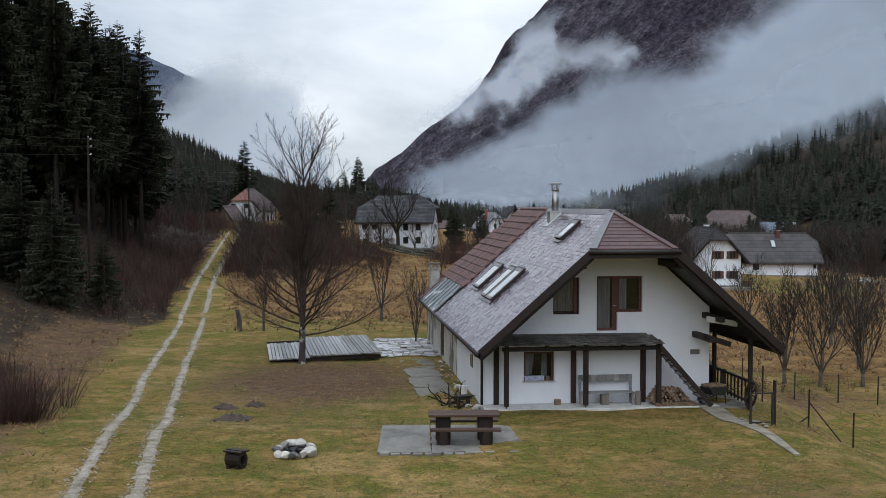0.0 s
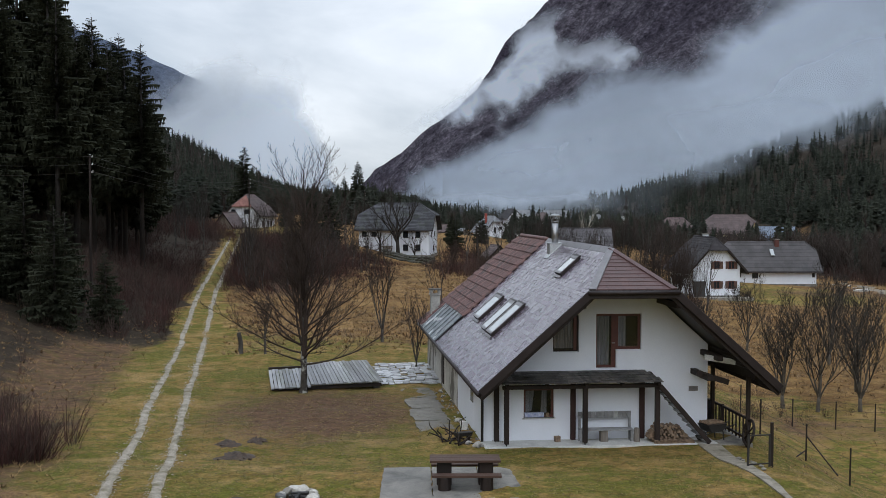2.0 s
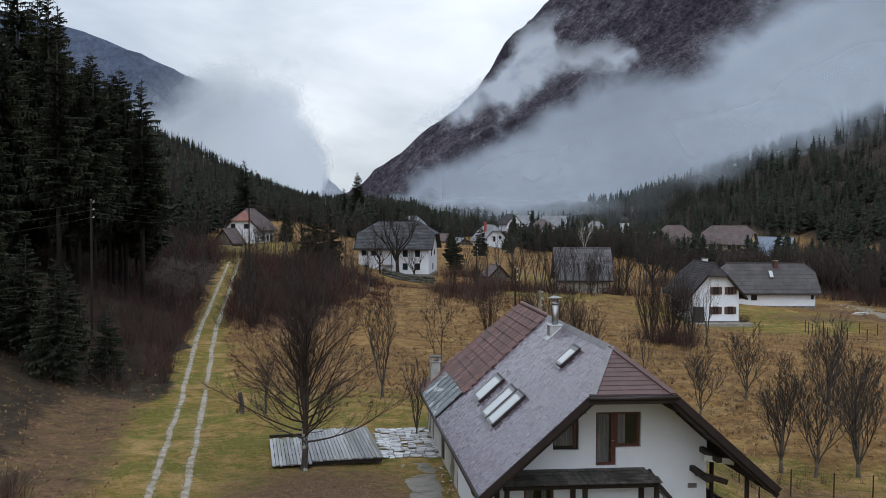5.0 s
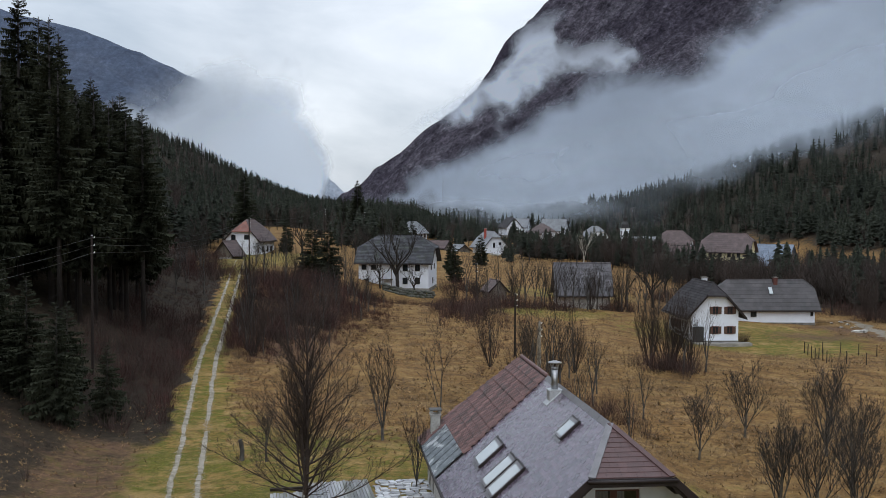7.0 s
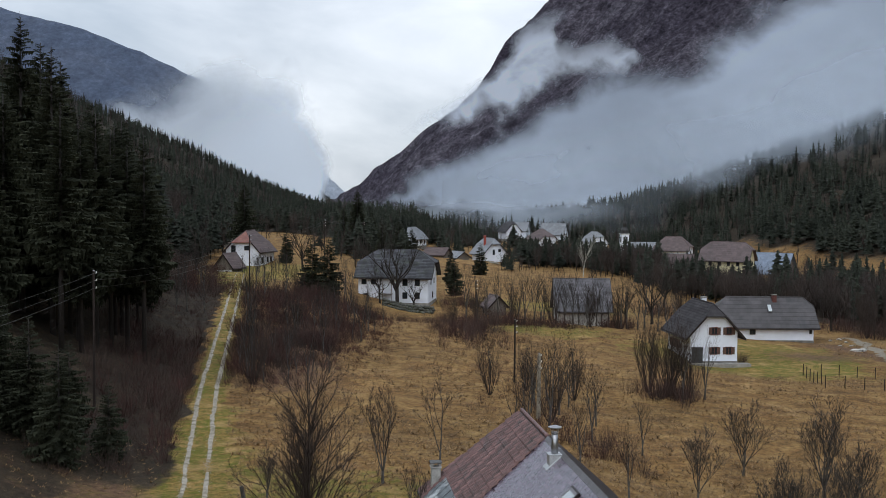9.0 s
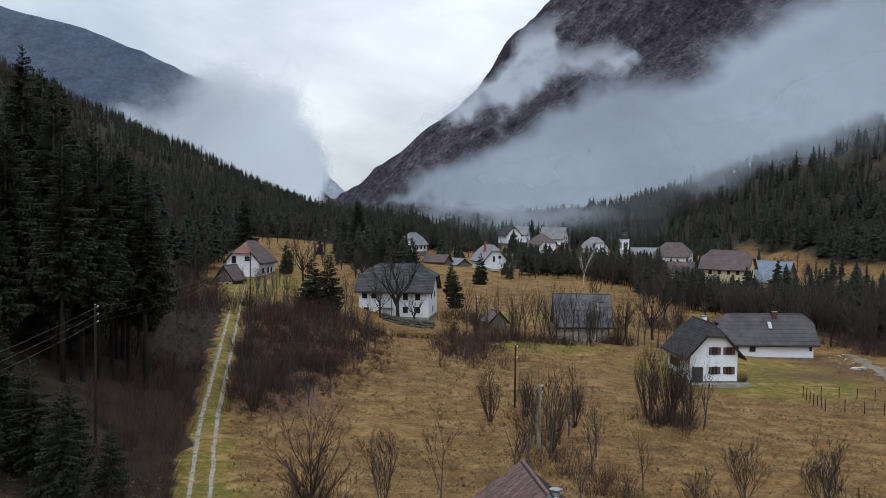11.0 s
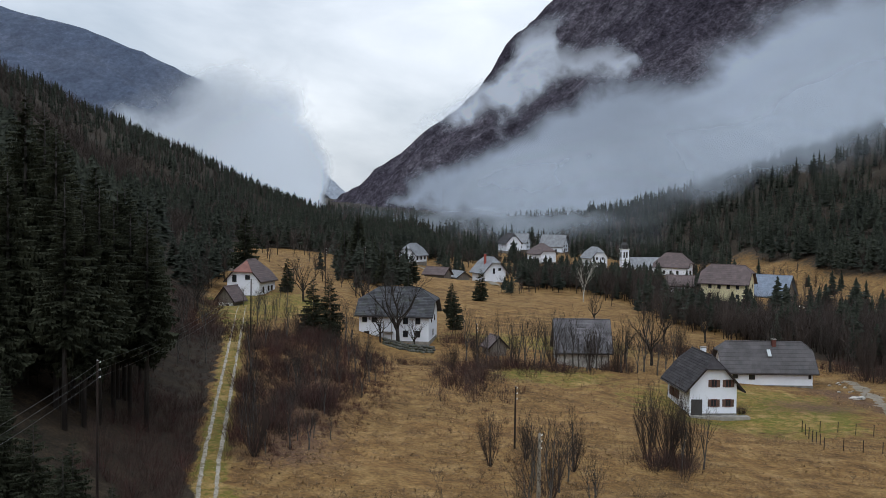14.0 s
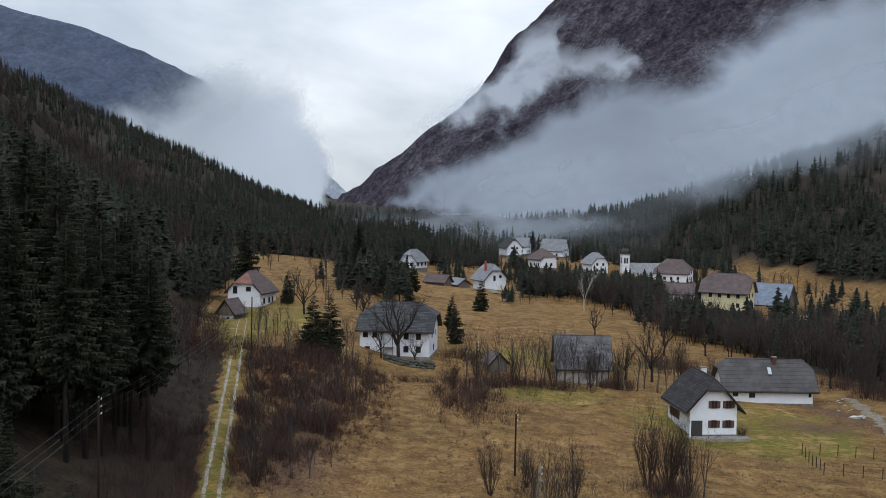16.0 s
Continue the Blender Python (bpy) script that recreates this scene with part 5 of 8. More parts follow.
for x in (-0.62, 0.62):
    part("leg", Geo().box(x - 0.22, x + 0.22, -0.26, 0.26, 0.0, 0.72), DARK_WOOD, table, bevel=0.03)
    part("bench_arm", Geo().box(x - 0.07, x + 0.07, -0.80, 0.80, 0.30, 0.38), DARK_WOOD, table)
for y in (-0.72, 0.72):
    part("bench_plank", Geo().box(-1.0, 1.05, y - 0.16, y + 0.16, 0.38, 0.45), BROWN_WOOD, table, bevel=0.008)
    for x in (-0.62, 0.62):
        part("bench_foot", Geo().tube([(x, y, 0.0), (x, y, 0.38)], [0.2, 0.18], 10), DARK_WOOD, table)

# hollow log seat with a plank lid
seat = thing("log_seat", "small dark log seat with a plank lid on the grass", "seat", pose(-5.5, 29.5, land(-5.5, 29.5), 0, 0, 62) @ Matrix.Diagonal((0.74, 0.74, 0.9, 1)))
g = Geo()
ring = [(0.25 * math.cos(k * math.pi / 6), 0.27 + 0.25 * math.sin(k * math.pi / 6)) for k in range(12)]
inner = [(0.15 * math.cos(k * math.pi / 6), 0.27 + 0.15 * math.sin(k * math.pi / 6)) for k in range(12)]
pts = [(x, -0.33, z) for x, z in ring] + [(x, 0.33, z) for x, z in ring] + [(x, -0.33, z) for x, z in inner] + [(x, -0.10, z) for x, z in inner]
fs = []
for k in range(12):
    n = (k + 1) % 12
    fs += [(k, n, 12 + n, 12 + k), (k, 24 + k, 24 + n, n), (24 + k, 36 + k, 36 + n, 24 + n)]
g.add(pts, fs + [tuple(range(12, 24)), tuple(range(36, 48))])
part("log_body", g, DARK_WOOD, seat, "dark hollow log")
for k in range(3):
    part("lid_plank", Geo().prism([(-0.27 + k * 0.18, -0.40, 0.515 - 0.02 * abs(k - 1)), (-0.10 + k * 0.18, -0.40, 0.515 - 0.02 * abs(k - 1)), (-0.10 + k * 0.18, 0.38, 0.515 - 0.02 * abs(k - 1)), (-0.27 + k * 0.18, 0.38, 0.515 - 0.02 * abs(k - 1))], (0, 0, 0.045)), DARK_WOOD, seat, bevel=0.006)
for y in (-0.2, 0.2):
    part("foot", Geo().box(-0.24, 0.24, y - 0.06, y + 0.06, -0.03, 0.09), DARK_WOOD, seat)


def stone_mesh(seed, r, squash=0.75):
    rd = random.Random(seed)
    bm = bmesh.new()
    bmesh.ops.create_icosphere(bm, subdivisions=2, radius=r)
    for v in bm.verts:
        k = 1 + 0.35 * noise.noise(v.co * (1.6 / r) + Vector((seed * 3.1, 0, 0))) + 0.12 * noise.noise(v.co * (5 / r) + Vector((seed, 2, 0)))
        v.co *= k
        v.co.z *= squash
    for f in bm.faces:
        f.smooth = True
    me = bpy.data.meshes.new("stone")
    bm.to_mesh(me)
    bm.free()
    return me


def boulder(seed, r, squash=0.8):
    """A broken angular rock: a ball cut flat by a few planes."""
    rd = random.Random(seed)
    bm = bmesh.new()
    bmesh.ops.create_icosphere(bm, subdivisions=3, radius=r)
    for k in range(9):
        n = Vector((rd.gauss(0, 1), rd.gauss(0, 1), rd.gauss(0, 0.8))).normalized()
        d = r * rd.uniform(0.46, 0.80)
        for v in bm.verts:
            over = v.co.dot(n) - d
            if over > 0:
                v.co -= n * over * 0.96
    for v in bm.verts:
        v.co *= 1 + 0.06 * noise.noise(v.co * (4 / r) + Vector((seed * 2.3, 0, 0)))
        v.co.z *= squash
    me = bpy.data.meshes.new("stone")
    bm.to_mesh(me)
    bm.free()
    return me


fire = thing("fire_ring", "ring of white limestone boulders round an ash fire pit", "fire pit", pose(-4.15, 31.2, land(-4.15, 31.2)))
for k in range(13):
    t = k * 2 * math.pi / 13 + rnd.uniform(-0.1, 0.1)
    me = boulder(k + 1, rnd.uniform(0.16, 0.27), rnd.uniform(0.7, 0.95))
    me.materials.append(SOOT_STONE if k in (7, 10) else (CONCRETE if k in (2, 5) else LIMESTONE))
    st = part("stone", me, None, fire)
    st.location = (0.50 * math.cos(t) * rnd.uniform(0.9, 1.12), 0.68 * math.sin(t) * rnd.uniform(0.9, 1.12), 0.10 + rnd.uniform(-0.02, 0.05))
    st.rotation_euler = (0, 0, rnd.uniform(0, 6))
part("ash_bed", Geo().tube([(0, 0, -0.05), (0, 0, 0.04)], [0.5, 0.4], 16), SOIL, fire)
for k in range(5):
    a = rnd.uniform(0, 3.14)
    c = Vector((rnd.uniform(-0.12, 0.12), rnd.uniform(-0.15, 0.15), 0.09 + 0.03 * k))
    d = Vector((0.26 * math.cos(a), 0.26 * math.sin(a), rnd.uniform(-0.02, 0.05)))
    part("charred_log", Geo().tube([c - d, c + d], [0.055, 0.045], 6), BLACK_METAL, fire, "charred black log")
for x, y, size in ((-7.2, 38.4, 0.62), (-7.9, 40.2, 0.42), (-6.9, 40.9, 0.36)):
    m = thing("molehill", "low mound of dark turned earth in the lawn", "earth mound", pose(x, y, land(x, y)))
    g = Geo()
    for a in range(7):
        for k in range(18):
            t, f = k * math.pi / 9, a / 6
            rr = size * (1 + 0.9 * noise.noise((1.7 * math.cos(t) + x, 1.7 * math.sin(t), 1.0))) * f
            z = 0.17 * (1 - f * f) * (0.7 + 0.9 * noise.noise((x + 5 * f * math.cos(t), 5 * f * math.sin(t), 4.0))) - 0.04 * f
            g.v.append((1.1 * rr * math.cos(t), 1.3 * rr * math.sin(t), z))
    for a in range(6):
        for k in range(18):
            n = (k + 1) % 18
            g.f.append((a * 18 + k, a * 18 + n, a * 18 + 18 + n, a * 18 + 18 + k))
    part("heap", g, SOIL, m, smooth=True)
    for k in range(7):
        me = boulder(30 + k, rnd.uniform(0.04, 0.10), 0.6)
        me.materials.append(SOIL)
        part("clod", me, None, m).location = (rnd.uniform(-1, 1) * size, rnd.uniform(-1.1, 1.1) * size, 0.04)

# plank deck
deck = thing("plank_deck", "low weathered grey plank platform beside the tree", "deck", pose(-6.15, 56.0, -0.06, 0, -1.4, 10))
for i in range(31):
    a = -2.62 + i * 0.171
    short = -1.5 if i < 11 else 0.0
    low, fore = (-0.06, -0.22) if i < 11 else (0.0, 0.0)
    part("plank", Geo().box(a, a + 0.145, -3.85 + fore + 0.06 * math.sin(i * 2.3), 3.5 + short + 0.1 * math.sin(i * 1.7), 0.34 + low, 0.38 + low + 0.012 * (i % 3)), GREY_WOOD, deck)
for y in (-3.6, -1.4, 1.1, 3.3):
    part("bearer", Geo().box(-2.6, 2.6, y - 0.07, y + 0.07, 0.12, 0.262), DARK_WOOD, deck)
for x in (-2.4, 0, 2.4):
    for y in (-3.2, 1.1):
        part("block", Geo().box(x - 0.15, x + 0.15, y - 0.15, y + 0.15, -0.2, 0.2), SOOT_STONE, deck)

# broken slate paving and worn concrete by the wall
paving = thing("stone_paving", "patch of loose pale broken slates laid by the house", "paving", pose(-1.9, 57.6, 0.0, 0, 0, 6), kind="structure")
CRAZY = {(i, j): Vector((-1.62 + i * 0.40 + rnd.uniform(-0.17, 0.17), -3.4 + j * 0.30 + rnd.uniform(-0.13, 0.13), 0)) for i in range(9) for j in range(25)}
for i in range(8):
    for j in range(24):
        q = [CRAZY[i, j], CRAZY[i + 1, j], CRAZY[i + 1, j + 1], CRAZY[i, j + 1]]
        mid = (q[0] + q[1] + q[2] + q[3]) / 4
        if rnd.random() < 0.13:
            continue
        ring = [(p - mid) * rnd.uniform(0.78, 0.97) for p in q]
        st = part("paving_stone", fix_normals(Geo().prism(ring, (0, 0, 0.04)).mesh("paving_stone", SLAB_STONE)), None, paving)
        st.location = (mid.x, mid.y, land(-1.9 + mid.x, 57.6 + mid.y) + rnd.uniform(0.02, 0.05))
        st.rotation_euler = (rnd.uniform(-0.04, 0.04), rnd.uniform(-0.04, 0.04), 0)
path = thing("concrete_path", "worn damp concrete path along the house wall", "path", HOUSE @ pose(-6.3, 3, 0), kind="structure")
for y0, y1, w in ((-0.9, 1.5, 1.5), (1.5, 4.1, 1.4), (4.1, 6.8, 1.5), (6.8, 9.6, 1.4)):
    o = [(-w / 2 + rnd.uniform(-0.1, 0.25), y0 + rnd.uniform(0, 0.2)), (-0.1, y0 + rnd.uniform(-0.1, 0.1)), (w / 2, y0 + rnd.uniform(-0.1, 0.3)), (w / 2 + rnd.uniform(-0.1, 0.1), (y0 + y1) / 2), (w / 2 - 0.1, y1), (0.1, y1 + rnd.uniform(-0.15, 0.1)), (-w / 2 - 0.05, y1 - rnd.uniform(0.1, 0.4)), (-w / 2 + rnd.uniform(-0.2, 0.1), (y0 + y1) / 2)]
    part("path_slab", Geo().prism([(x, y, -0.2) for x, y in ragged(o, 0.25, 0.05)], (0, 0, 0.215)), WET_CONCRETE, path)
for k in range(44):
    me = boulder(100 + k % 9, rnd.uniform(0.03, 0.10), rnd.uniform(0.5, 0.8))
    me.materials.append(LIMESTONE if k % 3 else CONCRETE)
    single("stone", me, None, "loose pale rubble stone at the wall foot", "stone", HOUSE @ pose(-5.22 + rnd.uniform(-0.28, 0.18), rnd.uniform(-0.6, 12), 0.05), group="rubble along the wall")
PATH_STONE = surf("beige_worn_concrete", (0.19, 0.165, 0.125), (0.37, 0.33, 0.27), size=0.4, grain=0.03, bump=0.4, stain=(0.09, 0.08, 0.045), stain_at=(0.5, 0.66), vary=0.12)
walk_slab = thing("stepped_path", "narrow concrete path down the side of the lawn", "path", HOUSE @ pose(3.3, -2, 0), kind="structure")
inv = (HOUSE @ pose(3.3, -2, 0)).inverted()
for i in range(12):
    y0, y1 = 40.75 - 0.8 * i, 40.75 - 0.8 * (i + 1) + 0.02
    ring = []
    for y, s in ((y0, 0), (y0, 1), (y1, 1), (y1, 0)):
        t = (40.75 - y) / 9.6
        x = (9.25 + 0.62 * t) if s == 0 else (10.12 - 0.10 * t + 0.06 * noise.noise((y * 2.0, 1, 1)))
        ring.append(inv @ Vector((x, y, max(0.02, land(x, y) + 0.045))))
    part("path_slab", Geo().prism(ring, (0, 0, -0.3)), PATH_STONE, walk_slab)
for i in range(6):
    me = stone_mesh(140 + i, rnd.uniform(0.06, 0.13), 0.5)
    me.materials.append(CONCRETE)
    x, y = 10.25 + rnd.uniform(-0.12, 0.12), 37.8 - i * 0.55
    single("stone", me, None, "pale edging stone beside the path", "stone", pose(x, y, land(x, y) + 0.05), group="path edging")

# old roots, a bucket and stones heaped at the house corner
roots = thing("root_pile", "tangle of dark dead roots and branches on the path", "dead branches", HOUSE @ pose(-5.95, 0.4, 0.02))
for k in range(16):
    a = rnd.uniform(0, 6.28)
    p = Vector((rnd.uniform(-0.45, 0.35), rnd.uniform(-1.1, 1.0), 0.02))
    pts, d = [p.copy()], Vector((math.cos(a), math.sin(a), rnd.uniform(0.4, 1.4))).normalized()
    for j in range(5):
        d = (d + Vector((rnd.gauss(0, 0.5), rnd.gauss(0, 0.5), rnd.gauss(0, 0.35)))).normalized()
        p = p + d * 0.2
        p.z = max(0.03, p.z)
        pts.append(p.copy())
    part("root", Geo().tube(pts, [0.035, 0.032, 0.028, 0.024, 0.018, 0.010], 5), DARK_WOOD, roots, smooth=True)
bucket = thing("bucket", "white plastic bucket among the roots", "bucket", HOUSE @ pose(-5.45, 1.3, 0.25))
part("body", Geo().tube([(0, 0, 0), (0, 0, 0.3)], [0.13, 0.17], 14), WHITE_PLASTIC, bucket)
trough = thing("trough", "dark plastic trough on short legs", "trough", HOUSE @ pose(-5.6, 0.2, 0.03, 0, 0, 20))
part("basin", Geo().prism([(-0.28, -0.12, 0.2), (0.28, -0.12, 0.2), (0.32, -0.15, 0.34), (-0.32, -0.15, 0.34)], (0, 0.3, 0)), BLACK_METAL, trough)
for x in (-0.2, 0.2):
    part("leg", Geo().box(x - 0.03, x + 0.03, -0.1, 0.1, 0, 0.2), DARK_WOOD, trough)
for k, (x, y, r) in enumerate(((-5.2, -0.75, 0.2), (-5.5, -0.3, 0.12), (-5.3, 2.2, 0.16), (-5.25, 3.0, 0.13), (-5.3, 4.0, 0.17))):
    me = stone_mesh(170 + k, r)
    me.materials.append(LIMESTONE)
    single("stone", me, None, "pale limestone boulder at the wall corner", "stone", HOUSE @ pose(x, y, 0.06), group="rubble along the wall")

# garden gate and wire fence
gate = thing("garden_gate", "rusty metal frame gate with wire mesh", "gate", pose(10.25, 35.8, land(10.25, 35.8), 0, 0, 14))
for x in (-0.38, 0.40):
    part("upright", Geo().box(x - 0.03, x + 0.03, -0.03, 0.03, -0.4, 1.05), BLACK_METAL, gate)
for z in (0.08, 1.02):
    part("crossbar", Geo().box(-0.38, 0.40, -0.02, 0.02, z - 0.02, z + 0.02), BLACK_METAL, gate)
part("gate_post", Geo().box(0.43, 0.51, -0.04, 0.04, -0.8, 1.42), DARK_WOOD, gate)


def wire_fence(label, posts, h, wires=4, thick=0.035):
    f = thing("wire_fence", label, "fence", pose(*posts[0], land(*posts[0])))
    o = Vector((*posts[0], land(*posts[0])))
    tops = []
    for x, y in posts:
        b = Vector((x, y, land(x, y))) - o
        tops.append(b)
        part("post", Geo().tube([b - Vector((0, 0, 0.4)), b + Vector((0.02, 0, h))], [thick, thick * 0.9], 6), DARK_WOOD, f)
    for k in range(wires):
        g = Geo()
        z = Vector((0, 0, h * (0.15 + 0.8 * k / (wires - 1))))
        for a, b in zip(tops, tops[1:]):
            g.tube([a + z, (a + b) / 2 + z - Vector((0, 0, 0.02)), b + z], [0.006] * 3, 3, cap=False)
        part("wire", g, BLACK_METAL, f)
    return f


wire_fence("wire garden fence on dark thin posts", [(12.6, 57.5), (15.4, 57.3), (18.1, 57.3), (20.1, 56.6), (22.0, 56.3), (25, 56), (29, 55.5), (34, 55)], 1.45)
f = wire_fence("sagging wire fence on leaning dark posts", [(13.2, 46.0), (14.6, 44.4), (15.8, 42.8), (17.2, 41.2), (18.6, 39.5)], 1.5)
part("brace", Geo().tube([(1.4, -1.6, -0.3), (-0.4, -2.4, -0.2 - 1.0)], [0.03, 0.03], 5), DARK_WOOD, f)
part("brace", Geo().tube([(1.4, -1.6, 0.3), (2.5, -2.2, -1.2)], [0.03, 0.03], 5), DARK_WOOD, f)


# ---- trees ----
def grow(g, rd, p, d, length, r, level, levels, spread=0.7, lift=0.25, kids=(7, 5, 4), wobble=0.12, gt=None):
    """A tapering limb with smaller limbs along it."""
    segs = 6 if level == 0 else (4 if level < levels else 2)
    pts, rads, dirs = [p.copy()], [r], [d.copy()]
    for i in range(segs):
        d = (d + Vector((rd.gauss(0, wobble), rd.gauss(0, wobble), rd.gauss(0, wobble * 0.6) + lift * 0.25))).normalized()
        p = p + d * (length / segs)
        pts.append(p.copy())
        rads.append(max(0.008, r * (1 - 0.85 * (i + 1) / segs)))
        dirs.append(d.copy())
    tgt = gt if (gt is not None and level >= 1) else g
    tgt.tube(pts, rads, 6 if level == 0 else (4 if level == 1 else 3), cap=False)
    if level >= levels:
        return
    n = kids[min(level, len(kids) - 1)]
    for k in range(n):
        t = 0.22 + 0.76 * (k + rd.random()) / n
        i = min(segs - 1, int(t * segs))
        a = t * segs - i
        base = pts[i].lerp(pts[i + 1], a)
        axis_d = dirs[i + 1]
        side = Vector((rd.gauss(0, 1), rd.gauss(0, 1), rd.gauss(0, 0.4)))
        side = (side - side.dot(axis_d) * axis_d).normalized()
        nd = (axis_d * (1 - spread * 0.5) + side * spread + Vector((0, 0, lift))).normalized()
        grow(g, rd, base, nd, length * rd.uniform(0.38, 0.62) * (1.15 - 0.5 * t), max(0.005, rads[i] * 0.55), level + 1, levels, spread, lift, kids, wobble, gt)


def bare_tree(seed, h, stems, splay, kids, levels=3, r=0.1, trunk_h=0.8, spread=0.7, lift=0.25, low=0, low_len=3.0):
    """Trunk and twig geometry of a leafless tree."""
    rd = random.Random(seed)
    tr, tw = Geo(), Geo()
    lean = Vector((rd.uniform(-0.06, 0.06), rd.uniform(-0.06, 0.06), 1))
    top = lean * trunk_h
    tr.tube([(0, 0, -0.3), (0, 0, 0.05), lean * trunk_h * 0.5, top], [r * 1.5, r * 1.25, r, r * 0.95], 9)
    for s in range(stems):
        t = 2 * math.pi * (s + rd.uniform(-0.3, 0.3)) / max(1, stems)
        k = splay * (0.25 if s == 0 else rd.uniform(0.6, 1.1))
        d = Vector((k * math.cos(t), k * math.sin(t), 1)).normalized()
        grow(tr, rd, top - lean * rd.uniform(0, 0.25) * trunk_h, d, (h - trunk_h) * (1.0 if s == 0 else rd.uniform(0.72, 1.0)), r * (0.8 if s == 0 else 0.55), 0, levels, spread, lift, kids, 0.07, tw)
    for s in range(low):
        t = 2 * math.pi * s / low + rd.uniform(-0.3, 0.3)
        d = Vector((math.cos(t), math.sin(t), rd.uniform(0.1, 0.45))).normalized()
        grow(tw, rd, lean * trunk_h * rd.uniform(0.85, 1.5), d, low_len * rd.uniform(0.6, 1.1), r * 0.32, 1, levels, 0.6, 0.3, kids, 0.10)
    return tr, tw


def plant_tree(name, label, seed, m, *a, **k):
    tr, tw = bare_tree(seed, *a, **k)
    t = thing(name, label, "tree", m)
    part("trunk", tr, BARK, t, smooth=True)
    part("crown", tw, TWIG, t)
    return t


def spot(x, y, s=1.0, turn=0.0):
    return pose(x, y, land(x, y) - 0.05, 0, 0, turn) @ Matrix.Diagonal((s, s, s, 1))


def bough(g, rd, p, d, length, r, up, levels, kids, gt=None):
    """A limb that sets out along d and bends upwards, with side limbs along it."""
    segs = 9 if levels >= 2 else (5 if levels == 1 else 3)
    pts, rads, dirs = [p.copy()], [r], [d.copy()]
    for i in range(segs):
        d = (d + Vector((rd.gauss(0, 0.07), rd.gauss(0, 0.07), rd.gauss(0, 0.05) + up / segs))).normalized()
        p = p + d * (length / segs)
        pts.append(p.copy())
        rads.append(max(0.006, r * (1 - 0.9 * (i + 1) / segs)))
        dirs.append(d.copy())
    g.tube(pts, rads, 6 if r > 0.05 else (5 if levels >= 2 else (4 if levels else 3)), cap=False)
    if not levels:
        return pts
    n = kids[0]
    for k in range(n):
        t = 0.22 + 0.76 * (k + rd.random()) / n
        i = min(segs - 1, int(t * segs))
        at = pts[i].lerp(pts[i + 1], t * segs - i)
        ax = dirs[i + 1]
        side = Vector((rd.gauss(0, 1), rd.gauss(0, 1), rd.gauss(0, 0.5)))
        side = (side - side.dot(ax) * ax).normalized()
        bough(gt or g, rd, at, (ax * 0.8 + side * rd.uniform(0.45, 0.75)).normalized(), length * rd.uniform(0.24, 0.44) * (1.1 - 0.55 * t), max(0.0075, rads[i] * 0.5), up * 0.6 + 0.12, levels - 1, kids[1:], gt)
    return pts


def cherry(seed):
    """Trunk with steep leaders in the middle and long low limbs that sweep outwards and up."""
    rd = random.Random(seed)
    tr, tw = Geo(), Geo()
    tr.tube([(0, 0, -0.3), (0, 0, 0.0), (0.02, 0, 0.25), (0.04, 0.02, 0.9), (0.03, 0.03, 1.6), (0.05, 0.03, 2.6), (0.06, 0.03, 3.6)], [0.30, 0.24, 0.165, 0.145, 0.155, 0.130, 0.118], 10)
    lead = bough(tw, rd, Vector((0.03, 0.03, 1.5)), Vector((0.03, 0, 1)), 9.0, 0.135, 0.3, 2, (30, 10), tw)
    for k in range(11):
        t = 2 * math.pi * (k * 0.382 + rd.uniform(-0.05, 0.05))
        a = rd.uniform(0.10, 0.42)
        bough(tw, rd, Vector((0.03, 0.03, rd.uniform(1.6, 2.9))), Vector((a * math.cos(t), a * math.sin(t), 1)).normalized(), rd.uniform(5.2, 7.4) * (1.08 - 0.4 * a), 0.062, 0.3, 2, (15, 8), tw)
    for k in range(15):
        t = 2 * math.pi * (k * 0.382 + rd.uniform(-0.05, 0.05))
        z = 1.35 + 1.9 * (k / 14)
        d = Vector((math.cos(t), math.sin(t), rd.uniform(0.02, 0.25) + 0.30 * k / 14)).normalized()
        bough(tw, rd, Vector((0.03, 0.03, z)), d, rd.uniform(3.9, 5.4) * (1.0 - 0.12 * k / 14), 0.05, rd.uniform(0.35, 0.75), 2, (11, 7))
    for k in range(22):
        base = lead[2 + k % 6]
        t = 2 * math.pi * (k * 0.382)
        bough(tw, rd, base, Vector((math.cos(t), math.sin(t), rd.uniform(0.8, 1.9))).normalized(), rd.uniform(2.6, 4.2), 0.035, 0.55, 2, (11, 7))
    return tr, tw


CHERRY_BARK = surf("lichen_flecked_cherry_bark", (0.030, 0.026, 0.023), (0.085, 0.076, 0.066), size=0.22, grain=0.03, bump=0.6, stain=(0.30, 0.295, 0.27), stain_at=(0.52, 0.58), rough=(0.85, 1.0), spec=0.1)
CHERRY_TWIG = surf("dark_cherry_twigs", (0.032, 0.024, 0.020), (0.078, 0.058, 0.048), size=0.6, grain=0.08, bump=0.0, rough=(0.85, 1.0), spec=0.1)
yard_tree = thing("cherry_tree", "tall bare cherry tree with lichen-grey trunk growing beside the deck", "tree", spot(-6.55, 51.6))
c_tr, c_tw = cherry(6)
part("trunk", c_tr, CHERRY_BARK, yard_tree, smooth=True)
part("crown", c_tw, CHERRY_TWIG, yard_tree)
plant_tree("young_tree", "slender bare young fruit tree on the lawn", 9, spot(-4.0, 72.7), 5.6, 4, 0.4, (7, 5, 3), r=0.09, trunk_h=0.9, spread=0.55, lift=0.35)
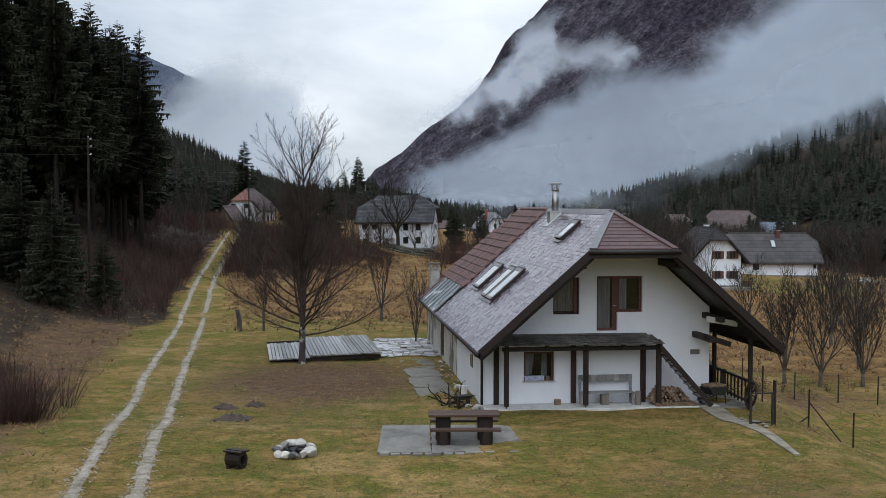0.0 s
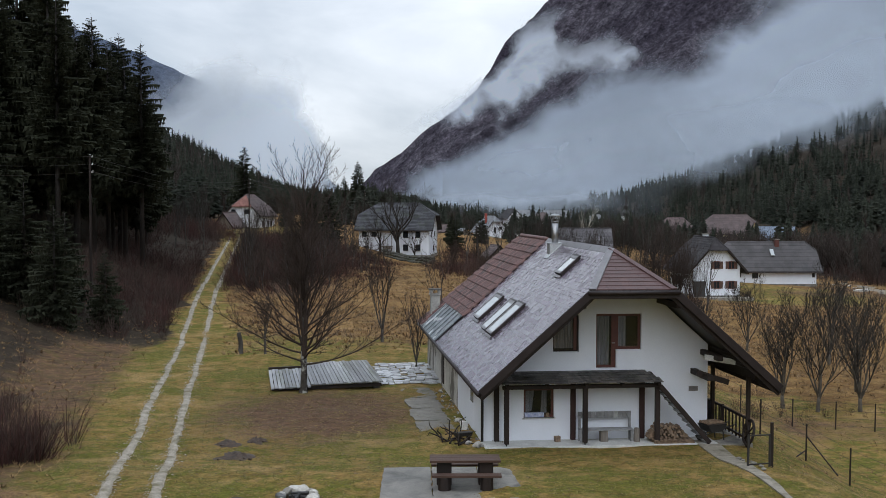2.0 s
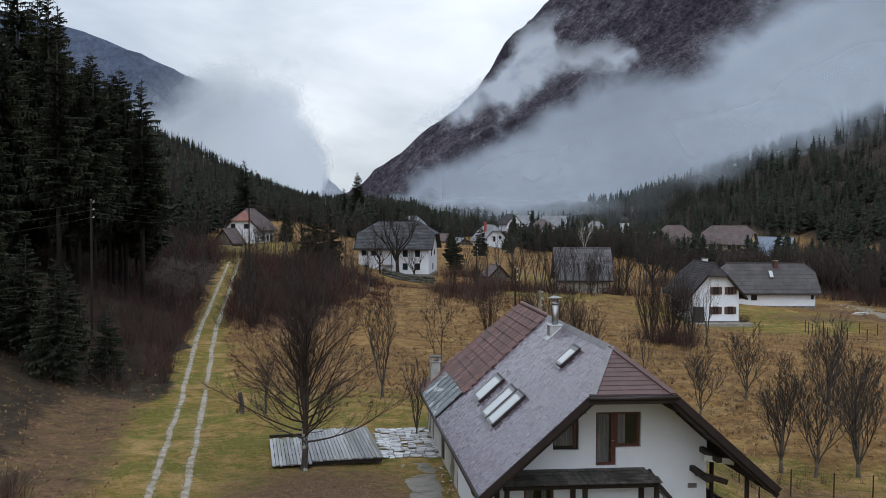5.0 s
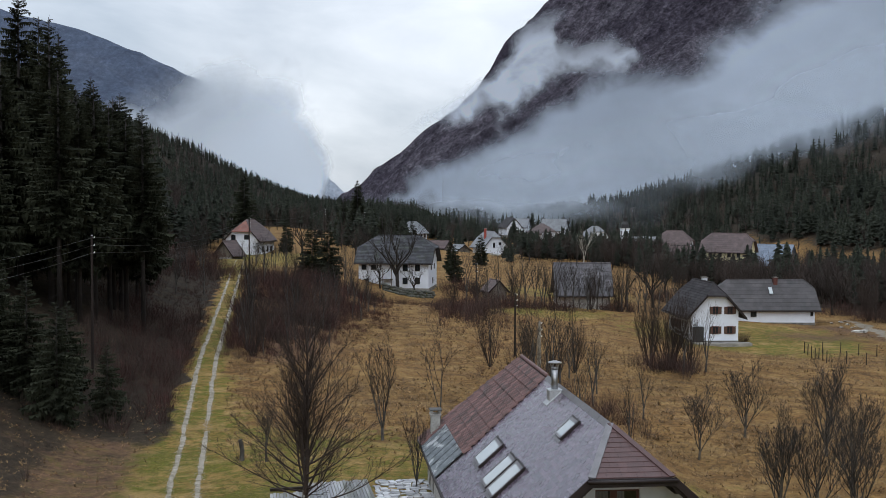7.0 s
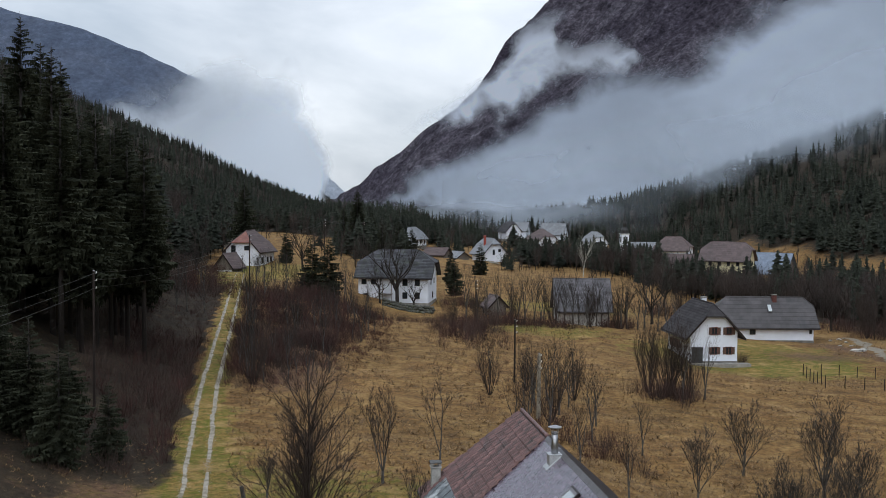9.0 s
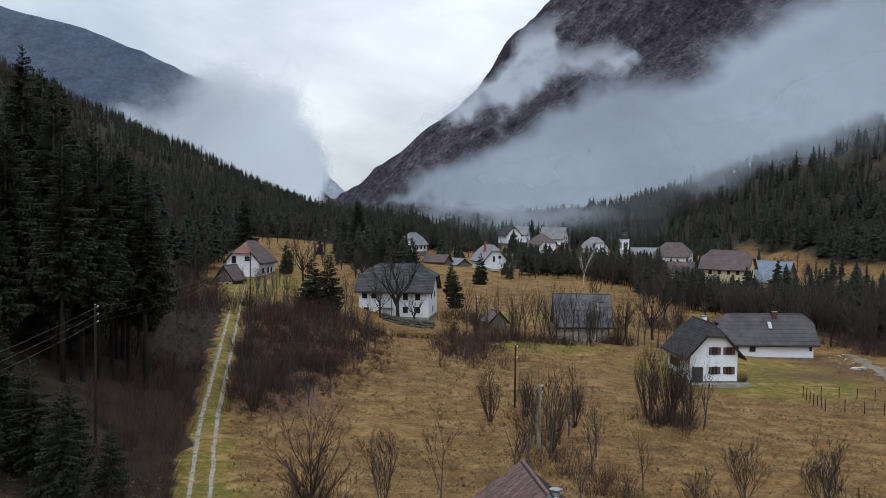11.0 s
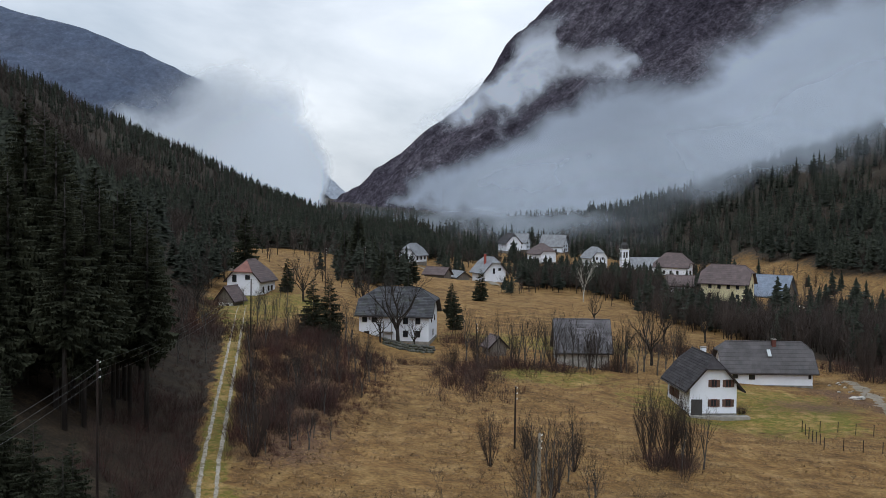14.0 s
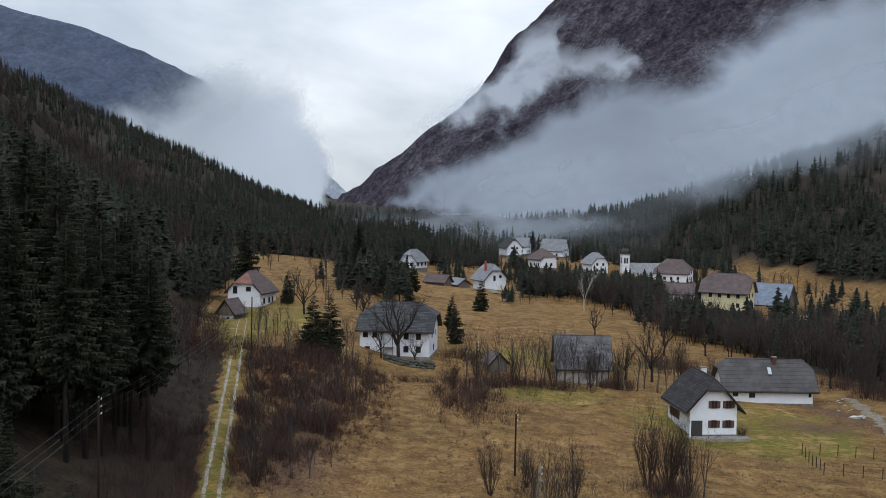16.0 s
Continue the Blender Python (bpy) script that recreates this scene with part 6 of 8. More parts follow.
plant_tree("wall_shrub", "bare dark climbing shrub against the old wall", 15, HOUSE @ pose(-5.7, 19.4, -0.05), 3.4, 6, 0.35, (6, 4, 3), levels=2, r=0.05, trunk_h=0.3, spread=0.5, lift=0.4)
plant_tree("young_tree", "small bare twisted tree by the track", 13, spot(-10.6, 66.0), 3.4, 3, 0.7, (6, 5, 3), r=0.07, trunk_h=1.2, spread=0.7, lift=0.2, low=4, low_len=2.0)
single("tree_stump", Geo().tube([(0, 0, -0.2), (0.05, 0, 0.7), (-0.08, 0, 1.35)], [0.17, 0.14, 0.13], 8), BARK, "old grey tree stump standing in the grass", "stump", spot(-12.2, 66.6))
plant_tree("young_tree", "bare crooked sapling behind the house", 17, spot(-0.2, 76.5), 6.5, 2, 0.35, (6, 4, 3), r=0.07, trunk_h=1.6, spread=0.6, lift=0.3)
orchard = plant_tree("fruit_tree", "bare lichen-covered orchard tree with a dense twiggy crown", 21, spot(19.1, 62.2), 5.6, 6, 0.40, (9, 5, 4), r=0.11, trunk_h=0.8, spread=0.62, lift=0.36)
orchard["group"] = "orchard trees"
orchard_b = plant_tree("fruit_tree", "bare orchard tree with an upright open crown", 22, spot(20.8, 61.4), 5.7, 5, 0.42, (9, 5, 4), r=0.10, trunk_h=0.9, spread=0.6, lift=0.38)
orchard_b["group"] = "orchard trees"
for t in (orchard, orchard_b):
    t.children[0].data.materials[0] = LICHEN_BARK
    t.children[1].data.materials[0] = LICHEN_TWIG
for x, y, s, t, src in ((23.2, 61.5, 0.98, 70, orchard), (25.4, 68.0, 1.05, 200, orchard_b), (28.4, 66.0, 1.0, 130, orchard), (17.8, 76.5, 0.8, 40, orchard_b), (27.5, 79, 1.1, 300, orchard), (23.0, 84, 0.9, 10, orchard_b)):
    copy_thing(src, spot(x, y, s, t))


def conifer(seed, h, r, whorls, per, skirt=0.06, fine=8, thin=1.0):
    """Trunk and hanging needle sprays of a spruce."""
    rd = random.Random(seed)
    tr, cr = Geo(), Geo()
    tr.tube([(0, 0, -0.5), (0, 0, h * 0.5), (0, 0, h * 0.98)], [h * 0.012, h * 0.008, h * 0.0015], 6)
    for k in range(round(60 * skirt)):
        t, z = rd.uniform(0, 6.28), h * skirt * rd.uniform(0.25, 1.0)
        tr.tube([(0, 0, z), (0.3 * r * math.cos(t), 0.3 * r * math.sin(t), z - 0.15 * r)], [0.03, 0.01], 3, cap=False)
    full = [rd.uniform(0.78, 1.15) for _ in range(9)]
    for w in range(whorls):
        f = w / (whorls - 1)
        z = h * (skirt + (0.985 - skirt) * f)
        ln = r * (1 - f) ** 0.72 * (0.55 + 0.45 * smooth_step(0.0, 0.16, f)) + 0.14
        for b in range(max(4, round(per * (1 - 0.55 * f)))):
            t = rd.uniform(0, 2 * math.pi)
            l = ln * rd.uniform(0.62, 1.15) * full[int(t / 6.2832 * 8.999)]
            droop = rd.uniform(0.25, 0.62) * (1 - f) - 0.45 * f
            out = Vector((math.cos(t), math.sin(t), 0))
            side = Vector((-math.sin(t), math.cos(t), 0))
            o = Vector((0, 0, z + rd.uniform(-0.6, 0.6) * h / whorls))

            def at(s):
                return o + out * (l * s) + Vector((0, 0, -droop * l * s + 0.32 * droop * l * s * s * s))

            for k in range(fine):
                s0 = 0.12 + 0.88 * (k + rd.uniform(-0.3, 0.3)) / fine
                c, e = at(s0), at(min(1.12, s0 + 0.16))
                wd = thin * l * 0.24 * (1.05 - 0.7 * s0) * rd.uniform(0.6, 1.3)
                hang = Vector((0, 0, -l * rd.uniform(0.06, 0.20)))
                for sg in (-1, 1):
                    cr.add([c, e, c + (e - c) * rd.uniform(0.8, 1.5) + side * sg * wd + hang * rd.uniform(0.2, 0.7)], [(0, 1, 2)])
                cr.add([c, e, (c + e) / 2 + hang * 1.7 + side * rd.uniform(-0.3, 0.3) * wd], [(0, 1, 2)])
    return tr, cr


spruces = []
for k, (h, r, wh, per, skirt, lab) in enumerate(((24, 4.6, 44, 15, 0.30, "tall dark green spruce with drooping branches"), (19, 4.0, 38, 14, 0.20, "dark full spruce with low hanging branches"), (27, 4.3, 46, 13, 0.36, "very tall dark spruce with a bare lower trunk"), (10, 2.6, 30, 14, 0.05, "young dense dark spruce"))):
    tr, cr = conifer(40 + k, h, r, wh, per, skirt)
    ob = thing("spruce_tree", lab, "tree", pose(0, 0, -60), group="spruces on the hillside")
    part("trunk", tr, SPRUCE_BARK, ob, smooth=True)
    part("crown", cr, NEEDLE, ob)
    spruces.append(ob)
rnd = random.Random(77)
placed = []


def put_spruce(kind, x, y, s=1.0):
    placed.append((x, y))
    src = spruces[kind]
    if src.location.z < -50:
        src.matrix_basis = spot(x, y, s, rnd.uniform(0, 360))
        return src
    ob = copy_thing(src, spot(x, y, 1.0, rnd.uniform(0, 360)))
    ob.scale = (s, s, s * rnd.uniform(0.94, 1.08))
    return ob


# the dark stand beyond the track
for kind, x, y, s in ((0, -35.0, 121, 1.0), (2, -38.5, 112, 1.0), (2, -41, 108, 1.02), (2, -34.0, 113.5, 0.82), (2, -35.5, 108, 0.8), (2, -43, 119, 1.0), (0, -40, 127, 0.95), (1, -36, 131, 0.9), (0, -40, 101, 0.9), 
                      (2, -52, 128, 0.8), (2, -30.2, 112, 0.9), (0, -33, 116, 0.95), (0, -35.5, 120, 0.95), (1, -37, 110, 1.1), (2, -33.5, 107, 0.9), (2, -34.5, 100, 0.85), (0, -34, 104, 0.9), (2, -37, 105, 0.95), (0, -47, 132, 1.0), (1, -42, 140, 1.0), (0, -38, 143, 0.8),
                      (3, -25.7, 73.5, 0.82), (3, -28.6, 76.0, 0.9), (3, -23.4, 77.0, 0.55), (3, -27.0, 79.5, 0.75), (3, -30.8, 71.5, 0.85), (3, -31.5, 77, 0.95)):
    put_spruce(kind, x, y, s)
for i in range(16):
    y = 64 + 44 * rnd.random()
    put_spruce(rnd.choice((0, 1, 1)), -30 - 0.19 * (y - 64) - 16 * rnd.random() - 3, y, rnd.uniform(0.45, 0.7))
# young spruces along the foot of the slope
for i in range(7):
    y = 74 + 22 * rnd.random()
    x = road_x(y) - 11 - 10 * rnd.random()
    put_spruce(3, x, y, rnd.uniform(0.3, 0.7))
# spruces by the farmhouses
for kind, x, y, s in ((3, -22.2, 190, 1.05), (3, -19.6, 192.5, 1.08), (3, 2.6, 229, 0.8), (3, 10.6, 303, 0.95), (1, -47.5, 268, 0.95), (3, -36.5, 262, 0.8), (1, 2.0, 247, 0.45), (1, -8.0, 260, 0.55), (1, -16, 300, 0.62), (1, -12, 310, 0.66), (1, -20, 318, 0.7), (0, -25, 330, 0.75), (1, -28, 318, 0.7), (1, -9, 335, 0.62)):
    put_spruce(kind, x, y, s)


# ---- neighbouring houses ----
def farmhouse(name, label, m, w, l, wall_h, roof_h, over=0.7, hip=0.0, hip_back=None, wall=PLASTER, roof=GREY_ROOF, hip_mat=None, windows=(), side=(), left=(), chimney=None, chim_mat=PLASTER, shutters=False, course=0.42, category="house", plinth=True):
    """A gabled house: the gable faces -y, the ridge runs along y; windows are (x, z, width, height) on the gable, (y, z, width, height) on the sides."""
    h = thing(name, label, category, m)
    k = roof_h / (w / 2)
    hb = hip if hip_back is None else hip_back

    def rz(x):
        return wall_h + roof_h - k * abs(x)

    def end(y0, cut):
        xc = (w / 2) * cut
        o = [(-w / 2, y0, -1.5), (w / 2, y0, -1.5), (w / 2, y0, wall_h)]
        o += [(xc, y0, rz(xc)), (-xc, y0, rz(xc))] if cut > 0 else [(0, y0, rz(0))]
        return o + [(-w / 2, y0, wall_h)]

    part("wall", Geo().prism(end(-l / 2, hip), (0, 0.4, 0)), wall, h)
    part("wall", Geo().prism(end(l / 2 - 0.4, hb), (0, 0.4, 0)), wall, h)
    for s in (-1, 1):
        part("wall", Geo().box(min(s * w / 2, s * (w / 2 - 0.4)), max(s * w / 2, s * (w / 2 - 0.4)), -l / 2 + 0.4, l / 2 - 0.4, -1.5, wall_h), wall, h)
    xe = w / 2 + over
    f0, f1 = -l / 2 - over, l / 2 + over
    x0, x1 = xe * hip * 0.9, xe * hb * 0.9
    a0, a1 = f0 + x0 * 1.1, f1 - x1 * 1.1
    t = Vector((0, 0, -0.18))
    up = Vector((0, 0, 0.2))
    R = lambda x, y: Vector((x, y, rz(x))) + up  # noqa: E731
    for s in (-1, 1):
        o = [R(s * xe, f0)] + ([R(s * x0, f0)] if hip else []) + [R(0, a0), R(0, a1)] + ([R(s * x1, f1)] if hb else []) + [R(s * xe, f1)]
        rp = part("roof", Geo().prism(o, t), roof, h)
        # courses of tiles as thin lapped steps
        g = Geo()
        n = max(4, int(math.hypot(xe, k * xe) / course))
        for c in range(n):
            u0, u1 = xe * c / n, xe * (c + 1.06) / n
            lo = f0 + (max(0, x0 - u0) * (a0 - f0) / x0 if hip else 0) + 0.02
            hi = f1 - (max(0, x1 - u0) * (f1 - a1) / x1 if hb else 0) - 0.02
            y, stp = lo, 1.3 + 0.5 * ((c * 7) % 5) / 5
            while y < hi - 0.05:
                y2 = min(hi, y + stp)
                g.add([R(s * u0, y) + Vector((0, 0, 0.01)), R(s * u0, y2) + Vector((0, 0, 0.01)), R(s * u1, y2) + Vector((0, 0, 0.06)), R(s * u1, y) + Vector((0, 0, 0.06)), R(s * u1, y2), R(s * u1, y)], [(0, 1, 2, 3), (3, 2, 4, 5)])
                y, stp = y2, 1.6
        part("tile_layer", g, roof, rp, kind="stuff")
    for cut, xx, yy, aa in ((hip, x0, f0, a0), (hb, x1, f1, a1)):
        if cut:
            part("hip", Geo().prism([R(-xx, yy), R(xx, yy), R(0, aa)], t), hip_mat or roof, h)
    part("ridge", Geo().tube([R(0, a0), R(0, a1)], [0.13, 0.13], 6), roof, h)
    for s in (-1, 1):
        if hip:
            part("ridge", Geo().tube([R(s * x0, f0), R(0, a0)], [0.1, 0.1], 6), roof, h)
        part("bargeboard", Geo().beam(R(s * xe, f0 - 0.03) - up * 0.7, R(s * x0, f0 - 0.03) - up * 0.7, 0.06, 0.24), DARK_WOOD, h)
        part("gutter", Geo().tube([R(s * (xe + 0.06), f0) - up * 0.8, R(s * (xe + 0.06), f1) - up * 0.8], [0.08, 0.08], 6), BROWN_METAL, h)

    def opening(p, ux, nx, ww, wh):
        """A recessed window: dark reveal, frame bars and pane, facing the normal nx."""
        ux, nx = Vector(ux), Vector(nx)
        z = Vector((0, 0, 1))
        c = Vector(p)
        fr = Geo()
        for a, b, th in ((-1, -1, 0), (1, 1, 0)):
            fr.beam(c + ux * a * ww / 2 - z * wh / 2 + nx * 0.02, c + ux * a * ww / 2 + z * wh / 2 + nx * 0.02, 0.09, 0.09, up=nx)
            fr.beam(c + z * a * wh / 2 - ux * ww / 2 + nx * 0.02, c + z * a * wh / 2 + ux * ww / 2 + nx * 0.02, 0.09, 0.09, up=nx)
        fr.beam(c - z * wh / 2 + nx * 0.015, c + z * wh / 2 + nx * 0.015, 0.06, 0.06, up=nx)
        win = part("window", fr, DARK_WOOD if not shutters else RED_WOOD, h)
        part("pane", Geo().prism([c - ux * ww / 2 - z * wh / 2 + nx * 0.012, c + ux * ww / 2 - z * wh / 2 + nx * 0.012, c + ux * ww / 2 + z * wh / 2 + nx * 0.012, c - ux * ww / 2 + z * wh / 2 + nx * 0.012], nx * -0.02), GLASS, win)
        part("window_sill", Geo().beam(c - z * (wh / 2 + 0.06) - ux * (ww / 2 + 0.1) + nx * 0.05, c - z * (wh / 2 + 0.06) + ux * (ww / 2 + 0.1) + nx * 0.05, 0.14, 0.06), PALE_CONCRETE, win)
        if shutters:
            for s in (-1, 1):
                q = c + ux * s * (ww / 2 + ww * 0.28) + nx * 0.04
                part("shutter", Geo().prism([q - ux * ww * 0.23 - z * wh / 2, q + ux * ww * 0.23 - z * wh / 2, q + ux * ww * 0.23 + z * wh / 2, q - ux * ww * 0.23 + z * wh / 2], nx * 0.04), SHUTTER, win)

    for x, z, ww, wh in windows:
        opening((x, -l / 2, z), (1, 0, 0), (0, -1, 0), ww, wh)
    for y, z, ww, wh in side:
        opening((w / 2, y, z), (0, 1, 0), (1, 0, 0), ww, wh)
    for y, z, ww, wh in left:
        opening((-w / 2, y, z), (0, -1, 0), (-1, 0, 0), ww, wh)
    if chimney:
        x, y, top = chimney
        ch = part("chimney", Geo().box(x - 0.35, x + 0.35, y - 0.35, y + 0.35, rz(x) - 0.3, top), chim_mat, h)
        part("chimney_cap", Geo().box(x - 0.45, x + 0.45, y - 0.45, y + 0.45, top, top + 0.12), CONCRETE, ch)
    if plinth:
        part("plinth", Geo().box(-w / 2 - 0.06, w / 2 + 0.06, -l / 2 - 0.06, l / 2 + 0.06, -1.5, 0.25), CONCRETE, h)
    return h


def site(x, y, turn=0, dz=0.0):
    return pose(x, y, height(x, y) + dz, 0, 0, turn)


# old farmhouse: its long side faces the meadow
OLD = pose(-8.3, 212.0, -0.6, 0, 0, 83)
old = farmhouse("farmhouse", "old white farmhouse with a broad dark tiled hipped roof", OLD, 12.0, 13.1, 5.3, 4.3, over=0.8, hip=0.5, roof=OLD_ROOF, wall=PLASTER,
                left=((5.5, 4.05, 0.85, 0.85), (3.7, 4.05, 0.85, 0.85), (-2.2, 4.0, 0.85, 1.1), (-4.5, 4.0, 0.85, 1.1), (-2.2, 1.6, 0.85, 1.1), (-4.5, 1.6, 0.85, 1.1)), windows=((-2.4, 4.0, 0.75, 0.95), (2.0, 4.0, 0.75, 0.95), (0, 1.4, 0.75, 1.05)))
stair2 = thing("outside_stair", "wooden outside stair with railing on the farmhouse front", "stairs", OLD @ pose(-6.67, 3.4, 0))
part("stringer", Geo().beam((0, 1.6, 0.1), (0, -1.5, 1.9), 0.5, 0.2), BARN_WOOD, stair2)
part("handrail", Geo().beam((-0.25, 1.6, 1.0), (-0.25, -1.5, 2.8), 0.07, 0.07), BARN_WOOD, stair2)
for i in range(6):
    part("baluster", Geo().beam((-0.25, 1.5 - i * 0.58, 0.2 + i * 0.34), (-0.25, 1.5 - i * 0.58, 1.05 + i * 0.34), 0.05, 0.05), BARN_WOOD, stair2)
part("landing", Geo().box(-0.4, 0.6, -3.3, -1.5, 1.8, 1.95), BARN_WOOD, stair2)
for y in (-3.2, -1.6):
    part("landing_post", Geo().box(-0.4, -0.28, y - 0.06, y + 0.06, -1.0, 4.0), BARN_WOOD, stair2)
part("arched_door", Geo().box(0.62, 0.66, 1.2, 2.2, 0.0, 1.9), DARK_WOOD, stair2)

# dry stone bank below it
BANK_STONE = surf("mossy_dark_stone", (0.035, 0.036, 0.028), (0.095, 0.092, 0.075), size=0.4, grain=0.06, bump=0.6, stain=(0.05, 0.055, 0.02), stain_at=(0.5, 0.65), vary=0.3)
bank = thing("stone_bank", "mossy dry stone retaining bank below the farmhouse", "stone wall", pose(-5.9, 199.6, 0, 0, 0, -4), kind="structure")
rnd = random.Random(31)
sm = []
for k in range(6):
    me = stone_mesh(200 + k, 0.42, 0.7)
    me.materials.append(BANK_STONE)
    sm.append(me)
for i in range(22):
    for j in range(3):
        st = part("stone", rnd.choice(sm), None, bank)
        x = -4.6 + i * 0.42 + rnd.uniform(-0.12, 0.12)
        st.location = (x, rnd.uniform(-0.25, 0.25) + 0.25 * j, land(-5.9 + x, 199.6) + 0.1 + j * 0.42 + rnd.uniform(-0.1, 0.1))
        st.rotation_euler = (0, 0, rnd.uniform(0, 6))

# white house with brown shutters
wh = farmhouse("house", "white two-storey house with a dark tiled half-hipped roof and brown shutters", pose(38.2, 163.0, -4.15, 0, 0, 5), 6.8, 11.0, 4.4, 3.8, over=0.9, hip=0.38, roof=GREY_ROOF,
               windows=((0.05, 4.55, 0.85, 1.05), (2.15, 4.55, 0.85, 1.05), (0.05, 1.75, 0.85, 1.05), (2.15, 1.75, 0.85, 1.05)), left=((3.5, 2.0, 0.9, 1.2), (2.0, 2.0, 0.9, 1.2), (0.5, 2.0, 0.9, 1.2)), shutters=True, chimney=(0.9, 2.2, 8.7))
# flat dark panel painted as the shade of an open porch corner
part("porch_recess", Geo().box(-3.64, -1.7, -5.76, -5.72, 0.0, 2.3), ROOM_SHADE, wh, "dark panel standing for the shade in an open porch corner")
part("porch_post", Geo().box(-3.62, -3.4, -5.95, -5.75, 0.0, 4.2), PLASTER, wh)
part("terrace", Geo().box(-5.6, 4.8, -7.4, -5.8, -1.0, 0.08).box(-5.8, -3.7, -5.8, 5.0, -1.0, 0.06), CONCRETE, wh, "pale concrete terrace")
# long low house behind
lh = farmhouse("house", "long low white house with a flat-tiled grey roof", pose(54.6, 188.6, -4.4, 0, 0, 90.5), 7.8, 14.6, 3.0, 3.9, over=0.8, hip=0.33, roof=ETERNIT, left=((5.7, 1.9, 0.8, 1.0), (2.9, 1.7, 0.9, 1.0), (-6.8, 1.7, 0.35, 0.6)), windows=((0.0, 4.4, 0.8, 0.9),), chimney=(-0.5, -1.6, 7.5), chim_mat=RED_WOOD, course=0.8)
part("roof_window", Geo().prism([(-2.6, -0.7, 4.85), (-1.6, -0.7, 5.85), (-1.6, -0.1, 5.85), (-2.6, -0.1, 4.85)], (-0.1, 0, 0.12)), ROOF_GLASS, lh, "white framed roof window")
# stone barn with a sheet roof
barn = farmhouse("barn", "old stone barn with a grey ribbed sheet roof", pose(25.2, 201.4, -3.3, 0, 0, 90), 8.5, 9.2, 3.0, 4.8, over=0.6, roof=BARN_ROOF, wall=STONE_WALL, category="barn", plinth=False, course=3.4)
g = Geo()
for i in range(22):
    y = -5.1 + i * 0.486
    g.beam((-4.8, y, 2.5), (-0.05, y, 7.92), 0.06, 0.05)
part("roof_ribs", g, BARN_ROOF, barn, kind="stuff")
part("board_band", Geo().box(-4.33, -4.25, -4.5, 4.5, 2.1, 3.0), BARN_WOOD, barn)
# little dark hut by the hedge
farmhouse("hut", "small dark wooden hut half hidden by bushes", site(9.4, 199.5, 20), 3.2, 3.6, 1.7, 1.6, over=0.4, wall=BARN_WOOD, roof=BROWN_ROOF, category="hut", plinth=False)
# house with the red hip and its shed
farmhouse("house", "white cottage with a red and brown tiled roof", pose(-45.0, 262.0, 2.9, 0, 0, -14), 8.1, 9.3, 3.9, 4.3, over=0.6, hip=0.6, roof=BROWN_ROOF, hip_mat=RED_ROOF, windows=((-2.2, 4.1, 1.0, 1.6), (1.1, 4.4, 1.1, 1.0)), side=((-2.4, 1.6, 0.8, 1.2), (0.6, 1.6, 0.8, 1.2), (2.6, 1.6, 0.8, 1.2)), course=0.5)
sh = farmhouse("shed", "weathered shed with a steep roof on a white base", pose(-44.4, 233.0, 3.0, 0, 0, -20), 3.7, 4.4, 1.8, 2.3, over=0.6, wall=BARN_WOOD, roof=BROWN_ROOF, windows=(), side=(), category="shed", plinth=False)
part("base_wall", Geo().box(-1.8, 1.8, -2.27, -2.17, -1.0, 0.9), PALE_CONCRETE, sh)
part("window", Geo().box(0.3, 0.9, -2.32, -2.26, 0.2, 0.7), GLASS, sh)
farmhouse("house", "white house with a pale roof and a red chimney", pose(17.6, 415, -6.4, 0, 0, 24), 8.8, 10.0, 6.3, 4.9, over=1.0, hip=0.38, roof=PALE_ROOF, windows=((-0.5, 6.3, 0.8, 1.9), (1.9, 6.9, 0.95, 0.95)), chimney=(-2.2, -1.0, 12.4), chim_mat=BRICK_RED, course=0.8)
farmhouse("shed", "dark low wooden shed beside the white house", site(-1.5, 392, 60), 5.0, 8, 2.2, 2.0, wall=BARN_WOOD, roof=BROWN_ROOF, category="shed", plinth=False)
farmhouse("shed", "low shed with a pale sheet roof", site(6.0, 398, 30), 5.0, 7, 2.2, 1.7, wall=BARN_WOOD, roof=PALE_ROOF, category="shed", plinth=False)
# the village
W4 = ((-1.6, 1.8, 1.0, 1.3), (1.6, 1.8, 1.0, 1.3), (-1.6, 4.4, 1.0, 1.2), (1.6, 4.4, 1.0, 1.2))
S3 = ((-3, 1.8, 1.0, 1.3), (0, 1.8, 1.0, 1.3), (3, 1.8, 1.0, 1.3))
farmhouse("house", "small white village house with a pale roof", site(-12, 462, -30), 8, 9, 3.4, 4.2, hip=0.5, roof=PALE_ROOF, windows=W4[:2], side=S3, course=0.9)
farmhouse("house", "white village house with a brown pyramid roof", site(48, 536, 35), 9.5, 10, 4.6, 4.4, hip=0.8, roof=BROWN_ROOF, windows=W4[:2], side=S3, left=S3, course=0.9)
farmhouse("house", "village house with white gable and grey roof", site(39, 640, 20), 9, 12, 5, 5, hip=0.3, roof=GREY_ROOF, windows=W4, course=0.9)
farmhouse("house", "village house with a pale patched roof", site(46, 668, 70), 9, 12, 5, 4.5, roof=PALE_ROOF, windows=W4, left=S3, course=0.9)
farmhouse("house", "house with a light metal roof by the woods", site(66, 655, 65), 10, 14, 4.5, 6, roof=PALE_ROOF, windows=W4, left=S3, course=0.9)
farmhouse("house", "white village house with a pale hipped roof", site(71.5, 522, 25), 8.5, 9, 5, 4.5, hip=0.5, roof=PALE_ROOF, windows=W4, side=S3, course=0.9)
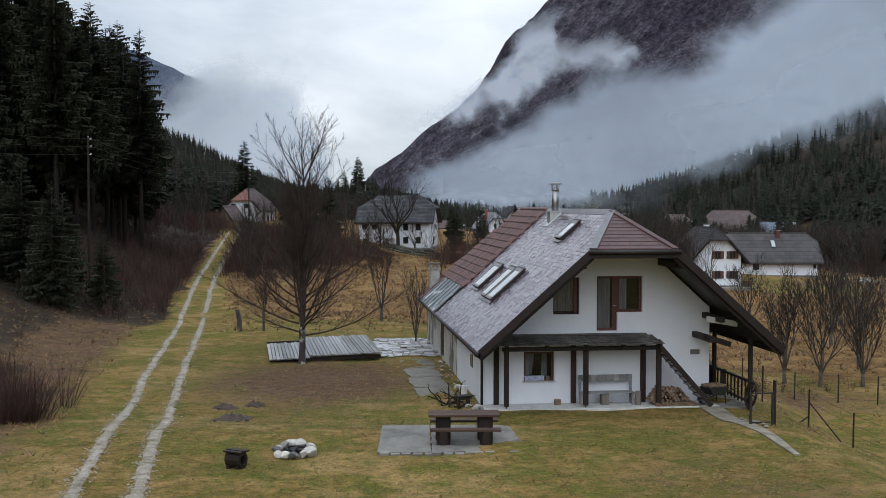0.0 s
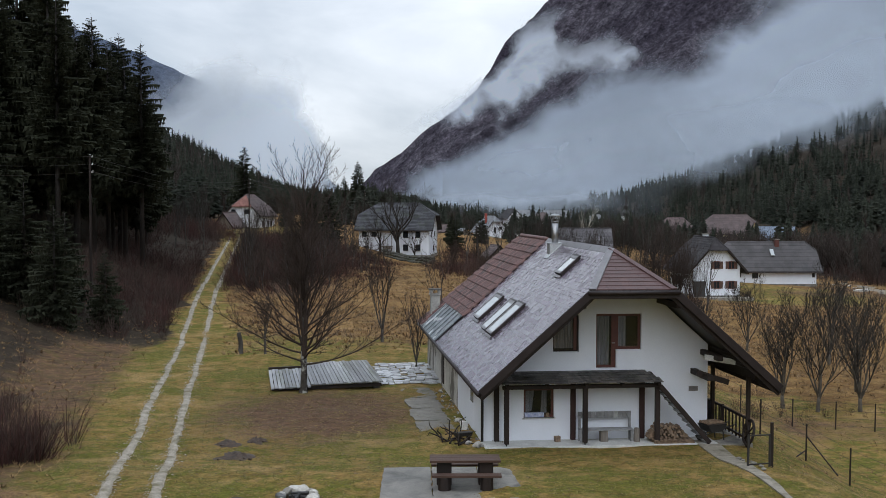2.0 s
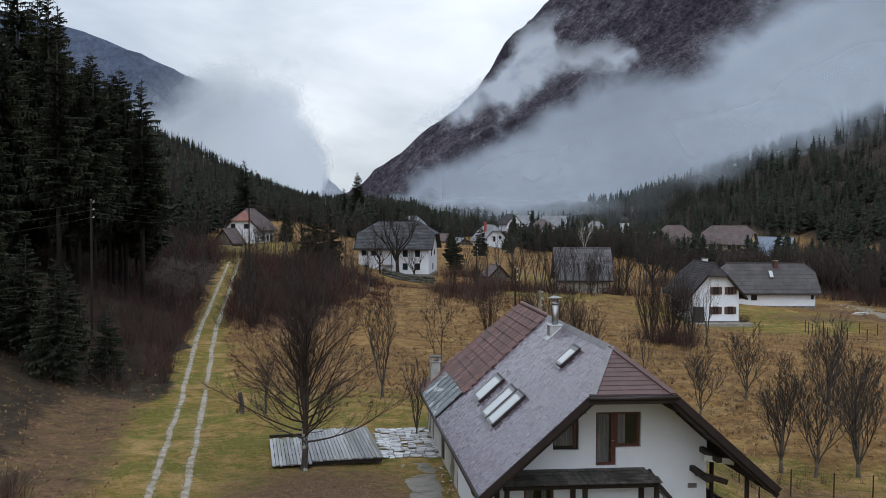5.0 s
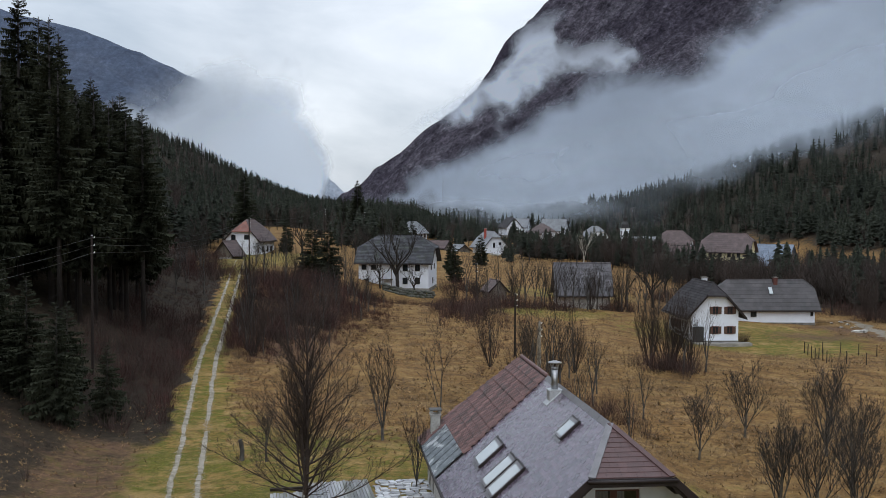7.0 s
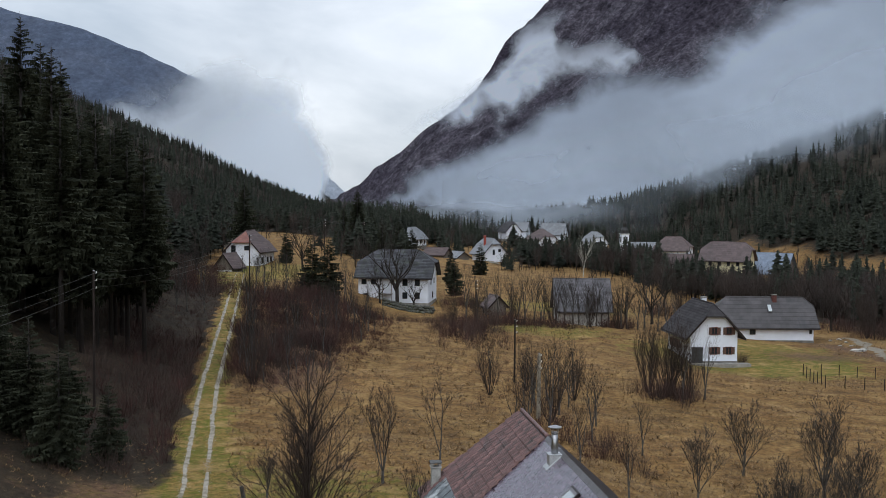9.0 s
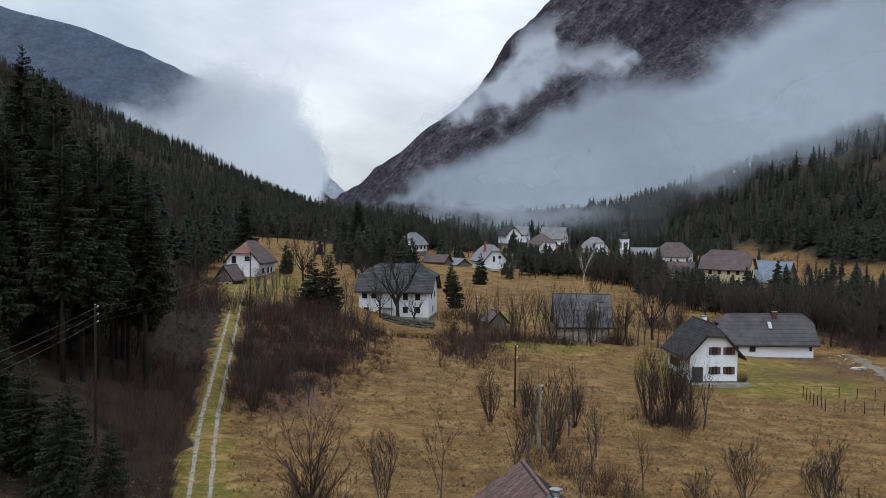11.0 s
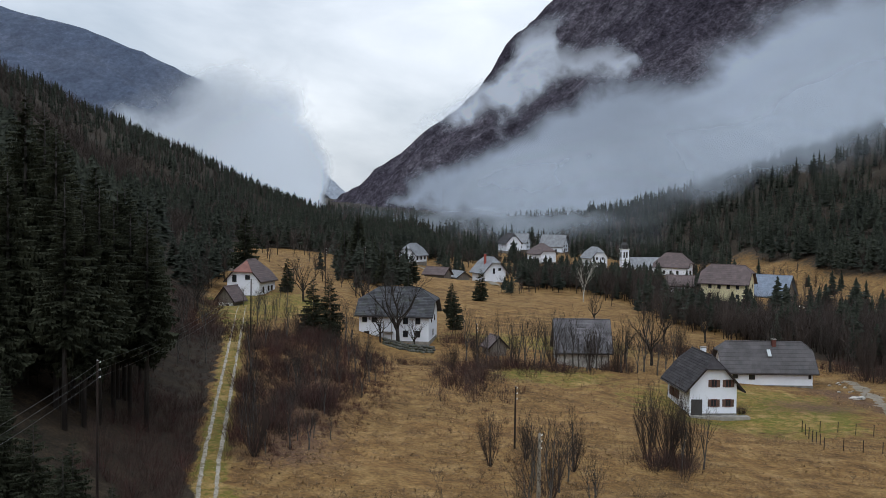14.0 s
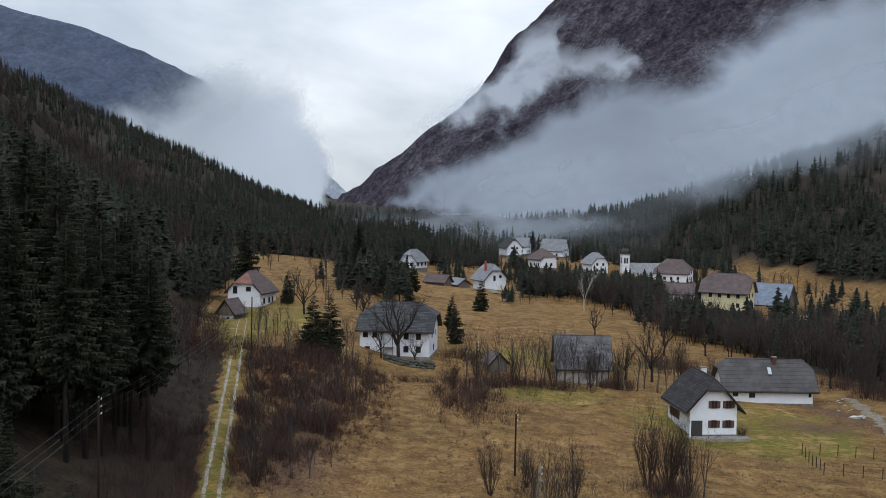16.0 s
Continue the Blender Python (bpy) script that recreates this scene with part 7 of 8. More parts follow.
farmhouse("house", "parish house with a brown hipped roof", site(104, 500, 65), 10, 15, 4.5, 5.5, hip=0.8, roof=BROWN_ROOF, windows=W4, left=S3, course=0.9)
farmhouse("house", "pale yellow village house with a large brown roof", site(94.5, 368, 62), 10.5, 15, 6.6, 5.2, hip=0.45, over=0.9, roof=BROWN_ROOF, wall=YELLOW, windows=((-2.4, 2.0, 1.0, 1.3), (0, 2.0, 1.0, 1.3), (2.4, 2.0, 1.0, 1.3), (-2.4, 5.0, 1.0, 1.3), (2.4, 5.0, 1.0, 1.3), (0, 7.8, 0.9, 1.0)), left=((-4.5, 5.0, 1.0, 1.3), (-1.5, 5.0, 1.0, 1.3), (1.5, 5.0, 1.0, 1.3), (4.5, 5.0, 1.0, 1.3), (-4.5, 2.0, 1.0, 1.3), (4.5, 2.0, 1.0, 1.3)), course=0.8)
farmhouse("barn", "wooden gabled barn with a blue-grey roof", site(113, 385, 55), 11, 15, 2.6, 6.0, over=1.0, roof=BLUE_ROOF, wall=BARN_WOOD, windows=((0, 4.5, 1.0, 1.2),), category="barn", course=0.9)
farmhouse("house", "low white annex with a brown roof", site(84, 392, 70), 7, 9, 3, 3, roof=BROWN_ROOF, course=0.9)
farmhouse("cottage", "small grey field barn at the wood edge", site(-60, 318, 20), 5.5, 6.5, 2.6, 2.6, wall=BARN_WOOD, roof=GREY_ROOF, course=0.9, category="barn", plinth=False)

church = thing("church", "white village church with a tower and dark onion spire", "church", site(86.5, 528, 8, -6.5))
part("tower", Geo().box(-1.75, 1.75, -1.75, 1.75, -3, 16.0), PLASTER, church, bevel=0.05)
part("cornice", Geo().box(-2.0, 2.0, -2.0, 2.0, 15.6, 16.1), PALE_CONCRETE, church)
part("cornice", Geo().box(-1.9, 1.9, -1.9, 1.9, 10.6, 10.9), PALE_CONCRETE, church)
# dark panels on the wall stand for the shade inside the belfry
for nx, ny in ((0, -1), (1, 0), (-1, 0)):
    for s in (-0.6, 0.6):
        c = Vector((nx * 1.76 + abs(ny) * s, ny * 1.76 + abs(nx) * s, 13.2))
        part("belfry_opening", Geo().box(c.x - (0.42 if ny else 0.03), c.x + (0.42 if ny else 0.03), c.y - (0.42 if nx else 0.03), c.y + (0.42 if nx else 0.03), 11.9, 14.6), ROOM_SHADE, church)
part("spire", Geo().tube([(0, 0, 16.0), (0, 0, 16.6), (0, 0, 17.8), (0, 0, 18.8), (0, 0, 19.3), (0, 0, 20.9), (0, 0, 22.0), (0, 0, 27.5)], [2.1, 2.0, 1.9, 1.1, 0.9, 1.1, 0.6, 0.08], 8), BLACK_METAL, church)
part("cross", Geo().beam((0, 0, 27.3), (0, 0, 29.2), 0.12, 0.12).beam((-0.5, 0, 28.4), (0.5, 0, 28.4), 0.12, 0.12), BLACK_METAL, church)
part("nave", Geo().box(1.75, 19, -1.5, 8.0, -3, 7.2), PLASTER, church)
part("nave_roof", Geo().prism([(1.8, -2.2, 7.0), (1.8, 3.25, 12.0), (1.8, 8.7, 7.0)], (17.6, 0, 0)), PALE_ROOF, church)
for i in range(4):
    part("window", Geo().box(4.6 + i * 3.8, 5.7 + i * 3.8, -1.56, -1.5, 2.8, 5.6), GLASS, church)

# stones and slabs lying about by the long house and the village barn
slab_m = pose(66.0, 175.6, land(66.0, 175.6) + 0.1, 4, -6, -25)
single("stone_slab", Geo().prism([(-1.2, -0.5, 0), (0.9, -0.7, 0), (1.3, -0.1, 0), (0.9, 0.6, 0), (-0.8, 0.6, 0)], (0, 0, 0.3)), LIMESTONE, "large pale stone slab lying at the wood edge", "stone slab", slab_m)
rnd = random.Random(515)
for k in range(9):
    me = stone_mesh(400 + k, rnd.uniform(0.2, 0.45), 0.45)
    me.materials.append(LIMESTONE)
    x, y = 67.5 + rnd.gauss(0, 0.9) - 0.12 * k, 192 - 1.2 * k + rnd.gauss(0, 0.8)
    single("stone", me, None, "pale loose stone along the dirt drive", "stone", pose(x, y, land(x, y) + 0.1), group="stones by the drive")
for k in range(36):
    me = stone_mesh(420 + k % 9, rnd.uniform(0.4, 1.1), 0.5)
    me.materials.append(LIMESTONE if k % 3 else CONCRETE)
    x, y = rnd.gauss(112, 4.5), rnd.gauss(352, 6.0)
    single("stone", me, None, "pale rubble stone in the yard below the barn", "stone", pose(x, y, land(x, y) + 0.15), group="rubble in the yard")
wire_fence("small wooden post fence round a garden plot", [(17.0, 333.0), (21.0, 334.5), (27.4, 339.0), (25.5, 347.0), (20.7, 347.8), (17.0, 333.0)], 1.3, 3)

# garden enclosure and path beside the white house
corners = [(48.0, 147), (46.3, 133.5), (60, 132), (62, 146), (48.0, 147)]
plot = [(a[0] + (b[0] - a[0]) * k / 6, a[1] + (b[1] - a[1]) * k / 6) for a, b in zip(corners, corners[1:]) for k in range(6)] + [corners[-1]]
wire_fence("square wire enclosure in the meadow", plot, 1.5, 5, 0.055)
drive = thing("gravel_drive", "pale gravel drive curving past the long house", "road", pose(0, 0, 0), kind="structure")
g = Geo()
for i in range(60):
    t = i / 59
    x, y = 71.5 - 9.5 * t, 196 - 52 * t
    x += 1.6 * math.sin(3.0 * t)
    w = 1.9 + 1.1 * noise.noise((t * 11, 0, 0)) + 0.35 * noise.noise((t * 43, 0, 5))
    for k in (-1, 0, 1):
        e = 0.35 * noise.noise((t * 60, k, 2))
        g.v.append((x + k * w + e, y, land(x + k * w + e, y) + (0.05 if k == 0 else -0.03)))
    if i:
        for k in (0, 1):
            g.f.append((3 * i - 3 + k, 3 * i - 2 + k, 3 * i + 1 + k, 3 * i + k))
part("gravel_bed", g, DIRT, drive, smooth=True)
lane = thing("village_lane", "pale lane running down to the village", "road", pose(0, 0, 0), kind="structure")
g = Geo()
for i in range(30):
    t = i / 29
    x, y = -9 + 26 * t + 6 * math.sin(t * 3), 450 - 85 * t
    for k in (-1, 0, 1):
        g.v.append((x + 1.5 * k, y + 1.0 * k, land(x + 1.5 * k, y + k) + (0.3 if k == 0 else 0.15)))
    if i:
        for k in (0, 1):
            g.f.append((3 * i - 3 + k, 3 * i - 2 + k, 3 * i + 1 + k, 3 * i + k))
part("lane_surface", g, DIRT, lane, smooth=True)


# ---- poles and wires ----
def pole(label, x, y, h, arm=False, mat=BARK):
    p = thing("utility_pole", label, "utility pole", pose(x, y, land(x, y)), group="power line poles")
    part("shaft", Geo().tube([(0, 0, -0.5), (0, 0, h)], [0.12, 0.09] if mat is BARK else [0.2, 0.15], 8), DARK_WOOD if mat is BARK else mat, p)
    part("pole_cap", Geo().tube([(0, 0, h), (0, 0, h + 0.08)], [0.10, 0.05], 8), FLASHING, p)
    if arm:
        part("crossarm", Geo().box(-0.7, 0.7, -0.05, 0.05, h - 0.5, h - 0.38), DARK_WOOD, p)
    for z in (h - 0.15, h - 0.75, h - 1.35):
        part("insulator", Geo().tube([(0.1, 0, z), (0.22, 0, z), (0.22, 0, z + 0.12)], [0.03, 0.04, 0.05], 6), WHITE_PLASTIC, p)
    return Vector((x, y, land(x, y) + h))


P0 = pole("tall weathered wooden power pole above the bank", -27.96, 88.4, 12.7 - land(-27.96, 88.4))
P1 = pole("tall dark wooden power pole by the cart track", -30.5, 176, 10.1)
P2 = pole("leaning dark wooden pole in the meadow", 7.9, 121.0, 6.9)
P3 = pole("grey concrete pole among bushes behind the house", 8.8, 101.0, 6.0, mat=PATH_STONE)
P4 = pole("short wooden pole by the hut", 5.6, 184, 7.5)
P5 = pole("wooden pole with crossarm beyond the red cottage", -28, 266, 10.0, arm=True)
P6 = pole("wooden pole with crossarm on the far field", -21, 300, 10.0, arm=True)
PB = Vector((-27.0, 8.0, 13.5))
pole("weathered wooden power pole beside the track", -27.0, 8.0, 13.5 - land(-27, 8))


def wire(a, b, sag, drop):
    g = Geo()
    for dz in drop:
        pts = []
        for i in range(15):
            t = i / 14
            pts.append(a.lerp(b, t) + Vector((0.22, 0, -dz - sag * 4 * t * (1 - t))))
        g.tube(pts, [0.013] * 15, 3, cap=False)
    single("power_cable", g, CABLE, "thin sagging power cables between wooden poles", "cable")


wire(P0, P1, 1.2, (0.1, 0.7, 1.3))
wire(PB, P0, 1.4, (0.1, 0.7, 1.3))
wire(P1, P5, 1.0, (0.1, 0.7))
wire(P5, P6, 0.4, (0.1, 0.4))


# ---- woods, brush and grass ----
def scatter(name, label, category, templates, places, mat, size_of=None):
    """Many small plants joined into one mesh; places are (x, y, z, scale, turn, kind)."""
    vs, fs, total = [], [], 0
    temp = []
    for g in templates:
        v = np.array(g.v, dtype=np.float64)
        tri = []
        for f in g.f:
            for i in range(1, len(f) - 1):
                tri.append((f[0], f[i], f[i + 1]))
        temp.append((v, np.array(tri, dtype=np.int64)))
    for x, y, z, s, t, k in places:
        v, f = temp[k % len(temp)]
        c, sn = math.cos(t), math.sin(t)
        sx = s if not isinstance(s, tuple) else s[0]
        sz = s if not isinstance(s, tuple) else s[1]
        w = np.empty_like(v)
        w[:, 0] = (v[:, 0] * c - v[:, 1] * sn) * sx + x
        w[:, 1] = (v[:, 0] * sn + v[:, 1] * c) * sx + y
        w[:, 2] = v[:, 2] * sz + z
        vs.append(w)
        fs.append(f + total)
        total += len(v)
    v, f = np.concatenate(vs), np.concatenate(fs)
    me = bpy.data.meshes.new(name)
    me.vertices.add(len(v))
    me.vertices.foreach_set("co", v.ravel())
    me.loops.add(f.size)
    me.loops.foreach_set("vertex_index", f.ravel().astype(np.int32))
    me.polygons.add(len(f))
    me.polygons.foreach_set("loop_start", np.arange(0, f.size, 3, dtype=np.int32))
    me.update(calc_edges=True)
    me.materials.append(mat)
    return tagged(new(name, me), label, category, kind="stuff")


def far_conifer(seed, levels=14, n=6):
    """A ragged spruce of drooping sprays round a thin core, one metre tall."""
    rd = random.Random(seed)
    g = Geo()
    wide, bare = rd.uniform(0.15, 0.25), rd.choice((0.04, 0.06, 0.12, 0.25))
    core = [(wide * 0.32 * math.cos(k * 1.257), wide * 0.32 * math.sin(k * 1.257), bare) for k in range(5)]
    g.add(core + [(0, 0, 0.97)], [(k, (k + 1) % 5, 5) for k in range(5)])
    for i in range(levels):
        f = i / (levels - 1)
        z = bare + (0.97 - bare) * f
        r = wide * (1 - f) ** 0.75 * rd.uniform(0.8, 1.2) + 0.010
        for k in range(max(3, round(n * (1 - 0.4 * f)))):
            t = rd.uniform(0, 6.2832)
            l = r * rd.uniform(0.55, 1.25)
            c, sn = math.cos(t), math.sin(t)
            w = l * rd.uniform(0.22, 0.42)
            dz = rd.uniform(0.01, 0.06) * (1 - f)
            g.add([(0.15 * l * c - w * sn, 0.15 * l * sn + w * c, z - dz * 0.4), (0.15 * l * c + w * sn, 0.15 * l * sn - w * c, z - dz * 0.2), (l * c, l * sn, z - dz + 0.02), (0.1 * l * c, 0.1 * l * sn, z + 0.05)], [(0, 2, 3), (1, 3, 2)])
    g.add([(-0.008, 0, -0.1), (0.008, 0, -0.1), (0, 0, bare + 0.1)], [(0, 1, 2)])
    return g


def far_bare(seed, stems=22, wide=0.34, twigs=3, w0=0.007):
    """A leafless tree with a rounded crown of thin upward strokes, one metre tall."""
    rd = random.Random(seed)
    g = Geo()
    g.tube([(0, 0, -0.1), (0.01, 0, 0.55)], [0.016, 0.008], 3)
    for i in range(stems):
        z = rd.uniform(0.12, 0.6)
        t, k = rd.uniform(0, 6.28), rd.uniform(0.1, 1.0)
        tip = Vector((wide * k * math.cos(t), wide * k * math.sin(t), min(1.0 - 0.28 * k * k, z + rd.uniform(0.2, 0.5))))
        b = Vector((0.015 * math.cos(t), 0.015 * math.sin(t), z))
        mid = b.lerp(tip, 0.5) + Vector((rd.uniform(-0.03, 0.03), rd.uniform(-0.03, 0.03), -0.03))
        a = rd.uniform(0, 6.28)
        w = Vector((math.cos(a), math.sin(a), 0)) * w0
        g.add([b - w, b + w, mid + w * 0.6, mid - w * 0.6, tip], [(0, 1, 2, 3), (3, 2, 4)])
        for j in range(twigs):
            a = b.lerp(tip, rd.uniform(0.3, 0.95))
            e = a + Vector((rd.uniform(-0.10, 0.10), rd.uniform(-0.10, 0.10), rd.uniform(0.0, 0.13)))
            g.add([a - w * 0.4, a + w * 0.4, e], [(0, 1, 2)])
    return g


def brush_clump(seed, stems=24, h=1.0, wide=0.8):
    rd = random.Random(seed)
    g = Geo()
    for i in range(stems):
        a, t = rd.uniform(0, 0.30), rd.uniform(0, 6.28)
        b = Vector((a * math.cos(t), a * math.sin(t), -0.05))
        k = rd.uniform(0.1, 1.0) * wide
        tip = b + Vector((k * math.cos(t), k * math.sin(t), h * rd.uniform(0.5, 1.05) * (1.05 - 0.35 * (k / wide) ** 2)))
        mid = b.lerp(tip, 0.55) + Vector((0, 0, 0.06))
        t2 = rd.uniform(0, 6.28)
        w = Vector((math.cos(t2), math.sin(t2), 0)) * 0.0065
        g.add([b - w, b + w, mid + w * 0.7, mid - w * 0.7, tip], [(0, 1, 2, 3), (3, 2, 4)])
        for j in range(5):
            s = b.lerp(tip, rd.uniform(0.3, 0.97))
            e = s + Vector((rd.uniform(-0.2, 0.2), rd.uniform(-0.2, 0.2), rd.uniform(0.0, 0.22)))
            g.add([s - w * 0.4, s + w * 0.4, e], [(0, 1, 2)])
    return g


def tuft(seed, blades=7):
    rd = random.Random(seed)
    g = Geo()
    for i in range(blades):
        t, a = rd.uniform(0, 6.28), rd.uniform(0.0, 0.25)
        b = Vector((a * math.cos(t), a * math.sin(t), -0.03))
        lean = rd.uniform(0.2, 1.0)
        e = b + Vector((lean * math.cos(t + rd.uniform(-0.5, 0.5)), lean * math.sin(t), rd.uniform(0.25, 1.0)))
        w = Vector((-math.sin(t), math.cos(t), 0)) * 0.07
        g.add([b - w, b + w, e], [(0, 1, 2)])
    return g


rnd = random.Random(2024)
CON = [far_conifer(k) for k in range(7)]
BARE = [far_bare(k, 30, 0.36, 4, 0.0065) for k in range(6)]
BARE_FAR = [far_bare(20 + k, 11, 0.36, 2, 0.012) for k in range(6)]


def mid_conifer(seed):
    """A fuller small spruce for the middle distance, one metre tall."""
    return far_conifer(seed, 26, 9)


MID = [mid_conifer(300 + k) for k in range(6)]
BRU = [brush_clump(k) for k in range(6)]
TUFT = [tuft(k) for k in range(6)]

HOUSES = [(-9, 452, 7), (3, 425, 5), (-8.3, 212, 12), (38.6, 163, 9), (54.6, 188.6, 11), (25.2, 201.4, 9), (-45, 262, 9), (-44.4, 233, 5), (17.6, 415, 10), (2, 395, 7), (-12, 462, 10), (48, 536, 7), (39, 640, 8), (46, 668, 8), (66, 655, 9), (71.5, 522, 7), (104, 500, 9), (94.5, 368, 10), (113, 385, 13), (86.5, 528, 8), (97, 530, 12), (84, 392, 7), (-60, 318, 6)]


def free(x, y):
    """Off the houses, and off the open yards on the south side of the village ones."""
    if not all((x - a) ** 2 + (y - b) ** 2 > r * r for a, b, r in HOUSES):
        return False
    return not any(b > 330 and b - max(38, 0.15 * b) < y < b and abs(x - a * y / b) < 0.95 * r for a, b, r in HOUSES)


conif, bare = [], []
# the western hillside
for i in range(8200):
    y = 62 + 1240 * rnd.random() ** 1.35
    q = rnd.random() ** 1.4 * (120 + 0.42 * y)
    x = -q - foot(y)
    edge = 8 if y < 190 else 12
    if q < edge or not free(x, y) or (y < 150 and q < 14) or y < 108:
        continue
    mixed = noise.noise((x * 0.018, y * 0.018, 4.0))
    if rnd.random() < (0.92 if y > 290 and q > 48 and y < 660 else (0.2 if mixed < 0.12 else 0.7)):
        bare.append((x, y, land(x, y), rnd.uniform(8, 15), rnd.uniform(0, 6), i))
    else:
        s = rnd.uniform(9, 19) if y < 330 else rnd.uniform(7, 13)
        conif.append((x, y, land(x, y), (s * rnd.uniform(0.9, 1.35), s), rnd.uniform(0, 6), i))
# the eastern hillside
for i in range(6800):
    y = 380 + 1250 * rnd.random() ** 1.7
    p = rnd.random() ** 1.1 * (60 + 0.42 * y)
    x = p + 238 - 0.098 * y
    if not free(x, y):
        continue
    if rnd.random() < 0.28:
        bare.append((x, y, land(x, y), rnd.uniform(9, 16), rnd.uniform(0, 6), i))
    else:
        s = rnd.uniform(9, 18)
        conif.append((x, y, land(x, y), (s * rnd.uniform(0.9, 1.35), s), rnd.uniform(0, 6), i))
# woods closing the valley floor
for i in range(2600):
    y = 590 + 900 * rnd.random() ** 1.3
    x = rnd.uniform(-0.14 * y, 0.26 * y)
    if not free(x, y):
        continue
    if rnd.random() < 0.35:
        bare.append((x, y, land(x, y), rnd.uniform(8, 14), rnd.uniform(0, 6), i))
    else:
        s = rnd.uniform(7, 13)
        conif.append((x, y, land(x, y), (s * rnd.uniform(0.95, 1.4), s), rnd.uniform(0, 6), i))
# copses round the farmhouses and along the stream: centre, half sizes, number, share of spruce, height
for x0, y0, rx, ry, n, con, hh in ((-24, 325, 16, 30, 60, 0.7, 1.0), (-18, 430, 16, 50, 110, 0.7, 1.0), (0, 520, 40, 40, 160, 0.6, 0.9), (-60, 600, 50, 40, 260, 0.5, 1.0), (-2, 430, 10, 30, 22, 0.5, 0.7), (28, 455, 10, 20, 20, 0.7, 0.6), (52, 430, 16, 24, 80, 0.85, 0.62), (45, 395, 16, 30, 150, 0.65, 0.92), (70, 380, 18, 30, 200, 0.6, 0.92), (92, 353, 9, 4, 12, 0.7, 1.0), (104, 362, 8, 4, 10, 0.5, 0.9), (68, 310, 9, 26, 90, 0.5, 0.75), (84, 420, 20, 20, 110, 0.8, 0.7), (34, 370, 9, 14, 50, 0.7, 0.7), (20, 385, 12, 12, 16, 0.7, 0.5), (-62, 285, 10, 14, 30, 0.7, 0.9), (-45, 365, 25, 24, 90, 0.25, 0.85), (-62, 430, 30, 40, 220, 0.5, 1.0), (-34, 490, 30, 40, 200, 0.55, 0.9), (-10, 560, 30, 40, 180, 0.6, 0.9), (-80, 520, 40, 50, 200, 0.5, 1.0), (-34, 285, 10, 12, 12, 0.1, 0.8), (-44, 292, 14, 10, 14, 0.15, 0.8), (-58, 255, 6, 14, 16, 0.7, 0.8), (-24, 262, 8, 20, 10, 0.1, 0.8), (92, 340, 10, 24, 40, 0.5, 0.7), (88, 430, 16, 10, 40, 0.7, 0.5), (96, 355, 16, 8, 30, 0.5, 0.55), (110, 370, 20, 8, 30, 0.5, 0.5), (20, 345, 10, 6, 10, 0.6, 0.5), (44, 500, 20, 14, 40, 0.8, 0.55), (66, 505, 24, 12, 50, 0.7, 0.5), (30, 590, 26, 16, 40, 0.8, 0.6), (-8, 448, 10, 6, 14, 0.7, 0.5), (88, 510, 14, 6, 24, 0.7, 0.45), (106, 482, 18, 8, 24, 0.6, 0.5), (84, 465, 14, 12, 26, 0.8, 0.55), (30, 520, 14, 30, 30, 0.8, 0.7), (60, 345, 11, 34, 130, 0.35, 0.95), (76, 340, 12, 36, 130, 0.45, 0.95), (36, 394, 9, 22, 60, 0.9, 0.85), (60, 282, 8, 26, 70, 0.5, 0.8), (69, 256, 7, 20, 55, 0.5, 0.8), (54, 372, 9, 22, 60, 0.9, 0.85), (100, 440, 24, 12, 22, 0.5, 0.55), (140, 470, 40, 16, 50, 0.45, 0.9), (72, 262, 9, 24, 90, 0.12, 0.8), (84, 245, 14, 40, 110, 0.15, 0.9), (92, 205, 14, 26, 80, 0.12, 1.0), (82, 300, 12, 26, 40, 0.4, 0.6), (60, 600, 50, 12, 40, 0.8, 0.8), (-34, 310, 14, 30, 20, 0.2, 0.8), (-58, 285, 12, 30, 40, 0.5, 1.0), (140, 330, 24, 50, 50, 0.4, 0.9), (118, 270, 16, 60, 60, 0.5, 0.9), (120, 540, 40, 14, 60, 0.8, 0.9), (86, 262, 12, 44, 130, 0.35, 0.9), (100, 232, 14, 30, 90, 0.25, 1.0), (108, 300, 14, 40, 90, 0.45, 0.9)):
    for i in range(round(n * 0.4) if 455 < y0 < 520 and x0 > 25 else n):
        x, y = rnd.gauss(x0, rx * 0.5), rnd.gauss(y0, ry * 0.5)
        if not free(x, y) or (open_field(x, y) and rnd.random() < 0.93):
            continue
        if rnd.random() < (con * 0.45 if x > 20 else con):
            s = rnd.uniform(6, 13) * hh
            conif.append((x, y, land(x, y), (s * rnd.uniform(1.0, 1.5), s), rnd.uniform(0, 6), i))
        else:
            bare.append((x, y, land(x, y), rnd.uniform(7, 12) * max(0.7, hh), rnd.uniform(0, 6), i))
near_wood = [c for c in conif if c[1] < 620]
far_wood = [c for c in conif if c[1] >= 620]
scatter("spruce_woods", "dark spruce woods on the far valley sides", "woods", CON, far_wood, FOREST)
scatter("spruce_woods", "dark ragged spruces round the village and near hillside", "woods", MID, near_wood, FOREST)
scatter("bare_woods", "leafless brown woods among the village spruces", "woods", BARE, [c for c in bare if c[1] < 520], BARE_WOODS)
scatter("bare_woods", "leafless brown woods on the far valley sides", "woods", BARE_FAR, [c for c in bare if c[1] >= 520], BARE_WOODS)

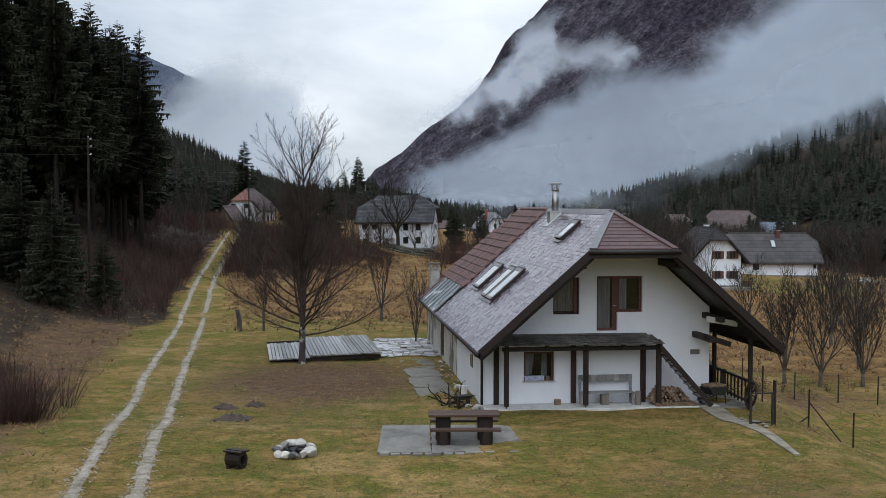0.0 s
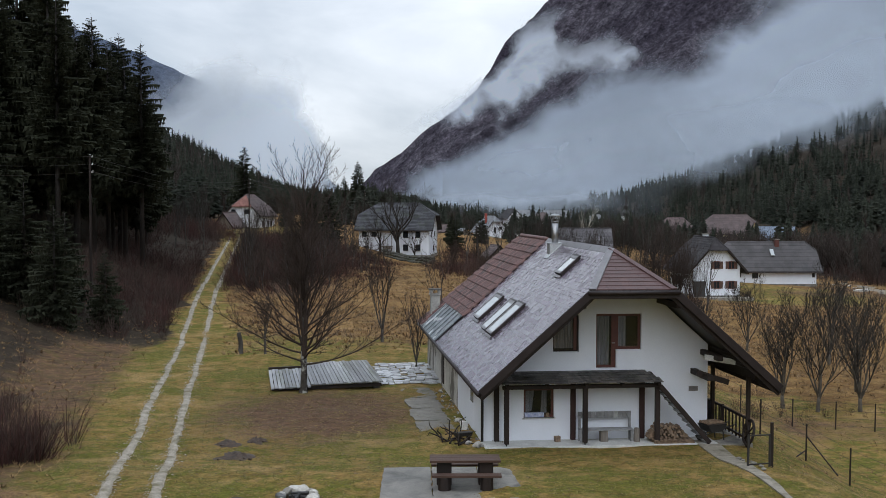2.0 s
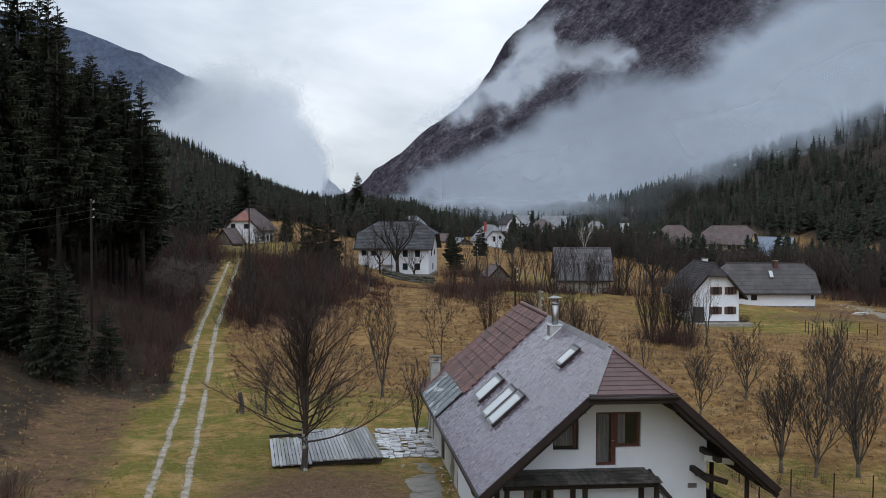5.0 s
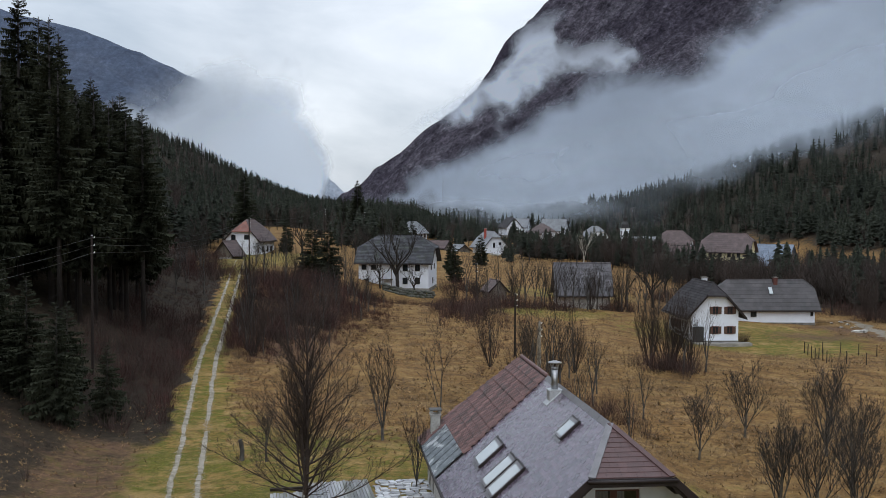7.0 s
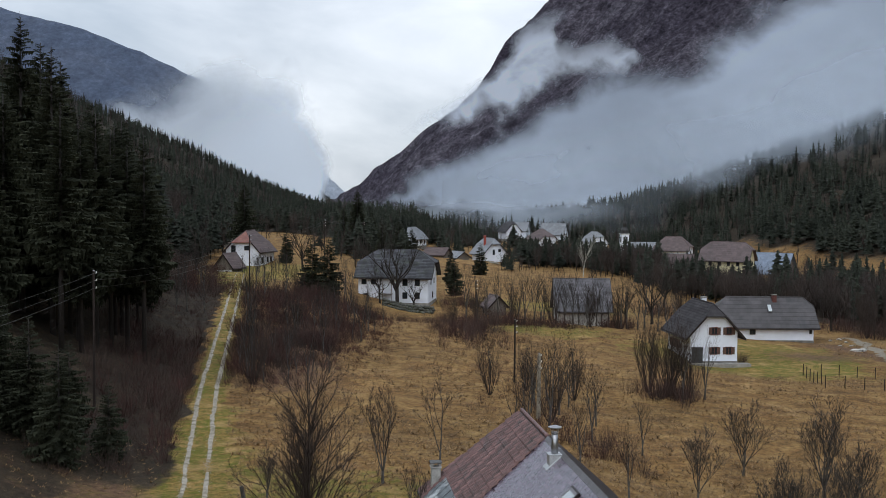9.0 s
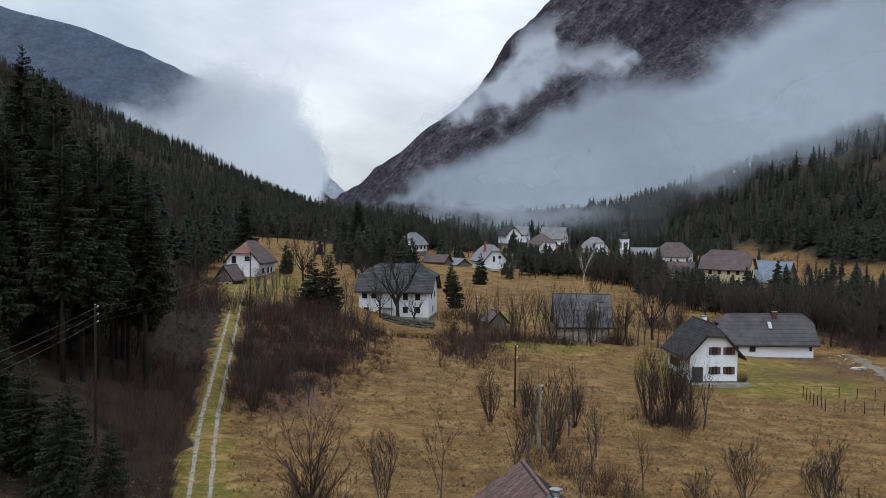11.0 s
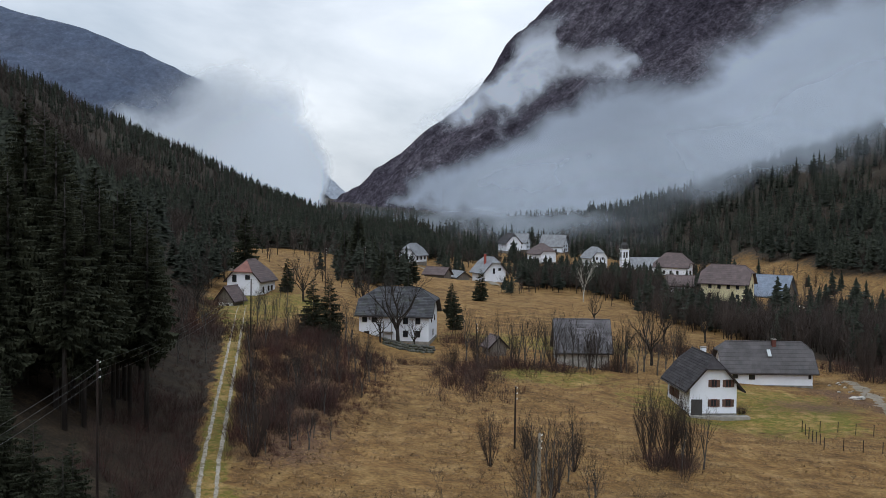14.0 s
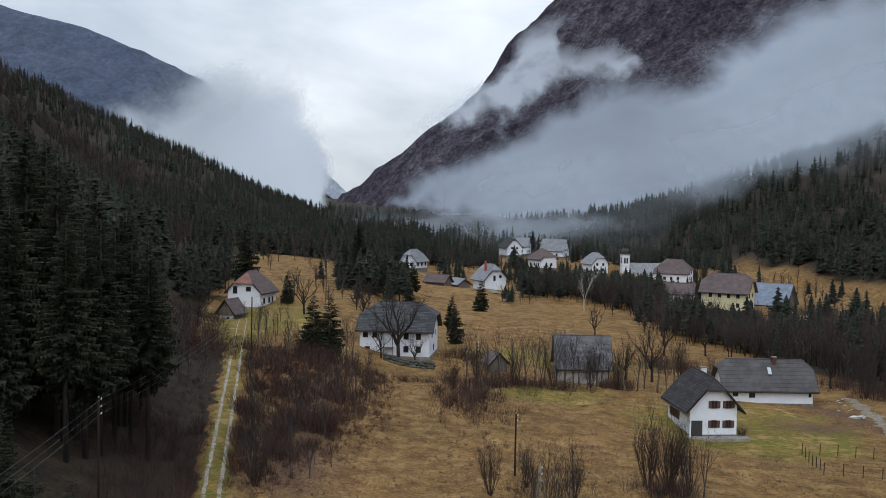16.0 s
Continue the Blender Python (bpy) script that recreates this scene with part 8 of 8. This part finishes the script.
# thickets of red-brown brush
red, grey = [], []
for i in range(2300):
    y = 106 + 80 * rnd.random()
    left, right = road_x(y) + 1.35, min(-10.6, -19.3 + 0.25 * (y - 106)) + 1.2 * noise.noise((y * 0.2, 0, 3.0))
    if right - left < 1:
        right = left + 2.5
    x = rnd.uniform(left, right)
    if rnd.random() > (right - left) / 14 or noise.noise((x * 0.16, y * 0.16, 6.0)) < -0.35:
        continue
    if noise.noise((x * 0.42, y * 0.42, 31.0)) < -0.22:
        continue
    s = rnd.uniform(0.9, 2.2) + 3.4 * max(0, noise.noise((x * 0.3, y * 0.3, 2.0))) * smooth_step(0, 3, right - x)
    (red if rnd.random() < 0.6 + 0.9 * noise.noise((x * 0.2, y * 0.2, 12.0)) else grey).append((x, y, land(x, y), (s * 0.85, s), rnd.uniform(0, 6), i))
for i in range(480):
    y = 72 + 58 * rnd.random()
    x = road_x(y) - 1.9 - 10 * rnd.random() ** 1.2
    if noise.noise((x * 0.16, y * 0.16, 16.0)) < -0.3:
        continue
    s = rnd.uniform(0.8, 2.4) * (1.2 if y > 90 else 0.9)
    (red if rnd.random() < 0.35 else grey).append((x, y, land(x, y), (s * 0.9, s), rnd.uniform(0, 6), i))
for i in range(560):
    y = 118 + 118 * rnd.random()
    x = road_x(y) - 2.4 - 13 * rnd.random() ** 1.1
    if not free(x, y) or noise.noise((x * 0.13, y * 0.13, 26.0)) < -0.3:
        continue
    s = rnd.uniform(1.2, 3.2) if y > 185 or x < road_x(y) - 9 else rnd.uniform(0.4, 1.3)
    (red if rnd.random() < 0.45 else grey).append((x, y, land(x, y), (s * 0.9, s), rnd.uniform(0, 6), i))
for i in range(520):
    y = 84 + 112 * rnd.random()
    x = road_x(y) - 1.25 - 6.5 * rnd.random()
    if noise.noise((x * 0.3, y * 0.3, 41.0)) < -0.12:
        continue
    s = rnd.uniform(0.25, 0.9)
    (red if rnd.random() < 0.4 else grey).append((x, y, land(x, y), (s * 1.2, s), rnd.uniform(0, 6), i))
for i in range(70):
    y = 34 + 38 * rnd.random()
    x = road_x(y) - 7.5 - 7 * rnd.random()
    s = rnd.uniform(0.4, 1.3)
    (grey if rnd.random() < 0.6 else red).append((x, y, land(x, y), s, rnd.uniform(0, 6), i))
for x0, y0, rx, ry, n, h in ((4, 165, 5, 16, 150, 3.2), (9, 182, 7, 7, 80, 3.4), (18, 183, 6, 2.5, 60, 2.6), (30, 188, 4, 3, 40, 3.0), (9.5, 112, 2.5, 10, 26, 1.8), (24.5, 117.5, 3.0, 3.4, 60, 3.0), (-18.6, 45.5, 1.2, 3.0, 16, 1.8), (-14.6, 37.5, 1.0, 2.2, 40, 2.6), (9.5, 108, 2.5, 5, 22, 1.2), (9, 96, 3, 9, 40, 2.0), (-5, 186, 7, 2.5, 70, 1.7), (-21, 186, 6, 8, 80, 3.5), (-27, 176, 3, 6, 40, 3.2), (4, 208, 6, 6, 50, 3.5), (46, 215, 10, 8, 90, 3.4), (62, 208, 12, 8, 100, 3.6), (80, 200, 8, 12, 90, 4.0), (12, 86, 2.2, 5, 40, 2.4), (18, 60, 5, 3, 50, 0.9), (-38, 185, 6, 14, 90, 3.0), (43.6, 160.2, 0.7, 0.7, 8, 2.2), (6.5, 72, 3, 4, 30, 1.8)):
    for i in range(n):
        x, y = rnd.gauss(x0, rx * 0.55), rnd.gauss(y0, ry * 0.55)
        s = h * rnd.uniform(0.5, 1.1)
        (grey if rnd.random() < 0.55 else red).append((x, y, land(x, y), (s * 0.75, s), rnd.uniform(0, 6), i))
# small reddish shrubs dotted over the meadow
for i in range(75):
    x, y = rnd.gauss(6.5, 3.4), rnd.uniform(100, 180)
    s = rnd.uniform(0.45, 1.2)
    red.append((x, y, land(x, y), (s, s), rnd.uniform(0, 6), i))
# low reddish shoots fringing the thicket
for i in range(420):
    y = 104 + 80 * rnd.random()
    edge = max(road_x(y) + 3, min(-10.6, -19.3 + 0.25 * (y - 106)))
    x = edge + abs(rnd.gauss(0, 2.2))
    s = rnd.uniform(0.35, 1.1)
    red.append((x, y, land(x, y), (s, s), rnd.uniform(0, 6), i))
scatter("brush", "dense leafless red-brown hazel brush", "bushes", BRU, red, BRUSH)
scatter("brush", "dense leafless grey-brown brush", "bushes", BRU, grey, GREY_BRUSH)

# willow clumps: many stems from one root
willow = thing("willow_clump", "leafless willow clump of many upright stems", "tree", spot(24.2, 118.6))
wr = random.Random(91)
for k in range(18):
    g = Geo()
    t, a = wr.uniform(0, 6.28), wr.uniform(0.05, 0.72)
    grow(g, wr, Vector((0.25 * math.cos(t) * wr.random(), 0.25 * math.sin(t) * wr.random(), -0.1)), Vector((a * math.cos(t), a * math.sin(t), 1)).normalized(), wr.uniform(4.6, 7.8), wr.uniform(0.035, 0.065), 0, 2, 0.45, 0.5, (7, 4, 3), 0.06)
    part("stem", g, TWIG, willow)
for x, y, s in ((22.4, 119.8, 0.85), (26.2, 117.4, 0.8), (24.9, 120.8, 0.9), (4.8, 112.1, 0.62), (8.9, 117.0, 0.55), (-18.6, 108.6, 0.72), (9.8, 99.5, 0.6), (13.5, 113.0, 0.6), (44.2, 206, 0.9), (18.5, 184.5, 0.75), (29.5, 186.5, 0.8), (11.8, 184, 0.75), (24.8, 185.5, 0.8), (6.0, 181, 0.7), (1.5, 176, 0.6), (64, 206, 0.9), (76, 198, 1.0), (-24, 182, 0.7)):
    copy_thing(willow, spot(x, y, 1.0, rnd.uniform(0, 360))).scale = (s, s, s)

# single bare trees in the meadow and round the farmhouse
mid_trees = [plant_tree("bare_tree", "slim leafless tree in the hedge line", 50 + k, pose(0, 0, -70), 8.0, 3, 0.3, (7, 5, 3), levels=2, r=0.12, trunk_h=1.6, spread=0.6, lift=0.35) for k in range(3)]


def crooked_tree(seed):
    """A short trunk that parts into crooked limbs, each with side limbs and fine twigs."""
    rd = random.Random(seed)
    tr, tw = Geo(), Geo()
    tr.tube([(0, 0, -0.4), (0.02, 0, 0.3), (0.10, 0.04, 1.4), (0.02, 0.1, 2.6)], [0.36, 0.26, 0.22, 0.20], 8)
    for k in range(7):
        t = 2 * math.pi * (k * 0.382 + rd.uniform(-0.06, 0.06))
        a = 0.12 if k == 0 else rd.uniform(0.3, 0.85)
        p, d = Vector((0.02, 0.1, rd.uniform(1.9, 2.6))), Vector((a * math.cos(t), a * math.sin(t), 1)).normalized()
        for bend in range(2):
            q = p + d * rd.uniform(1.1, 1.7)
            tr.tube([p, p.lerp(q, 0.5) + Vector((rd.gauss(0, 0.08), rd.gauss(0, 0.08), 0)), q], [0.14 - 0.04 * bend, 0.12 - 0.04 * bend, 0.105 - 0.04 * bend], 6, cap=False)
            side = Vector((rd.gauss(0, 0.6), rd.gauss(0, 0.6), 0.45))
            bough(tw, rd, q, (d + side).normalized(), rd.uniform(2.2, 3.2), 0.06, 0.3, 2, (9, 6), tw)
            p, d = q, (d + Vector((rd.gauss(0, 0.35), rd.gauss(0, 0.35), 0.25))).normalized()
        bough(tr, rd, p, d, rd.uniform(4.2, 5.6), 0.075, 0.2, 2, (13, 8), tw)
    return tr, tw


spread_tree = thing("bare_tree", "broad old leafless tree with crooked limbs", "tree", pose(0, 0, -70))
for n, g in zip(("trunk", "crown"), crooked_tree(63)):
    part(n, g, DARK_BARK, spread_tree, smooth=n == "trunk")
for t in mid_trees + [spread_tree]:
    t.children[0].data.materials[0] = DARK_BARK
BIRCH = surf("pale_birch_bark", (0.30, 0.28, 0.24), (0.52, 0.50, 0.45), size=0.5, grain=0.1, bump=0.2, stain=(0.08, 0.07, 0.06), stain_at=(0.56, 0.62), rough=(0.85, 1.0), spec=0.1)
birch = plant_tree("birch_tree", "slender pale leafless birch at the edge of the copse", 71, spot(41.8, 328), 12.0, 2, 0.12, (13, 5, 3), levels=2, r=0.16, trunk_h=2.4, spread=0.55, lift=0.2)
for c in birch.children:
    c.data.materials[0] = BIRCH
used = set()


def put_tree(src, x, y, s):
    if src.name not in used:
        used.add(src.name)
        src.matrix_basis = spot(x, y, s, rnd.uniform(0, 360))
        return
    copy_thing(src, spot(x, y, 1.0, rnd.uniform(0, 360))).scale = (s, s, s)


for x, y, s in ((-8.0, 200.6, 1.5), (-11.2, 201, 0.75), (-5.0, 201.5, 0.6), (-17.5, 243, 0.9), (-30.0, 240, 1.0), (-46, 208, 0.8), (37.5, 198, 1.1), (33, 200, 0.7), (72, 205, 0.9), (80, 182, 0.8), (66, 222, 0.9), (-13, 250, 0.8), (47, 235, 0.8), (57, 240, 0.9), (90, 215, 0.9), (36, 262, 0.8)):
    put_tree(spread_tree, x, y, s)
for i, (x, y, s) in enumerate(((11.5, 186, 1.0), (13, 188, 0.9), (15.5, 186.5, 1.05), (17.2, 187, 0.9), (23, 186.5, 0.8), (27, 187, 0.75), (31.5, 189, 1.0), (33.2, 188, 0.9), (6, 190, 1.0), (4.2, 193, 1.1), (8.8, 117.4, 0.6), (13.6, 114.2, 0.75), (4.8, 112.1, 0.65), (11.0, 104, 0.8), (9.4, 97, 0.9), (7.2, 93, 0.8), (13.8, 99, 0.6), (12.5, 92, 0.7), (-16.5, 188.5, 1.0), (-15.6, 191, 0.9), (27.8, 117, 0.8), (22.8, 121, 0.85), (25.3, 116.2, 0.7), (-33, 225, 0.5), (-36.5, 222, 0.45), (-34.2, 214, 0.5), (-37.6, 230, 0.4), (-31.2, 204, 0.55), (-29.6, 196, 0.6), (-35.2, 207, 0.5), (-40.5, 226, 0.45), (9.0, 108, 0.75), (10.6, 112, 0.7), (8.4, 104, 0.6), (12.4, 108.5, 0.65), (21, 189, 0.75), (25, 188.5, 0.85), (28.6, 190, 0.8), (23.4, 190, 0.7), (-25, 178, 0.8), (-27.5, 172, 0.75), (12.0, 70.5, 0.55), (10.0, 80, 0.6), (16.0, 88, 0.6), (38.5, 190, 0.8), (41, 196, 0.9), (13.8, 185, 1.1), (16.4, 184.6, 1.0), (19.2, 186.8, 1.1), (20.4, 185.2, 0.95), (22.2, 187.6, 1.1), (24.2, 184.8, 0.9), (26.2, 188, 1.05), (30.2, 186.4, 1.0), (34.6, 189.5, 1.1), (36.4, 187, 0.95), (9.6, 188, 1.05), (7.4, 186, 0.9), (5.5, 84.5, 0.75), (30, 158.5, 0.5), (-21, 122, 0.7), (-22.5, 131, 0.75), (-26, 150, 0.8), (-19.5, 113, 0.65), (-28.5, 163, 0.8), (-24.5, 140, 0.7))):
    put_tree(mid_trees[i % 3], x, y, s)

for i in range(20):
    y = 150 + 78 * rnd.random()
    x = road_x(y) - 3 - 7 * rnd.random() if i % 3 else road_x(y) + 3 + 6 * rnd.random()
    if free(x, y):
        put_tree(mid_trees[i % 3], x, y, rnd.uniform(0.45, 0.8))
for i in range(46):
    t = rnd.random()
    y = 108 + 66 * t
    x = -18 + 6.0 * t + rnd.uniform(-1, 1) * (2.0 + 5.0 * math.sin(math.pi * (0.1 + 0.85 * t)))
    if x > road_x(y) + 2.2:
        put_tree(mid_trees[i % 3], x, y, rnd.uniform(0.35, 0.7))

# grass: straw tussocks in the meadow, short tufts and leaves on the lawn
straw, lawn, leaves = [], [], []
for i in range(36000):
    y = 66 + 150 * rnd.random() ** 1.3
    if rnd.random() > smooth_step(62, 84, y + 0.35 * rnd.uniform(-6, 6)):
        continue
    x = rnd.uniform(-0.26 * y, 0.42 * y)
    if x < road_x(y) + 2.0 or not free(x, y) or noise.noise((x * 0.1, y * 0.1, 8.0)) < -0.35:
        continue
    if (x - 45) ** 2 + (y - 162) ** 2 < 300:
        continue
    s = rnd.uniform(0.2, 0.55) * (0.8 + 0.9 * max(0, noise.noise((x * 0.35, y * 0.7, 3.0))))
    straw.append((x, y, land(x, y), (s, s * rnd.uniform(0.5, 0.9)), rnd.uniform(0, 6), i))
for i in range(5000):
    x, y = rnd.uniform(11.5, 34), rnd.uniform(34, 80)
    s = rnd.uniform(0.08, 0.24)
    straw.append((x, y, land(x, y), (s, s * 0.6), rnd.uniform(0, 6), i))
for i in range(2600):
    y = rnd.uniform(30, 84)
    x = road_x(y) - 2.5 - 22 * rnd.random()
    s = rnd.uniform(0.12, 0.35)
    straw.append((x, y, land(x, y), (s, s * 0.7), rnd.uniform(0, 6), i))
for i in range(34000):
    y = 25 + 45 * rnd.random()
    x = rnd.uniform(road_x(y) - 3, 13)
    u = (x - 6.325) * 0.994 + (y - 41.14) * 0.11
    v = -(x - 6.325) * 0.11 + (y - 41.14) * 0.994
    if -5.4 < u < 5.2 and -1.3 < v < 21 or abs(abs(x - road_x(y)) - 0.76) < 0.05 + 0.16 * rnd.random() or (abs(x - 0.2) < 2.2 and abs(y - 33) < 2.1):
        continue
    s = rnd.uniform(0.05, 0.13)
    lawn.append((x, y, land(x, y), (s, s * 0.55), rnd.uniform(0, 6), i))
leaf = Geo().add([(-0.5, -0.35, 0), (0.5, -0.3, 0.1), (0.6, 0.3, 0.25), (-0.4, 0.4, 0.05)], [(0, 1, 2, 3)])
leaf2 = Geo().add([(-0.5, -0.2, 0.2), (0.3, -0.4, 0.0), (0.5, 0.4, 0.1)], [(0, 1, 2)])
for i in range(9000):
    x, y = rnd.gauss(-6.2, 3.4), rnd.gauss(45.0, 5.0)
    leaves.append((x, y, land(x, y) + 0.015, rnd.uniform(0.03, 0.07), rnd.uniform(0, 6), i))
for i in range(9000):
    x, y = rnd.uniform(-12, 12), rnd.uniform(25, 44)
    leaves.append((x, y, land(x, y) + 0.015, rnd.uniform(0.02, 0.05), rnd.uniform(0, 6), i))
scatter("straw_grass", "tussocks of dry straw-coloured meadow grass", "grass", TUFT, straw, DRY_GRASS)
scatter("lawn_grass", "short olive winter lawn grass", "grass", TUFT, lawn, LAWN_GRASS)
scatter("fallen_leaves", "scattered brown fallen leaves on the lawn", "leaves", [leaf, leaf2], leaves, LEAF_LITTER)

# ---- slates of the west slope ----
ROWS_N, SW, rnd = 40, 0.36, random.Random(8)
rest, count = Geo(), 0
step = (EAVE - 0.12) / ROWS_N
lots = []
for r in range(ROWS_N):
    d1 = EAVE + 0.05 - r * step
    d0 = d1 - step * 1.18
    lo = FRONT + 0.03 + (max(0.0, 1.46 - d0) / 1.46 * 3.0 if d0 < 1.46 else 0)
    hi = 11.9 + (0.25 if d0 < 4 else 0)
    v = lo - (SW / 2 if r % 2 else 0) - rnd.uniform(0, 0.03)
    while v < hi:
        a, b = max(v, lo), min(v + SW - 0.016, hi)
        v += SW
        if b - a < 0.06:
            continue
        lots.append((r, d0, d1, a, b))
for r, d0, d1, a, b in lots:
    lift = 0.011 + rnd.uniform(0, 0.004)
    c = 0.012 + rnd.uniform(0, 0.012)
    whole = b - a > SW - 0.02 and count < 300 and (a + b) / 2 < 7.0
    o = on_roof(-(d0 + d1) / 2, (a + b) / 2) if whole else Vector((0, 0, 0))
    if whole:
        g = Geo()
    else:
        g = rest
    top, bot, bot2 = 0.009, lift + rnd.uniform(-0.002, 0.012), lift + rnd.uniform(-0.002, 0.012)
    ring = [on_roof(-d0, a, top), on_roof(-d0, b, top), on_roof(-d1 + c, b, bot2), on_roof(-d1, b - c, bot2), on_roof(-d1, a + c * 0.2, bot), on_roof(-d1, a + c * 0.2, 0.004), on_roof(-d1, b - c, 0.004), on_roof(-d1 + c, b, 0.004)]
    g.add([p - o for p in ring], [(0, 1, 2, 3, 4), (4, 3, 6, 5), (3, 2, 7, 6)])
    if whole:
        count += 1
        ob = new("slate", g.mesh("slate", SLATE))
        ob.parent, ob.location = house, o
part("slate_field", rest, SLATE_REST, house, "wet grey-brown slates", kind="stuff")
